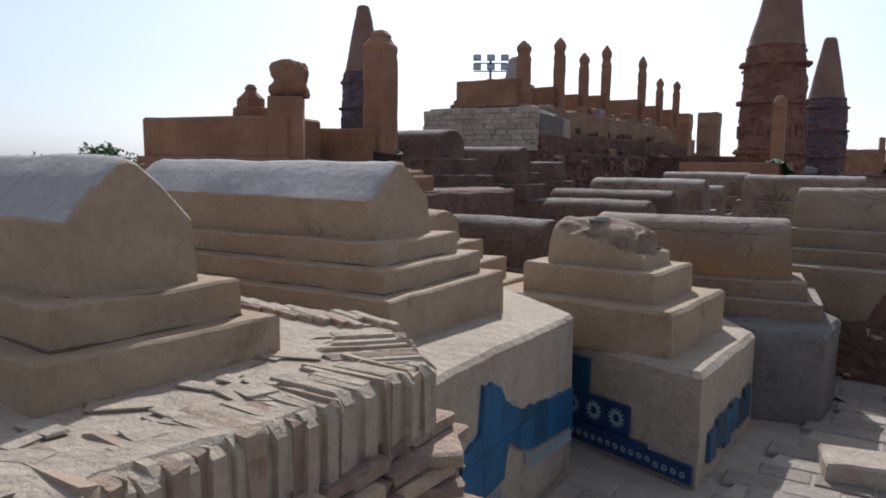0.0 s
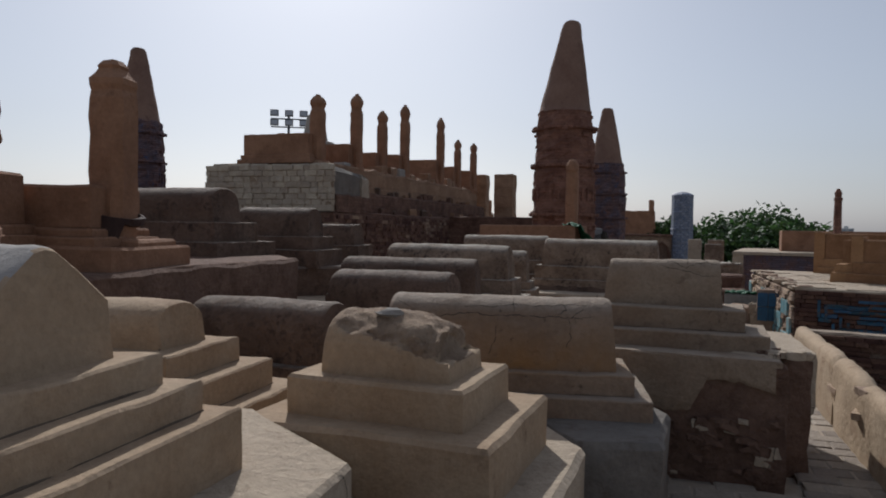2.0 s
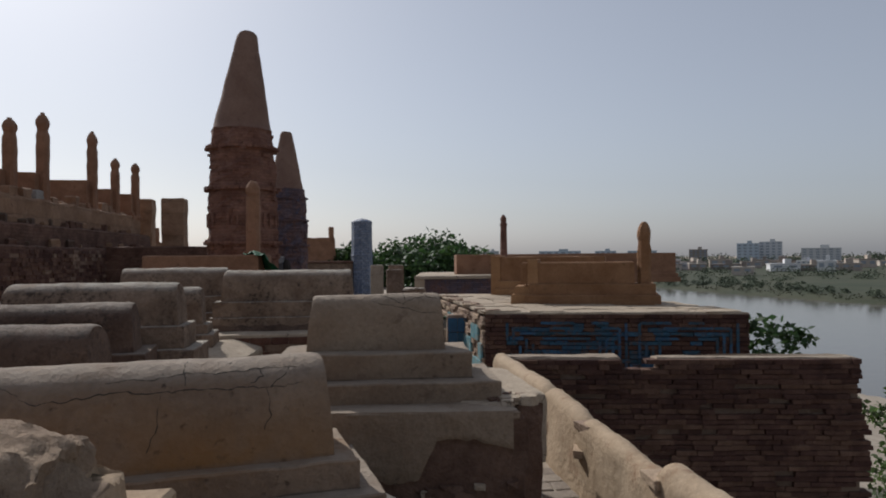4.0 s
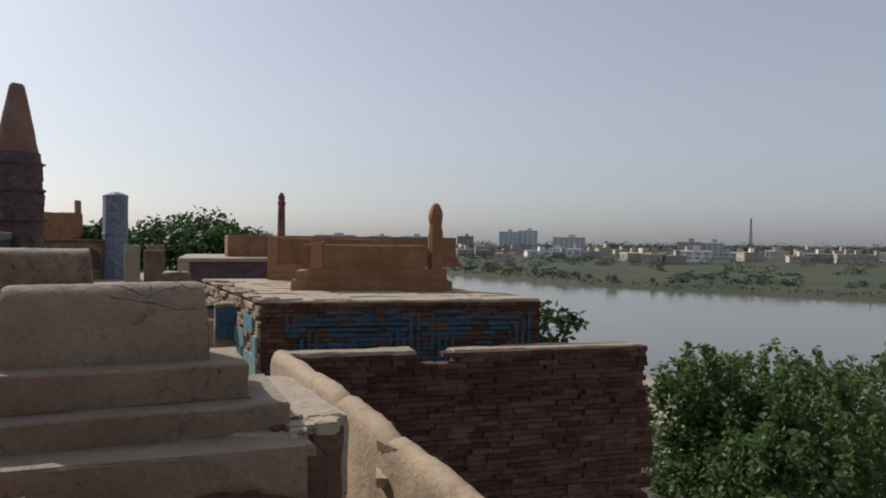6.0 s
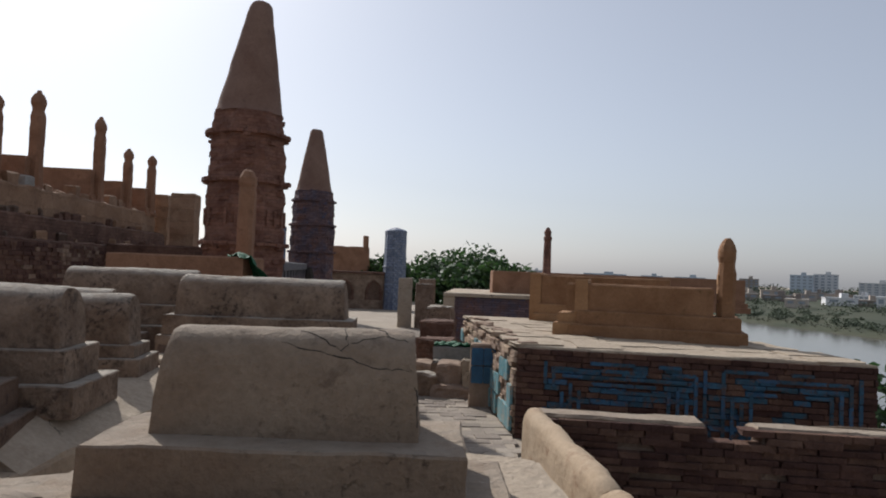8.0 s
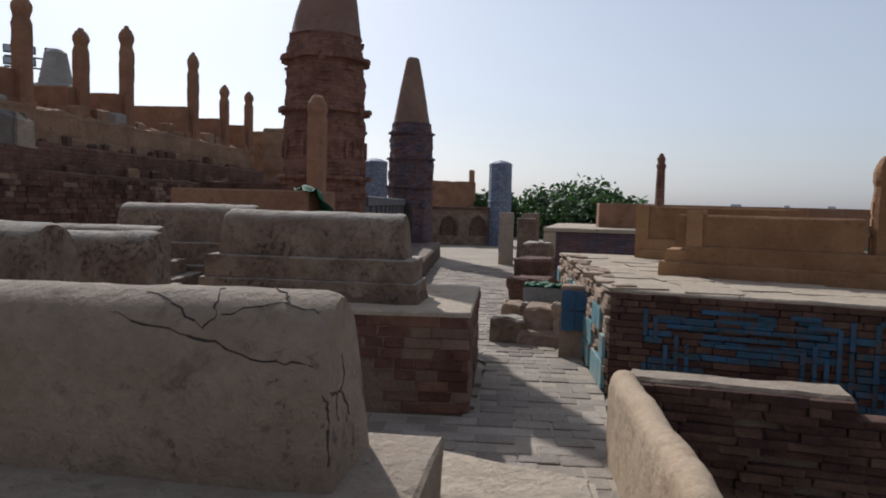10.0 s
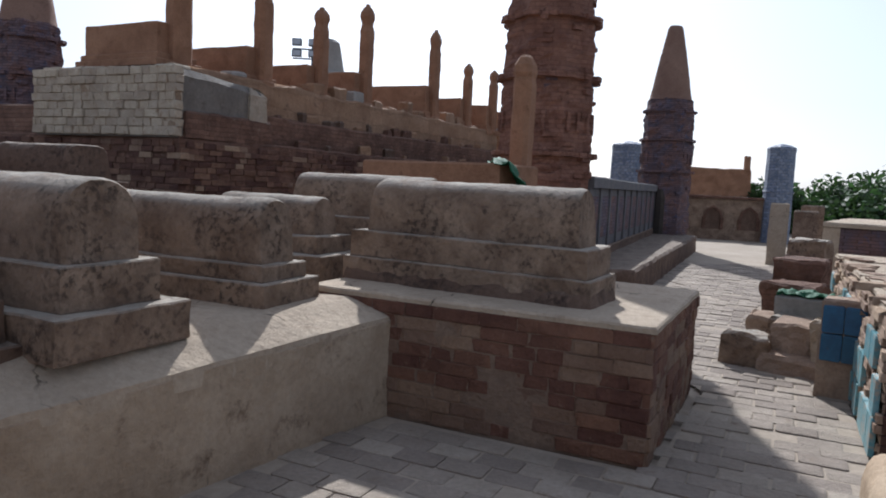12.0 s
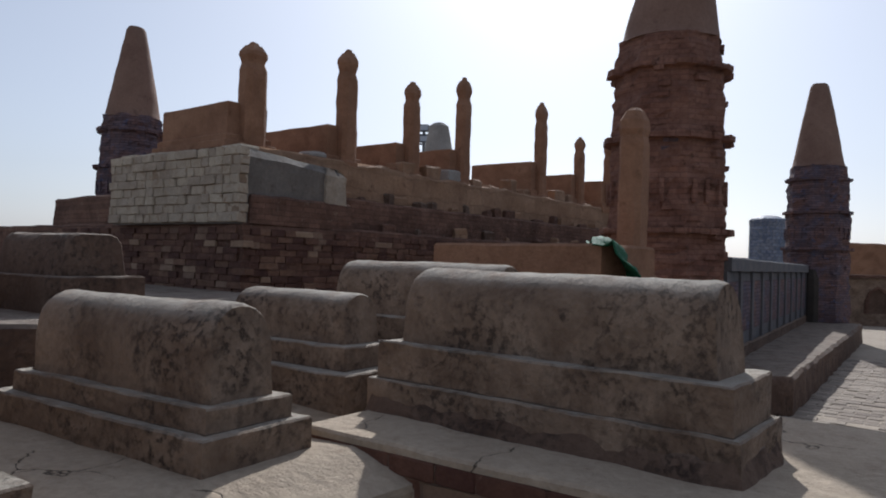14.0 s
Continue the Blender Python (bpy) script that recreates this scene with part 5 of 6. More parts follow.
def red_slab_tomb():
    e = thing("sandstone_tomb", 4.6, 13.2, 0.6, "flat ochre sandstone tomb with slim tall headstone", "tomb", "ochre tombs")
    moulded(5.21, 12.44, -37, 1.78, 0.8, 0.62, 1.735, e, ORANGE, 0.006)
    headstone(5.56, 13.52, -30, 0.25, 0.22, 0.6, 2.98, e, ORANGE, prof=[(1.0, 0), (1.0, 0.86), (0.92, 0.89), (1.02, 0.915), (0.95, 0.95), (0.6, 0.985), (0.3, 1.0)])
    part("headstone_base", block(rect(5.6, 13.25, -30, 0.3, 0.3, 0.03), 0.55, 1.5, 0.2, 0.006, 0.02), ORANGE, e)
    bm = bmesh.new()
    bmesh.ops.create_grid(bm, x_segments=14, y_segments=10, size=0.5)
    for v in bm.verts:
        x, y = v.co.x, v.co.y
        p = Vector((5.14 + (x + 0.5) * 0.42 - max(0, x) * 0.1, 12.56 + y * 0.46 - x * 0.1, 1.765 - max(0, x + 0.12) * 0.55 - 0.04 * abs(y)))
        v.co = p + noise.noise_vector(p * 9) * 0.05 + noise.noise_vector(p * 25) * 0.015
    c = part("green_cloth", bm, CLOTH, None, smooth=True)
    c.modifiers.new("thickness", "SOLIDIFY").thickness = 0.008
    tagged(c, "crumpled dark green cloth over a tomb corner", "cloth")


red_slab_tomb()


# ---- parapet and brick retaining wall ----
def parapet():
    e = thing("parapet", 5.0, 6.0, 0, "rounded tan plaster parapet, broken in places", "parapet")
    a, b = Vector((3.15, 2.45, 0)), Vector((6.22, 8.02, 0))
    d = (b - a).normalized()
    n = Vector((-d.y, d.x, 0))
    L = (b - a).length
    cuts = [0.0, 2.2, 3.45, 4.35, L]
    for i, (s0, s1) in enumerate(zip(cuts, cuts[1:])):
        bm = bmesh.new()
        k = int((s1 - s0) / 0.07)
        rows = []
        drop = [0.0, 0.05, 0.0, 0.0][i]
        for j in range(k + 1):
            s = s0 + (s1 - s0) * j / k
            c = a + d * s
            f = 0.94 if j in (0, k) else 1.0
            top = 0.61 - drop - (0.05 * (s1 - s) / (s1 - s0) if i < 3 else 0)
            low = -0.05
            w = 0.082
            sec = [(-w, low)] + [(-w, low + (top - 0.1 - low) * q) for q in (0.33, 0.66, 1.0)]
            for t in range(1, 8):
                th = math.pi * t / 8
                sec.append((-w * math.cos(th), top - 0.1 + 0.1 * math.sin(th) ** 0.8))
            sec += [(w, low + (top - 0.1 - low) * q) for q in (1.0, 0.66, 0.33)] + [(w, low)]
            rows.append([bm.verts.new(c + n * (v * f) + Vector((0, 0, z * (f if z > 0.3 else 1)))) for v, z in sec])
        m = len(rows[0])
        for r0, r1 in zip(rows, rows[1:]):
            for q in range(m):
                bm.faces.new((r0[q], r0[(q + 1) % m], r1[(q + 1) % m], r1[q]))
        bm.faces.new(rows[0]), bm.faces.new(rows[-1])
        wobble(bm, 0.02, 3.2, 0.5, 3.0 * i, -0.05)
        part("length", bm, PARAPET_PLASTER, e, smooth=True)
    # worn bricks showing in the gaps
    ms = brick_set("brick", BRICK_WORN, 3, 0.08)
    for s in (2.2, 3.45, 4.35):
        for j in range(5):
            c = a + d * (s + random.uniform(-0.06, 0.06)) + n * random.uniform(-0.07, 0.07)
            lay("brick", random.choice(ms), e, (c.x, c.y, 0.5 - j * 0.06), (0.2, 0.12, 0.055), 60 + random.uniform(-20, 20))


parapet()


def retaining_wall():
    e = thing("brick_wall", 7.7, 6.8, -2.0, "ruined wall of thin dark bricks, notched top", "wall")
    a, b = Vector((6.25, 7.98, 0)), Vector((9.22, 5.55, 0))
    L = (b - a).length
    d = (b - a).normalized()
    n = Vector((-d.y, d.x, 0))
    q = [a + n * 0.025, b + n * 0.025 - d * 0.03, b + n * 0.30 - d * 0.03, a + n * 0.30]
    part("core", block([(p.x, p.y) for p in q], -2.4, 0.34, 0.2, 0.01, 0.02), MORTAR, e)
    for s0, s1 in ((0.02, 1.24), (1.70, L - 0.05)):
        q = [a + d * s0 + n * 0.03, a + d * s1 + n * 0.03, a + d * s1 + n * 0.27, a + d * s0 + n * 0.27]
        part("core", block([(p.x, p.y) for p in q], 0.33, 0.48, 0.15, 0.008, 0.01), MORTAR, e)
    ms = brick_set("brick", BRICK_DARK, 8, 0.11)

    def keep(s, z):
        if z > 0.30 and 1.30 < s < 1.62:
            return z < 0.55 - 0.9 * (0.22 - abs(s - 1.46)) and z < 0.42
        return random.random() > 0.05 and noise.noise(Vector((s * 1.7, z * 4.0, 2.0))) < 0.52
    brickwork(e, (a.x, a.y), (b.x, b.y), -0.06, 0.53, 0.215, 0.056, ms, 0.16, 0.003, 0.030, keep, spread=(0.55, 1.6), worn=0.035)
    verts, faces = [], []
    z = -2.3
    r = 0
    while z < -0.08:
        s = -0.1 * (r % 2)
        while s < L:
            w = random.uniform(0.15, 0.26)
            if random.random() > 0.04:
                m = min(L - 0.02, max(0.02, s + w / 2))
                c = a + d * m + n * (0.07 - random.uniform(-0.012, 0.03) + 0.04 * noise.noise(Vector((m * 1.6, z * 3.5, 6.0))))
                add_box(verts, faces, (c.x, c.y, z + 0.026), (w - 0.004, 0.16, random.uniform(0.044, 0.055)), math.degrees(math.atan2(d.y, d.x)) + random.uniform(-1, 1), 0.004)
            s += w
        z += 0.056
        r += 1
    joined("brick_courses", verts, faces, BRICK_STUFF, e, "lower courses of thin dark brick")
    for s0, s1, zt in ((0.0, 1.28, 0.555), (1.66, L, 0.537)):
        q = [a + d * s0 + n * 0.02, a + d * s1 + n * 0.02, a + d * s1 + n * 0.28, a + d * s0 + n * 0.28]
        part("coping", block([(p.x, p.y) for p in q], 0.47, zt, 0.08, 0.02, 0.02), PLASTER_CRACKED, e, "thin worn mortar coping")


retaining_wall()


# ---- blue-tiled platform by the river ----
def tile_bars(e, a, d, n, s0, s1, z0, z1, t, mesh, rings, step):
    """Nested rectangles of glazed strips on a face."""
    ang = math.degrees(math.atan2(d.y, d.x))
    for k in range(rings):
        o = k * step
        x0, x1, lo, hi = s0 + o, s1 - o, z0 + o * 0.8, z1 - o * 0.8
        for kind in ("v0", "v1", "h0", "h1"):
            if kind[0] == "v":
                s = x0 if kind == "v0" else x1
                m = 4
                for i in range(m):
                    if random.random() < 0.10 or noise.noise(Vector((s * 2.1, lo + i * 0.3, 3.0))) > 0.32:
                        continue
                    z = lo + (hi - lo) * (i + 0.5) / m
                    c = a + d * s - n * 0.018
                    lay("glazed_strip", random.choice(mesh), e, (c.x, c.y, z), (t, 0.03, (hi - lo) / m - 0.006), ang)
            else:
                z = lo if kind == "h0" else hi
                m = max(2, int((x1 - x0) / 0.2))
                for i in range(m):
                    if random.random() < 0.2 or noise.noise(Vector(((x0 + i * 0.2) * 2.1, z * 2.5, 3.0))) > 0.22:
                        continue
                    s = x0 + (x1 - x0) * (i + 0.5) / m
                    c = a + d * s - n * 0.018
                    lay("glazed_strip", random.choice(mesh), e, (c.x, c.y, z), ((x1 - x0) / m - 0.006, 0.03, t), ang)


def blue_platform():
    e = thing("tiled_platform", 9, 10, 0, "brick platform faced with worn blue glazed tiles", "platform")
    A, B, C, D = Vector((7.16, 9.40, 0)), Vector((9.62, 7.05, 0)), Vector((11.8, 11.3, 0)), Vector((9.30, 13.45, 0))
    cen = (A + B + C + D) / 4
    sh = [p + (cen - p).normalized() * 0.09 for p in (A, B, C, D)]
    part("core", block([(p.x, p.y) for p in sh], -0.3, 0.88, 0.25, 0.01, 0.02), MORTAR, e)
    part("top", block([(p.x, p.y) for p in (A, B, C, D)], 0.893, 0.925, 0.12, 0.012, 0.012), TERRACE, e, "pale broken paving", True)
    ms = brick_set("brick", BRICK_DARK, 5, 0.05)
    bl = brick_set("glazed_brick", BLUE_WORN, 4, 0.07)

    def pick(s, z):
        if z < 0.62 and 0.18 < s < 3.2 and random.random() < 0.34 + 0.5 * noise.noise(Vector((s * 1.6, z * 3, 1.0))):
            return random.choice(bl)
        if 0.62 < z < 0.76 and 0.3 < s < 3.2 and random.random() < 0.28 + 0.4 * noise.noise(Vector((s * 1.6, z * 3, 1.0))):
            return random.choice(bl)
        return None
    brickwork(e, (A.x, A.y), (B.x, B.y), -0.1, 0.898, 0.22, 0.058, ms, 0.12, 0.005, 0.016, pick=pick, spread=(0.6, 1.3), worn=0.012)
    d = (B - A).normalized()
    n = Vector((-d.y, d.x, 0))
    tile_bars(e, A, d, n, 0.30, 1.85, -0.15, 0.78, 0.035, bl, 5, 0.085)
    tile_bars(e, A, d, n, 2.02, 3.25, -0.15, 0.78, 0.035, bl, 4, 0.085)
    # the side by the lane: broken brick with turquoise facing
    wn_ = brick_set("brick", BRICK_WORN, 4, 0.09)
    brickwork(e, (D.x, D.y), (A.x, A.y), 0.0, 0.86, 0.22, 0.062, wn_, 0.12, 0.008, 0.03, keep=lambda s, z: random.random() > 0.12)
    dd = (A - D).normalized()
    nn = Vector((-dd.y, dd.x, 0))
    L = (A - D).length
    ang = math.degrees(math.atan2(dd.y, dd.x))
    tq = brick_set("turquoise_tile", TURQ_TILE, 3, 0.05)
    s = L - 0.05
    while s > L - 4.3:
        w = random.uniform(0.16, 0.3)
        for z0, z1 in ((0.02, 0.26), (0.27, 0.5), (0.51, 0.72)):
            if random.random() < 0.62 - 0.25 * (z0 > 0.5):
                c = dd * (s - w / 2) + D - nn * 0.035
                lay("turquoise_tile", random.choice(tq), e, (c.x, c.y, (z0 + z1) / 2), (w - 0.01, 0.035, z1 - z0 - 0.01), ang)
        s -= w
    # uneven flags of the broken paving
    fl = brick_set("paving_flag", TERRACE, 6, 0.10, 0.03)
    e1, e2 = (B - A), (D - A)
    for i in range(6):
        for j in range(9):
            if random.random() < 0.15:
                continue
            c = A + e1 * ((i + 0.5 + random.uniform(-0.12, 0.12)) / 6) + e2 * ((j + 0.5 + random.uniform(-0.12, 0.12)) / 9)
            lay("paving_flag", random.choice(fl), e, (c.x, c.y, 0.919 + random.uniform(-0.004, 0.004)), (random.uniform(0.42, 0.58), random.uniform(0.38, 0.52), 0.03), ang + 90 + random.uniform(-9, 9), radians(random.uniform(-0.8, 0.8)))
    # loose bricks along the broken rim
    for i in range(14):
        c = D + dd * random.uniform(0.6, L - 0.1) + nn * random.uniform(0.0, 0.16)
        lay("brick", random.choice(wn_), e, (c.x, c.y, 0.912 + random.uniform(0, 0.02)), (0.2, 0.12, 0.055), random.uniform(0, 180))


blue_platform()


def river_tombs():
    # the near pair of golden tombs on the tiled platform
    e = thing("sandstone_tomb", 9.4, 9.6, 0.92, "golden sandstone tomb with carved headstone on tiled platform", "tomb", "golden tombs by the river")
    u, n = uv(-49.5)
    q = Vector((9.86, 8.72, 0))
    for k, (o, z0, z1) in enumerate(((0.12, 0.92, 1.07), (0.05, 1.07, 1.24))):
        part("course", block(rect(q.x, q.y, -49.5, 1.78, 0.5, o), z0, z1, 0.25, 0.006, 0.012), GOLDEN, e)
    part("body", block(rect(q.x - u.x * 0.25, q.y - u.y * 0.25, -49.5, 1.72, 0.42), 1.24, 1.57, 0.25, 0.006, 0.02), GOLDEN, e)
    for o, z0, z1 in ((0.0, 0.92, 1.08), (-0.05, 1.08, 1.2)):
        c = q - u * 1.84
        part("foot_stone", block(rect(c.x, c.y, -49.5, 0.22, 0.5, 0.06 + o), z0, z1, 0.2, 0.008, 0.012), ORANGE_PALE, e)
    # end stone in the paler sandstone, painting in the light on this end
    c = q - u * 1.72
    part("end_stone", block(rect(c.x, c.y, -49.5, 0.12, 0.46, 0.02), 1.2, 1.62, 0.2, 0.006, 0.015), ORANGE_PALE, e)
    c = q - u * 0.10 + n * 0.16
    headstone(c.x, c.y, -49.5, 0.25, 0.19, 0.95, 2.17, e, GOLDEN, prof=[(1.0, 0), (1.0, 0.66), (0.92, 0.72), (0.90, 0.76), (1.0, 0.81), (1.0, 0.88), (0.84, 0.93), (0.55, 0.975), (0.3, 1.0)])
    for z0, z1 in ((1.14, 1.40), (1.44, 1.58), (1.62, 1.74)):
        f = c - u * 0.092 - n * 0.07
        part("carved_panel", block(rect(f.x, f.y, -49.5, 0.012, 0.14), z0, z1, 0.2, 0.0, 0.003), ORANGE_PALE, e)
    part("headstone_foot", block(rect(c.x + u.x * 0.14 - n.x * 0.19, c.y + u.y * 0.14 - n.y * 0.19, -49.5, 0.28, 0.38), 0.92, 1.1, 0.1, 0.004, 0.012), ORANGE_PALE, e)
    e = thing("sandstone_tomb", 10.6, 11.6, 0.92, "golden sandstone tomb with long plain body", "tomb", "golden tombs by the river")
    q = Vector((11.15, 10.72, 0))
    for o, z0, z1 in ((0.10, 0.92, 1.05), (0.05, 1.05, 1.2)):
        part("course", block(rect(q.x, q.y, -52, 1.95, 0.5, o), z0, z1, 0.25, 0.006, 0.012), ORANGE_PALE, e)
    part("body", block(rect(q.x, q.y, -52, 1.95, 0.45), 1.2, 1.66, 0.25, 0.006, 0.02), GOLDEN, e)
    u2, n2 = uv(-52)
    # paler again than the body: the lit end is put into the colour
    c = q - u2 * 1.97
    part("end_stone", block(rect(c.x, c.y, -52, 0.14, 0.5, 0.02), 0.92, 1.68, 0.2, 0.006, 0.015), ORANGE_PALE, e)
    # the far tomb behind
    e = thing("sandstone_tomb", 14.5, 16.2, 0.6, "ochre sandstone tomb with thin octagonal pillar", "tomb", "golden tombs by the river")
    q = Vector((18.1, 14.1, 0))
    moulded(q.x, q.y, -31, 6.2, 0.6, 0.9, 1.715, e, ORANGE, 0.006)
    part("pillar", turned(13.0, 15.6, fine_rows([(0.11, 0.9), (0.08, 2.42), (0.095, 2.44), (0.095, 2.50), (0.07, 2.52), (0.085, 2.62), (0.03, 2.72)], 0.3), 8, 0.2, 0.006), TOWER_BRICK, e)
    # second tiled platform
    e = thing("tiled_platform", 13, 17, 0, "low platform faced with faded blue tiles", "platform")
    A, B = Vector((11.2, 16.95, 0)), Vector((15.6, 13.6, 0))
    d = (B - A).normalized()
    n = Vector((-d.y, d.x, 0))
    q = [A, B, B + n * 4, A + n * 4]
    part("body", block([(p.x, p.y) for p in q], -1.5, 1.10, 0.4, 0.008, 0.02), TOWER_BLUE, e)
    part("coping", block([(p.x, p.y) for p in [A - n * 0.04 - d * 0.04, B - n * 0.04, B + n * 4, A + n * 4 - d * 0.04]], 1.10, 1.18, 0.3, 0.012, 0.02), TERRACE, e)
    part("quoin", block([(p.x, p.y) for p in [A - d * 0.03 - n * 0.02, A + d * 0.22 - n * 0.02, A + d * 0.22 + n * 0.3, A - d * 0.03 + n * 0.3]], -0.03, 1.10, 0.2, 0.01, 0.02), TERRACE, e)


river_tombs()


def rubble():
    """The heap of broken masonry beside the lane."""
    group = "rubble beside the lane"
    specs = [((7.42, 11.62), 0.42, 0.34, 0.0, 0.27, PLASTER_GREY), ((7.72, 11.25), 0.55, 0.42, 0.0, 0.16, BRICK_WORN), ((7.75, 11.55), 0.36, 0.3, 0.16, 0.42, BRICK_WORN),
             ((8.1, 12.0), 0.5, 0.36, 0.0, 0.36, PLASTER_GREY), ((7.9, 11.2), 0.34, 0.3, 0.16, 0.50, TERRACE), ((8.25, 12.9), 0.42, 0.36, 0.0, 0.24, BRICK_WORN),
             ((8.7, 12.7), 0.5, 0.4, 0.0, 0.42, TERRACE), ((9.0, 13.7), 0.6, 0.5, 0.0, 0.5, RED_BRICK), ((9.5, 14.4), 0.6, 0.5, 0.0, 0.75, RED_BRICK), ((10.0, 15.2), 0.5, 0.5, 0.0, 0.95, PLASTER_GREY)]
    for (x, y), L, W, z0, z1, m in specs:
        e = part("masonry_block", block(rect(x + 0.15, y - 0.1, -40 + random.uniform(-12, 12), L, W), z0 - 0.02, z1, 0.05, 0.055, 0.03), m, None)
        tagged(e, "broken masonry block lying beside the lane", "rubble", group)
    e = thing("tile_fragment", 7.6, 10.75, 0, "broken wall corner with deep blue glazed tiles", "ruin")
    part("wall", block(rect(7.86, 10.62, -35, 0.34, 0.3), -0.02, 0.77, 0.08, 0.015, 0.02), BRICK_WORN, e)
    ms = brick_set("blue_tile", BLUE_TILE, 2, 0.02)
    u, n = uv(-35)
    for i in range(2):
        for j in range(2):
            c = Vector((7.86, 10.62, 0)) - u * (0.10 + 0.15 * i) - n * 0.012
            lay("blue_tile", ms[(i + j) % 2], e, (c.x, c.y, 0.40 + 0.22 * j), (0.145, 0.03, 0.21), -35)
    e = thing("stone_trough", 8.3, 12.3, 0.35, "grey stone trough holding green cloth", "trough")
    part("trough", block(rect(8.55, 12.05, -38, 0.62, 0.34), 0.36, 0.56, 0.1, 0.012, 0.02), GREY_SMOOTH, e)
    bm = bmesh.new()
    bmesh.ops.create_grid(bm, x_segments=24, y_segments=12, size=0.5)
    u, n = uv(-38)
    for v in bm.verts:
        p = Vector((8.55, 12.05, 0.585)) - u * (0.31 + v.co.x * 0.6) + n * (0.17 + v.co.y * 0.34)
        p.z += 0.05 * noise.noise(p * 11) + 0.03 * noise.noise(p * 25)
        v.co = p
    c = part("green_cloth", bm, CLOTH, None, smooth=True)
    c.modifiers.new("thickness", "SOLIDIFY").thickness = 0.01
    tagged(c, "crumpled bright green cloth lying on a trough", "cloth")
    for x, y, w, z1, m in ((13.1, 20.85, 0.5, 1.28, PLASTER_GREY), (13.9, 22.0, 0.5, 1.4, PLASTER_GREY), (12.66, 21.2, 0.4, 1.42, TERRACE)):
        e = part("headstone", block(rect(x + w / 2, y, -28, w, 0.2), -0.03, z1, 0.2, 0.012, 0.03), m, None)
        tagged(e, "plain grey upright headstone slab", "headstone", "plain headstones")


rubble()


# ---- broken wall edge and glazed plinth at the start ----
def broken_edge():
    e = thing("broken_wall", 0.0, 1.3, 0, "broken wall edge of upended worn bricks", "wall")
    path = [Vector((-0.52, 0.05, 0)), Vector((-0.28, 0.62, 0)), Vector((-0.02, 1.10, 0)), Vector((0.14, 1.38, 0)), Vector((0.31, 1.70, 0)), Vector((0.13, 2.15, 0))]
    ms = brick_set("brick", BRICK_WORN, 9, 0.10)
    pl = brick_set("brick", TERRACE, 9, 0.05, 0.12)
    for k, (a, b) in enumerate(zip(path, path[1:])):
        d = (b - a).normalized()
        n = Vector((-d.y, d.x, 0))
        L = (b - a).length
        ang = math.degrees(math.atan2(d.y, d.x))
        s = 0.0
        while s < L:
            w = random.uniform(0.022, 0.036)
            deep = random.uniform(0.15, 0.32)
            c = a + d * (s + w / 2) + n * (deep / 2 - random.uniform(0.0, 0.03))
            h = random.uniform(0.17, 0.22)
            lay("brick", random.choice(ms if random.random() < 0.22 else pl), e, (c.x, c.y, 1.041 - h / 2 + random.uniform(-0.010, 0.004)), (w * 1.25, deep, h), ang + random.uniform(-2.5, 2.5), radians(random.uniform(-1.5, 1.5)))
            s += w
        z = 0.03
        r = 0
        while z < 0.87:
            s = -0.1 * (r % 2)
            out = -0.10 * (0.85 - z) if k >= 2 else 0.0
            while s < L:
                w = random.uniform(0.12, 0.24)
                if random.random() > 0.08:
                    c = a + d * (s + w / 2) + n * (random.uniform(0.0, 0.09) + out)
                    lay("brick", random.choice(ms), e, (c.x, c.y, z), (w, 0.18, random.uniform(0.034, 0.044)), ang + random.uniform(-9, 9), radians(random.uniform(-4, 4)))
                s += w + 0.006
            z += 0.045
            r += 1
    # thin flakes and slabs on the terrace by the edge
    fl = brick_set("flake", TERRACE, 6, 0.12)
    for i in range(26):
        t = random.random()
        c = Vector((-0.45, 0.5, 0)).lerp(Vector((0.18, 1.72, 0)), t) + Vector((-random.uniform(0.0, 0.30), random.uniform(-0.02, 0.1), 0))
        lay("flake", random.choice(fl), e, (c.x, c.y, 1.036 + random.uniform(-0.004, 0.004)), (random.uniform(0.05, 0.16), random.uniform(0.03, 0.08), 0.007), random.gauss(-22, 14), radians(random.uniform(-4, 4)))
    # thin bricks laid like shingles along the far rim
    for i in range(30):
        t = i / 29
        c = Vector((-0.80, 2.53, 0)).lerp(Vector((0.06, 2.14, 0)), t) + Vector((random.uniform(-0.02, 0.02), random.uniform(-0.05, 0.05), 0))
        lay("brick", random.choice(pl if i % 3 else ms), e, (c.x, c.y, 1.036 + random.uniform(0, 0.012)), (0.034, random.uniform(0.17, 0.24), 0.03), 48 + random.uniform(-7, 7))


broken_edge()


def flower(bm, c, d, up, r):
    """A twelve-petalled rosette of white glaze round a bare eye."""
    out = d.cross(up).normalized()
    if out.y > 0:
        out = -out
    rows = []
    for k in range(48):
        a = math.tau * k / 48
        ray = d * math.cos(a) + up * math.sin(a)
        far = r * (1.0 if k % 4 in (0, 1) else 0.66)
        rows.append([bm.verts.new(c + ray * (r * 0.42)), bm.verts.new(c + ray * (r * 0.42) + out * 0.003), bm.verts.new(c + ray * far + out * 0.003), bm.verts.new(c + ray * far)])
    for k in range(48):
        p, q = rows[k], rows[(k + 1) % 48]
        for m in range(4):
            bm.faces.new((p[m], q[m], q[(m + 1) % 4], p[(m + 1) % 4]))


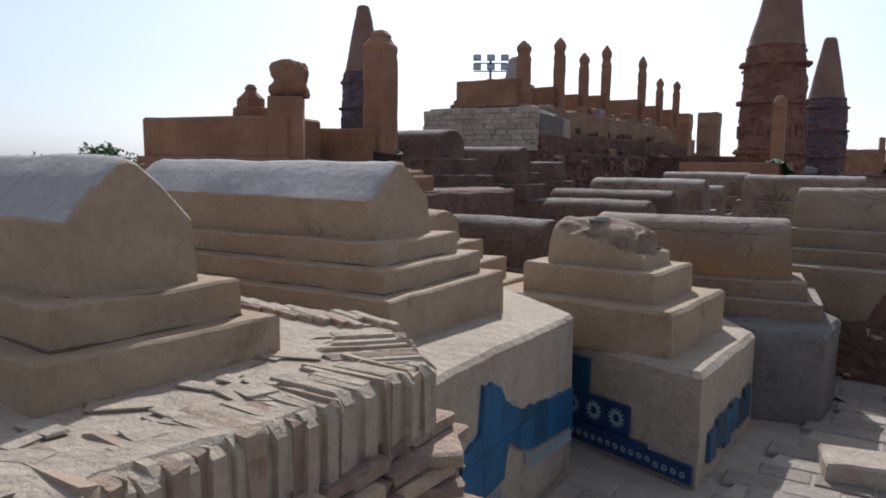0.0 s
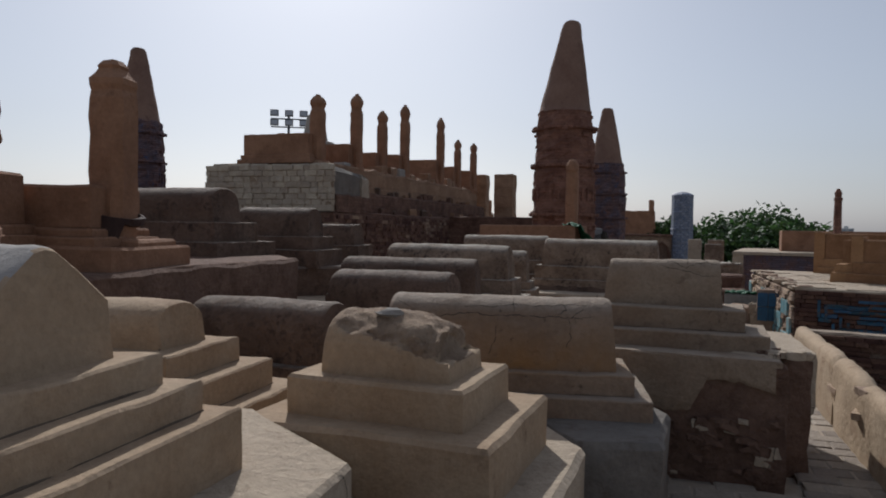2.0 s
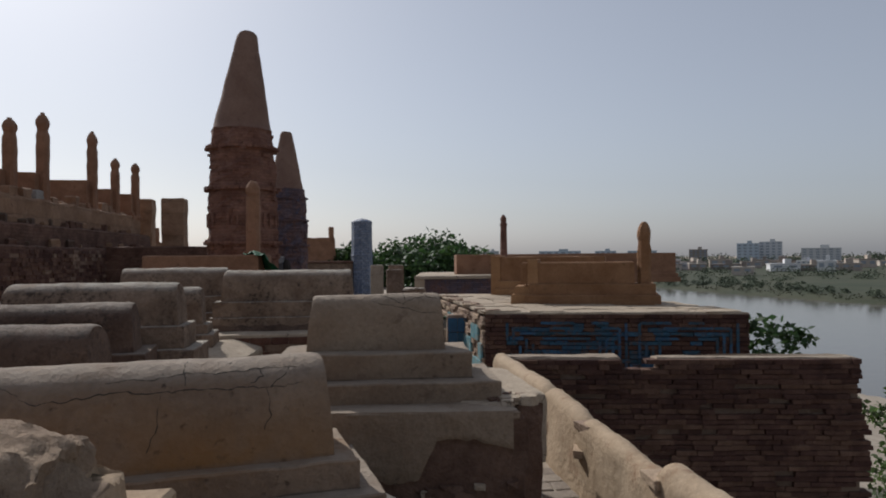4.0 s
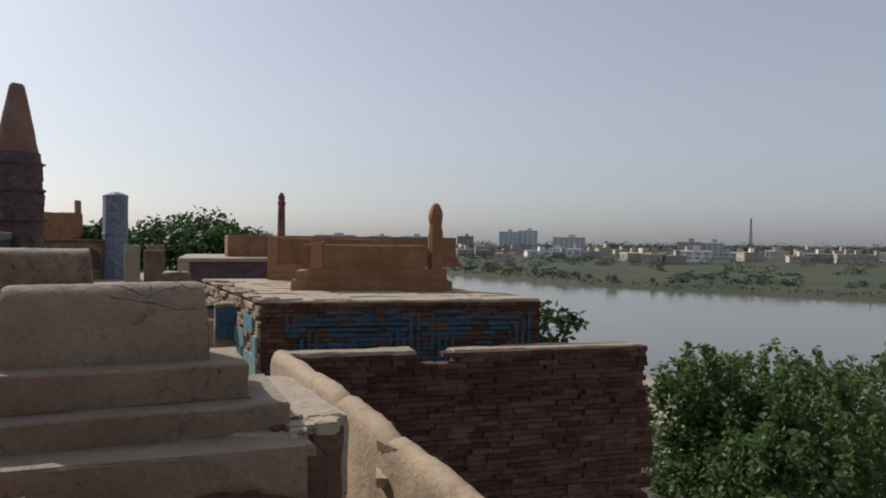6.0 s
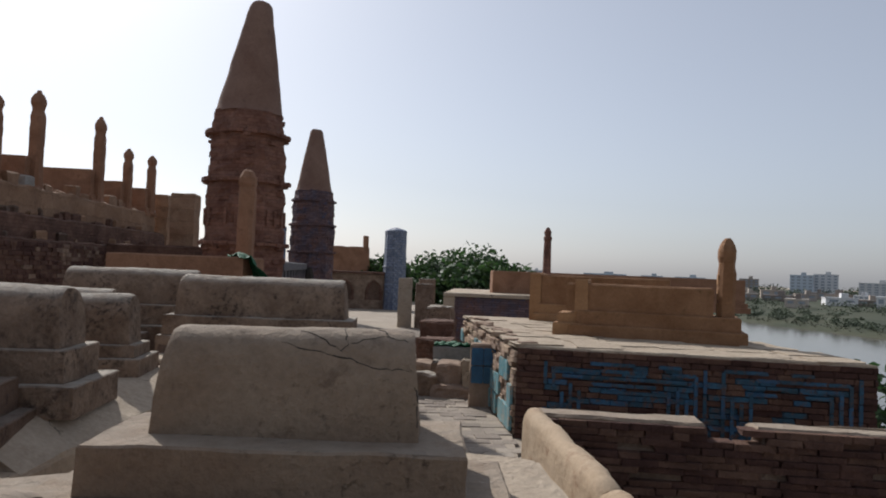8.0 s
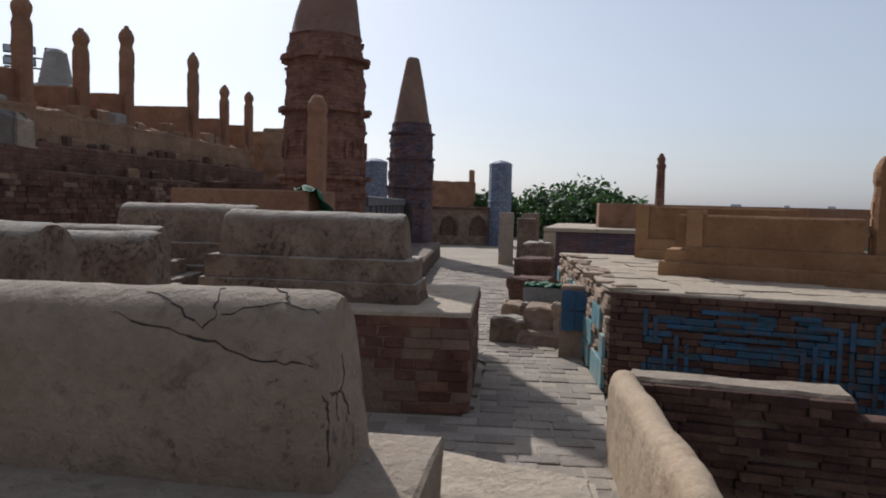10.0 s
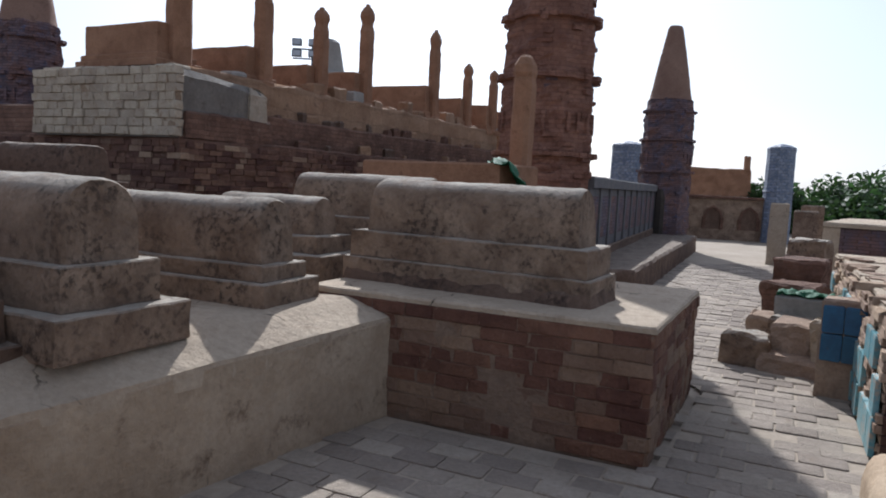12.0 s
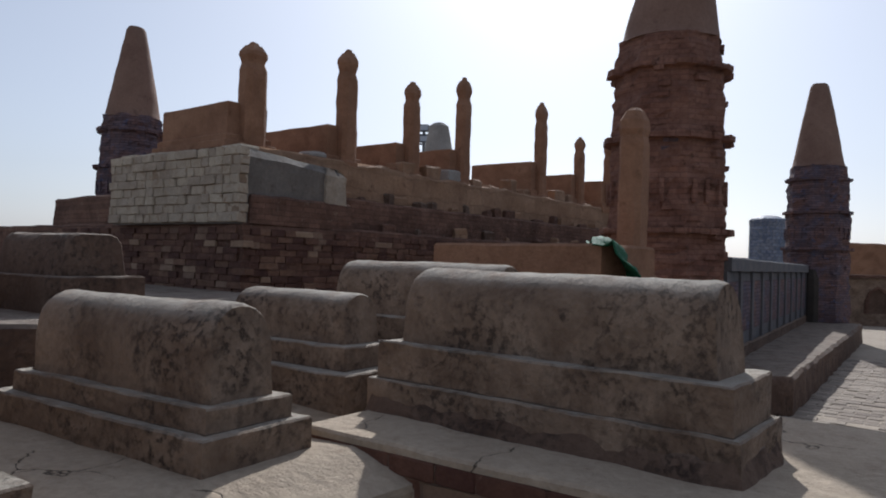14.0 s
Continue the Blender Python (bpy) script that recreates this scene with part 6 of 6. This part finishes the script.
def glazed_faces():
    up = Vector((0, 0, 1))
    # blue facing on the plaster terrace
    a, b = Vector((0.36, 2.31, 0)), Vector((0.885, 3.52, 0))
    d = (b - a).normalized()
    n = Vector((d.y, -d.x, 0))
    e = thing("tile_facing", 0.6, 2.9, 0, "glossy blue glazed tile facing, partly fallen", "tiles")
    ms = brick_set("blue_tile", BLUE_TILE, 4, 0.008, 0.012)
    ang = math.degrees(math.atan2(d.y, d.x))
    L = (b - a).length

    def between(t, rows):
        for (t0, z0), (t1, z1) in zip(rows, rows[1:]):
            if t <= t1:
                return z0 + (z1 - z0) * (t - t0) / (t1 - t0)
        return rows[-1][1]

    def upper(t):
        z = between(t, ((-0.1, 0.50), (0.07, 0.52), (0.125, 0.55), (0.14, 0.73), (0.25, 0.70), (0.31, 0.60), (0.45, 0.51), (1.05, 0.40)))
        return z + 0.022 * noise.noise((t * 23, 2.0, 0.0)) + 0.012 * noise.noise((t * 70, 5.0, 0.0))

    def lower(t):
        z = between(t, ((-0.1, 0.24), (0.31, 0.27), (0.325, 0.40), (0.37, 0.40), (0.44, 0.33), (0.56, 0.28), (1.05, 0.20)))
        return z + 0.012 * noise.noise((t * 31, 9.0, 0.0))

    # each tile keeps its straight joints and loses its rim where plaster or breakage covers it
    for i in range(7):
        for z0, z1 in ((0.15, 0.447), (0.45, 0.78)):
            bm = bmesh.new()
            front, rear = [], []
            k = 8
            for side in (0, 1):
                for m in range(k + 1):
                    t = (i + (m if side == 0 else k - m) / k * 0.985) / 7
                    z = max(z0, min(z1, lower(t))) if side == 0 else min(z1, max(z0, upper(t)))
                    front.append(a + d * (L * t) + n * 0.016 + up * z)
                    rear.append(a + d * (L * t) - n * 0.01 + up * z)
            if max(p.z for p in front) - z0 < 0.02:
                bm.free()
                continue
            vf, vr = [bm.verts.new(p) for p in front], [bm.verts.new(p) for p in rear]
            for m in range(k):
                q = 2 * k + 1 - m
                if front[q].z - front[m].z < 0.002 and front[q - 1].z - front[m + 1].z < 0.002:
                    continue
                bm.faces.new((vf[m], vf[m + 1], vf[q - 1], vf[q]))
                bm.faces.new((vf[q], vf[q - 1], vr[q - 1], vr[q]))
            part("blue_tile", bm, BLUE_TILE, e)
    for i in range(30):
        t = (i + 0.5) / 30
        if 0.3 < t < 0.5:
            continue
        c = a + d * (L * t) + n * 0.012
        part("white_strip", bar(c + up * (lower(t) - 0.085), c + up * (lower(t) - 0.02), 0.012, 0.008), WHITE_TILE, e)
    # flowered tiles on the plinth's front
    a, b = Vector((0.90, 3.94, 0)), Vector((1.495, 3.285, 0))
    d = (b - a).normalized()
    n = Vector((d.y, -d.x, 0))
    if n.y > 0:
        n = -n
    e = thing("tile_facing", 1.2, 3.6, 0, "navy and white flowered tile panel, partly fallen", "tiles")
    ang = math.degrees(math.atan2(d.y, d.x))
    nv = brick_set("navy_tile", NAVY_TILE, 3, 0.008, 0.012)
    L = (b - a).length
    for s0, s1, z0, z1 in ((0.0, 0.16, 0.13, 0.30), (0.165, 0.32, 0.13, 0.30), (0.325, 0.48, 0.13, 0.30), (0.0, 0.30, 0.0, 0.125), (0.305, 0.60, 0.0, 0.125), (0.605, 0.87, 0.0, 0.10)):
        c = a + d * ((s0 + s1) / 2) + n * 0.016
        lay("navy_tile", random.choice(nv), e, (c.x, c.y, (z0 + z1) / 2), (s1 - s0 - 0.003, 0.02, z1 - z0 - 0.003), ang)
    c = a + d * 0.09 + n * 0.016
    lay("blue_tile", ms[0], e, (c.x, c.y, 0.40), (0.2, 0.02, 0.2), ang)
    for s, z, r in ((0.08, 0.215, 0.054), (0.24, 0.215, 0.056), (0.40, 0.215, 0.056)):
        bm = bmesh.new()
        flower(bm, a + d * s + n * 0.028 + up * z, d, up, r)
        part("rosette", bm, WHITE_TILE, e, "white glazed rosette")
    for i in range(16):
        bm = bmesh.new()
        flower(bm, a + d * (0.03 + i * 0.053) + n * 0.028 + up * (0.055 - 0.012 * (i > 11)), d, up, 0.018)
        part("rosette", bm, WHITE_TILE, e, "small white glazed rosette")
    a, b = Vector((1.505, 3.30, 0)), Vector((2.09, 4.28, 0))
    d = (b - a).normalized()
    n = Vector((d.y, -d.x, 0))
    e = thing("tile_facing", 1.8, 3.8, 0, "band of faded blue tiles low on a plinth", "tiles")
    faded = brick_set("glazed_tile", BLUE_WORN, 3, 0.03, 0.03)
    for i in range(6):
        c = a + d * (0.2 + i * 0.15) + n * 0.014
        lay("glazed_tile", random.choice(faded), e, (c.x, c.y, 0.15 + 0.03 * (i % 2)), (0.14, 0.02, random.uniform(0.12, 0.2)), math.degrees(math.atan2(d.y, d.x)))
    e = part("paving_stone", block(rect(2.62, 3.28, -15, 0.46, 0.3), -0.02, 0.10, 0.08, 0.012, 0.015), TERRACE, None)
    tagged(e, "loose pale stone slab on the pavement", "stone")


glazed_faces()


# ---- broken brick face of the tan platform ----
def platform_breaks():
    e = thing("exposed_masonry", 3.6, 5.1, 0, "exposed brick and stone where plaster has fallen", "masonry")
    ms = brick_set("stone", RUBBLE_RED, 6, 0.24)
    st = brick_set("stone", TERRACE, 4, 0.22)
    a, b = Vector((2.95, 5.56, 0)), Vector((3.76, 4.985, 0))
    d = (b - a).normalized()
    n = Vector((d.y, -d.x, 0))
    # rubble stones bedded in the core, a few of them pale
    for k in range(70):
        s, z = random.uniform(0.15, 0.97), random.uniform(0.02, 0.60)
        if z > 0.42:
            continue
        c = a + d * s + n * random.uniform(-0.03, -0.012)
        w = random.uniform(0.05, 0.13)
        lay("stone", random.choice(st) if k % 7 == 0 else random.choice(ms), e, (c.x, c.y, z), (w, 0.09, w * random.uniform(0.4, 0.7)), math.degrees(math.atan2(d.y, d.x)) + random.uniform(-9, 9), radians(random.uniform(-14, 14)))
    for i in range(16):
        c = Vector((3.88, 5.2, 0)) + Vector((random.uniform(-0.12, 0.10), random.uniform(-0.08, 0.10), 0))
        lay("stone", random.choice(ms + st * 2), e, (c.x, c.y, 0.83 + random.uniform(0, 0.02)), (random.uniform(0.05, 0.13), random.uniform(0.04, 0.09), random.uniform(0.03, 0.06)), random.uniform(0, 180))


platform_breaks()


# ---- floodlight mast, far cone and buildings on the hill ----
def floodlights():
    # the mast stands behind the brick platform
    x, y = -0.33, 36.5
    e = thing("floodlight_mast", x, y, -0.03, "steel floodlight mast with six lamps", "floodlight")
    part("pole", turned(x, y, [(0.08, -0.4), (0.06, 7.3)], 10), STEEL, e)
    part("crossbar", bar((x - 0.85, y, 6.9), (x + 0.85, y, 6.9), 0.06, 0.06), STEEL, e)
    part("crossbar", bar((x - 0.85, y, 6.5), (x + 0.85, y, 6.5), 0.06, 0.06), STEEL, e)
    for i in (-0.68, 0.02, 0.72):
        for z in (6.72, 7.18):
            lamp = part("lamp", block(rect(x + i + 0.2, y - 0.12, 0, 0.4, 0.2), z - 0.15, z + 0.15, 0.2, 0, 0.03), STEEL, e)
            part("lens", block(rect(x + i + 0.16, y - 0.135, 0, 0.32, 0.012), z - 0.11, z + 0.11, 0.2, 0, 0.004), GLASS, lamp)


floodlights()

e = thing("ruined_cone", 0.93, 32.4, 0, "grey plaster cone of a distant minaret", "minaret", "minarets")
part("cone", turned(0.93, 32.4, fine_rows([(1.0, 0.0), (0.85, 5.3), (0.55, 5.4), (0.36, 6.45), (0.2, 6.58)], 0.3), 20, 0.1, 0.02), GREY_SMOOTH, e)


def far_ruins():
    for x, y, L, W, z1, lab in ((19.3, 36.6, 3.6, 3, 2.75, "distant ochre ruin with pale parapet"), (9.2, 33.0, 3.2, 2, 2.4, "distant tan ruin wall")):
        e = thing("ruin", x, y, -0.03, lab, "ruin")
        part("wall", block(rect(x, y, -14, L, W), -0.05, z1, 0.3, 0.05, 0.05), ORANGE if z1 > 2.5 else TAN_RUIN, e)
        part("stub", block(rect(x - 0.1, y - 0.02, -14, 0.25, 0.25), z1 - 0.05, z1 + 0.6, 0.2, 0.03, 0.03), ORANGE, e)
    for x, y, L, z0, z1, lab in ((6.72, 21.4, 0.58, -0.03, 3.31, "square tan masonry pier"), (6.95, 25.6, 0.5, -0.03, 3.6, "broken tan masonry pier")):
        e = part("pier", block(rect(x, y, -30, L, 0.5), z0, z1, 0.2, 0.04, 0.03), TAN_RUIN, None)
        tagged(e, lab, "pier", "broken piers")
    e = part("brick_wall", block([(4.8, 21.4), (7.3, 20.2), (7.6, 20.8), (5.1, 22.0)], -0.05, 2.0, 0.3, 0.03, 0.03), RED_BRICK, None)
    tagged(e, "low dark brick wall beside the platform", "wall")
    e = part("pier", block(rect(-4.3, 20.0, -30, 1.6, 0.8), 1.9, 2.05, 0.2, 0.03, 0.03), RED_BRICK, None)
    tagged(e, "low dark brick footing beside a minaret", "footing")


far_ruins()


# ---- plants ----
def leaves(bm, c, rad, n, size, squash=0.8):
    for _ in range(n):
        while True:
            p = Vector((random.uniform(-1, 1), random.uniform(-1, 1), random.uniform(-1, 1)))
            if 0.25 < p.length < 1:
                break
        p = Vector((p.x * rad, p.y * rad, p.z * rad * squash)) + c
        d = Vector((random.gauss(0, 1), random.gauss(0, 1), random.gauss(0, 0.7) - 0.2)).normalized()
        s = d.cross(Vector((random.gauss(0, 1), random.gauss(0, 1), random.gauss(0, 1)))).normalized()
        k = size * random.uniform(0.6, 1.3)
        v = [bm.verts.new(p), bm.verts.new(p + d * k * 0.5 + s * k * 0.28), bm.verts.new(p + d * k), bm.verts.new(p + d * k * 0.5 - s * k * 0.28)]
        bm.faces.new(v)


def limb(bm, a, b, r0, r1, sides=7):
    a, b = Vector(a), Vector(b)
    d = (b - a).normalized()
    s = d.cross(Vector((0.3, 0.9, 0.1))).normalized()
    t = d.cross(s)
    rows = []
    for k in range(4):
        f = k / 3
        c = a.lerp(b, f) + noise.noise_vector(a + d * f * 3) * 0.1 * (b - a).length * f * (1 - f)
        r = r0 + (r1 - r0) * f
        rows.append([bm.verts.new(c + (s * math.cos(q) + t * math.sin(q)) * r) for q in [math.tau * i / sides for i in range(sides)]])
    for x0, x1 in zip(rows, rows[1:]):
        for i in range(sides):
            bm.faces.new((x0[i], x0[(i + 1) % sides], x1[(i + 1) % sides], x1[i]))


def tree(x, y, z0, z1, rad, clumps, n, size, label, name="tree", squash=0.75):
    e = thing(name, x, y, z0, label, "tree" if name == "tree" else "bush", "trees by the river")
    wood, crown = bmesh.new(), bmesh.new()
    h = z1 - z0
    limb(wood, (x, y, z0), (x + 0.1, y, z0 + h * 0.45), rad * 0.06, rad * 0.045)
    for i in range(clumps):
        a = math.tau * i / clumps + random.uniform(-0.3, 0.3)
        f = random.uniform(0.15, 0.95) ** 0.6
        cr = rad * random.uniform(0.26, 0.42)
        c = Vector((x + math.cos(a) * (rad - cr) * f, y + math.sin(a) * (rad - cr) * f, z0 + h * random.uniform(0.45, 1.0 - 0.25 * f) - cr * 0.4))
        limb(wood, (x + 0.05, y, z0 + h * random.uniform(0.25, 0.45)), c, rad * 0.035, rad * 0.008, 5)
        leaves(crown, c, cr, n // clumps, size, squash)
    if name == "bush":
        # upright shoots that break the outline
        for i in range(34):
            a, f = random.uniform(0, math.tau), random.uniform(0.1, 0.9)
            foot = Vector((x + math.cos(a) * rad * f, y + math.sin(a) * rad * f, z0 + h * (0.93 - 0.22 * f)))
            tip = foot + Vector((random.uniform(-0.15, 0.15), random.uniform(-0.15, 0.15), random.uniform(0.22, 0.5)))
            limb(wood, foot, tip, 0.008, 0.003, 4)
            for m in range(7):
                leaves(crown, foot.lerp(tip, m / 6), 0.07, 7, size, 0.8)
    part("trunk", wood, BARK, e)
    part("crown", crown, LEAF_BRIGHT if name == "bush" else LEAF, e)


random.seed(23)
tree(25.2, 36.6, -4.2, 3.75, 5.2, 46, 23000, 0.34, "broad dark green leafy tree behind the turret")
tree(20.3, 37.4, -3.5, 3.3, 2.5, 16, 6500, 0.32, "small green tree behind the arcaded wall")
tree(28.8, 35.6, -4.5, 2.7, 2.4, 16, 6000, 0.34, "dark green tree on the slope")
tree(14.3, 9.4, -3.2, 1.40, 0.95, 13, 1300, 0.17, "thin leafy tree beside the tiled platform")
for bx, by, top, rr, nn in ((12.6, 5.9, 0.05, 1.1, 3800), (14.2, 5.2, 0.0, 1.4, 3600), (12.9, 4.3, 0.05, 1.3, 3800), (15.0, 3.4, 0.0, 1.5, 3400), (11.2, 4.6, -0.7, 1.0, 2800)):
    tree(bx, by, -3.6, top, rr, 26, int(nn * 1.7), 0.105, "bright green leafy shrub on the river slope", "bush", 1.35)
tree(-36, 62, -0.3, 3.6, 3.5, 10, 1200, 0.5, "distant dark round tree")


def far_growth():
    e = thing("riverside_trees", 190, 60, -8, "distant low trees and scrub along the far bank", "trees", "", "stuff")
    bm = bmesh.new()
    for i in range(640):
        # low scrub near the water, taller trees scattered among the houses
        az = radians(random.uniform(38, 96))
        base = 165 + max(0.0, (67 - math.degrees(az))) * 4.2
        low = i % 5 < 3
        r = base + (8 + random.random() ** 1.5 * 60 if low else 60 + random.random() * 330)
        if noise.noise(Vector((math.degrees(az) * 0.22, r * 0.012, 0))) < -0.22:
            continue
        s = random.uniform(0.4, 1.0) if low else random.uniform(1.2, 2.6)
        leaves(bm, Vector((2 + r * math.sin(az), 3 + r * math.cos(az), -7.6 + s * 0.6)), s * 1.5, 90, 0.5 if low else 0.8, 0.62)
    for i in range(420):
        az, r = radians(random.uniform(36, 98)), random.uniform(520, 980)
        s = random.uniform(2.6, 4.6) * r / 700
        leaves(bm, Vector((2 + r * math.sin(az), 3 + r * math.cos(az), -6.8 + s * 0.7)), s * 1.7, 60, 1.9, 0.6)
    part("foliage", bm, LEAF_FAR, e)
    e2 = thing("bank_reeds", 160, 40, -8.6, "dry reeds along the far water edge", "reeds", "", "stuff")
    bm = bmesh.new()
    edge = [(156, -100), (155, 15), (158, 70), (178, 122), (215, 190), (300, 330)]
    for (x0, y0), (x1, y1) in zip(edge, edge[1:]):
        k = int(math.hypot(x1 - x0, y1 - y0) / 0.55)
        for i in range(k):
            t = (i + random.random()) / k
            c = Vector((x0 + (x1 - x0) * t + random.uniform(0.5, 9), y0 + (y1 - y0) * t, -8.5 + random.uniform(0.2, 0.7)))
            leaves(bm, c, 0.8, 7, 0.5, 0.6)
    part("reeds", bm, GRASSY, e2)
    e3 = thing("far_woods", -60, 90, 0, "distant low woods at the horizon", "trees", "", "stuff")
    bm = bmesh.new()
    for i in range(160):
        az = radians(random.uniform(-75, -8))
        r = random.uniform(170, 330)
        s = random.uniform(1.4, 3.0)
        leaves(bm, Vector((r * math.sin(az), r * math.cos(az), s * 0.6)), s * 1.6, 60, 0.9, 0.6)
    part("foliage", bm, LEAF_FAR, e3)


far_growth()


# ---- the town across the river ----
def far_building(az, r, w, d, z1, material, label, floors, cols, name="apartment_building", turn=0.0):
    a = radians(az)
    c = Vector((2 + r * math.sin(a), 3 + r * math.cos(a), 0))
    e = thing(name, c.x, c.y, -7, label, "building", "town across the river")
    ang = -az + turn
    u, n = uv(ang)
    q = c + u * w / 2
    z0 = -7.2
    part("wall", block(rect(q.x, q.y, ang, w, d), z0, z1, 50, 0, 0.1, levels=1), material, e)
    part("roof", block(rect(q.x, q.y, ang, w, d, 0.25), z1, z1 + 0.5, 50, 0, 0.1, levels=1), material, e)
    part("roof_tank", block(rect(q.x - u.x * w * 0.3, q.y - u.y * w * 0.3, ang, w * 0.22, d * 0.5), z1 + 0.5, z1 + 2.6, 50, 0, 0.1, levels=1), material, e)
    bm = bmesh.new()
    bmesh.ops.create_cube(bm, size=1.0)
    me = bpy.data.meshes.new("window")
    bm.to_mesh(me)
    bm.free()
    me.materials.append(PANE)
    fh = (z1 - z0 - 1) / floors
    for f in range(floors):
        for k in range(cols):
            p = q - u * (w * (k + 0.5) / cols) - n * 0.05
            lay("window", me, e, (p.x, p.y, z0 + 1 + fh * (f + 0.55)), (w / cols * 0.55, 0.3, fh * 0.5), ang)
    return e


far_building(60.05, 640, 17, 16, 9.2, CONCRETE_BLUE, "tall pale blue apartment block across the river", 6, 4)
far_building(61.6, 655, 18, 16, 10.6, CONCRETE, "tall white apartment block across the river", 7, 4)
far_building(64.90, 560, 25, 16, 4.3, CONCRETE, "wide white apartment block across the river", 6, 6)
far_building(74.05, 420, 13, 12, 1.4, HOUSE, "cream apartment block across the river", 4, 4)
far_building(75.75, 425, 12, 12, 1.2, CONCRETE, "pale grey apartment block across the river", 4, 4)
far_building(74.35, 330, 15, 9, -2.6, CONCRETE, "low white building on the far bank", 2, 4, "house")
far_building(56.55, 600, 14, 12, 4.4, HOUSE, "tan apartment block across the river", 5, 4)
far_building(52.4, 620, 24, 12, 4.0, CONCRETE_BLUE, "grey flat-roofed block across the river", 4, 6)
far_building(49.6, 700, 20, 12, 4.5, CONCRETE_BLUE, "grey block on the far bank", 4, 4)
far_building(46.0, 760, 44, 14, 5.2, CONCRETE_BLUE, "long grey building on a far rise", 3, 6)
far_building(40.5, 760, 16, 14, 6.0, CONCRETE, "pale block behind the trees", 4, 3)
for i in range(64):
    az = 43 + 54 * (i + random.random()) / 64
    r = random.uniform(300, 520)
    w = random.uniform(7, 15)
    far_building(az, r, w, random.uniform(6, 10), -7 + random.uniform(2.4, 4.6), random.choice([HOUSE, HOUSE, HOUSE, CONCRETE]), "small flat-roofed house across the river", 1, random.choice([2, 3]), "house", random.uniform(-25, 25))
e = thing("radio_mast", 2 + 520 * math.sin(radians(78.4)), 3 + 520 * math.cos(radians(78.4)), -7, "thin lattice radio mast across the river", "mast")
legs = [Vector((e.location.x + 1.3 * math.cos(math.tau * k / 4), e.location.y + 1.3 * math.sin(math.tau * k / 4), -7)) for k in range(4)]
heads = [Vector((e.location.x + 0.3 * math.cos(math.tau * k / 4), e.location.y + 0.3 * math.sin(math.tau * k / 4), 18.5)) for k in range(4)]
for k in range(4):
    part("leg", bar(legs[k], heads[k], 0.22, 0.22), STEEL, e)
    for m in range(12):
        part("brace", bar(legs[k].lerp(heads[k], m / 12), legs[(k + 1) % 4].lerp(heads[(k + 1) % 4], (m + 1) / 12), 0.12, 0.12), STEEL, e)


# ---- pavement, laid last ----
def inside(poly, x, y):
    hit = False
    for i in range(len(poly)):
        (x0, y0), (x1, y1) = poly[i], poly[i - 1]
        if (y0 > y) != (y1 > y) and x < (x1 - x0) * (y - y0) / (y1 - y0) + x0:
            hit = not hit
    return hit


def pavement():
    e = thing("pavement", 4.5, 7, -0.03, "worn pale brick paving with open joints", "pavement", "", "structure")
    area = [(0.3, 1.6), (1.0, 0.0), (2.2, 0.6), (3.2, 2.6), (6.3, 8.2), (7.2, 9.5), (9.2, 13.6), (11.2, 17), (12.6, 20), (15.5, 29.5), (11.5, 30.4), (11.5, 24), (7.3, 15), (6.6, 13), (6.7, 10.8), (5.75, 9.2), (4.27, 9.98), (2.88, 8.1), (2.3, 7.1), (4.0, 6.8), (4.25, 6.3), (4.02, 5.2), (3.85, 4.85), (2.8, 5.5), (2.9, 4.7), (1.5, 3.1), (0.9, 3.4), (0.35, 2.3)]
    bed = bmesh.new()
    bed.faces.new([bed.verts.new((x, y, -0.004)) for x, y in area])
    part("bed", bed, EARTH, e)
    ms = brick_set("paver", PAVER, 6, 0.03)
    u, n = uv(-28)
    verts, faces = [], []
    count = 0
    bl, bw = 0.27, 0.175
    for r in range(-30, 190):
        for k in range(-70, 90):
            p = u * (k * bl + (0.5 * bl if r % 2 else 0)) + n * (r * bw)
            p = p + Vector((random.uniform(-0.006, 0.006), random.uniform(-0.006, 0.006), 0))
            if not inside(area, p.x, p.y):
                continue
            if p.y > 21:
                continue
            size = (bl - random.uniform(0.004, 0.016), bw - random.uniform(0.004, 0.014), 0.05)
            z = -0.02 + random.uniform(-0.006, 0.006) - (0.012 if random.random() < 0.06 else 0)
            near = 7.0 < p.y < 10.6 and p.x > 3.2
            if near and count < 300:
                count += 1
                lay("paver", random.choice(ms), e, (p.x, p.y, z), size, -28 + random.uniform(-1, 1))
            else:
                add_box(verts, faces, (p.x, p.y, z), size, -28 + random.uniform(-1, 1), 0.004)
    joined("pavers", verts, faces, PAVER_STUFF, e, "worn pale brick pavers")


pavement()
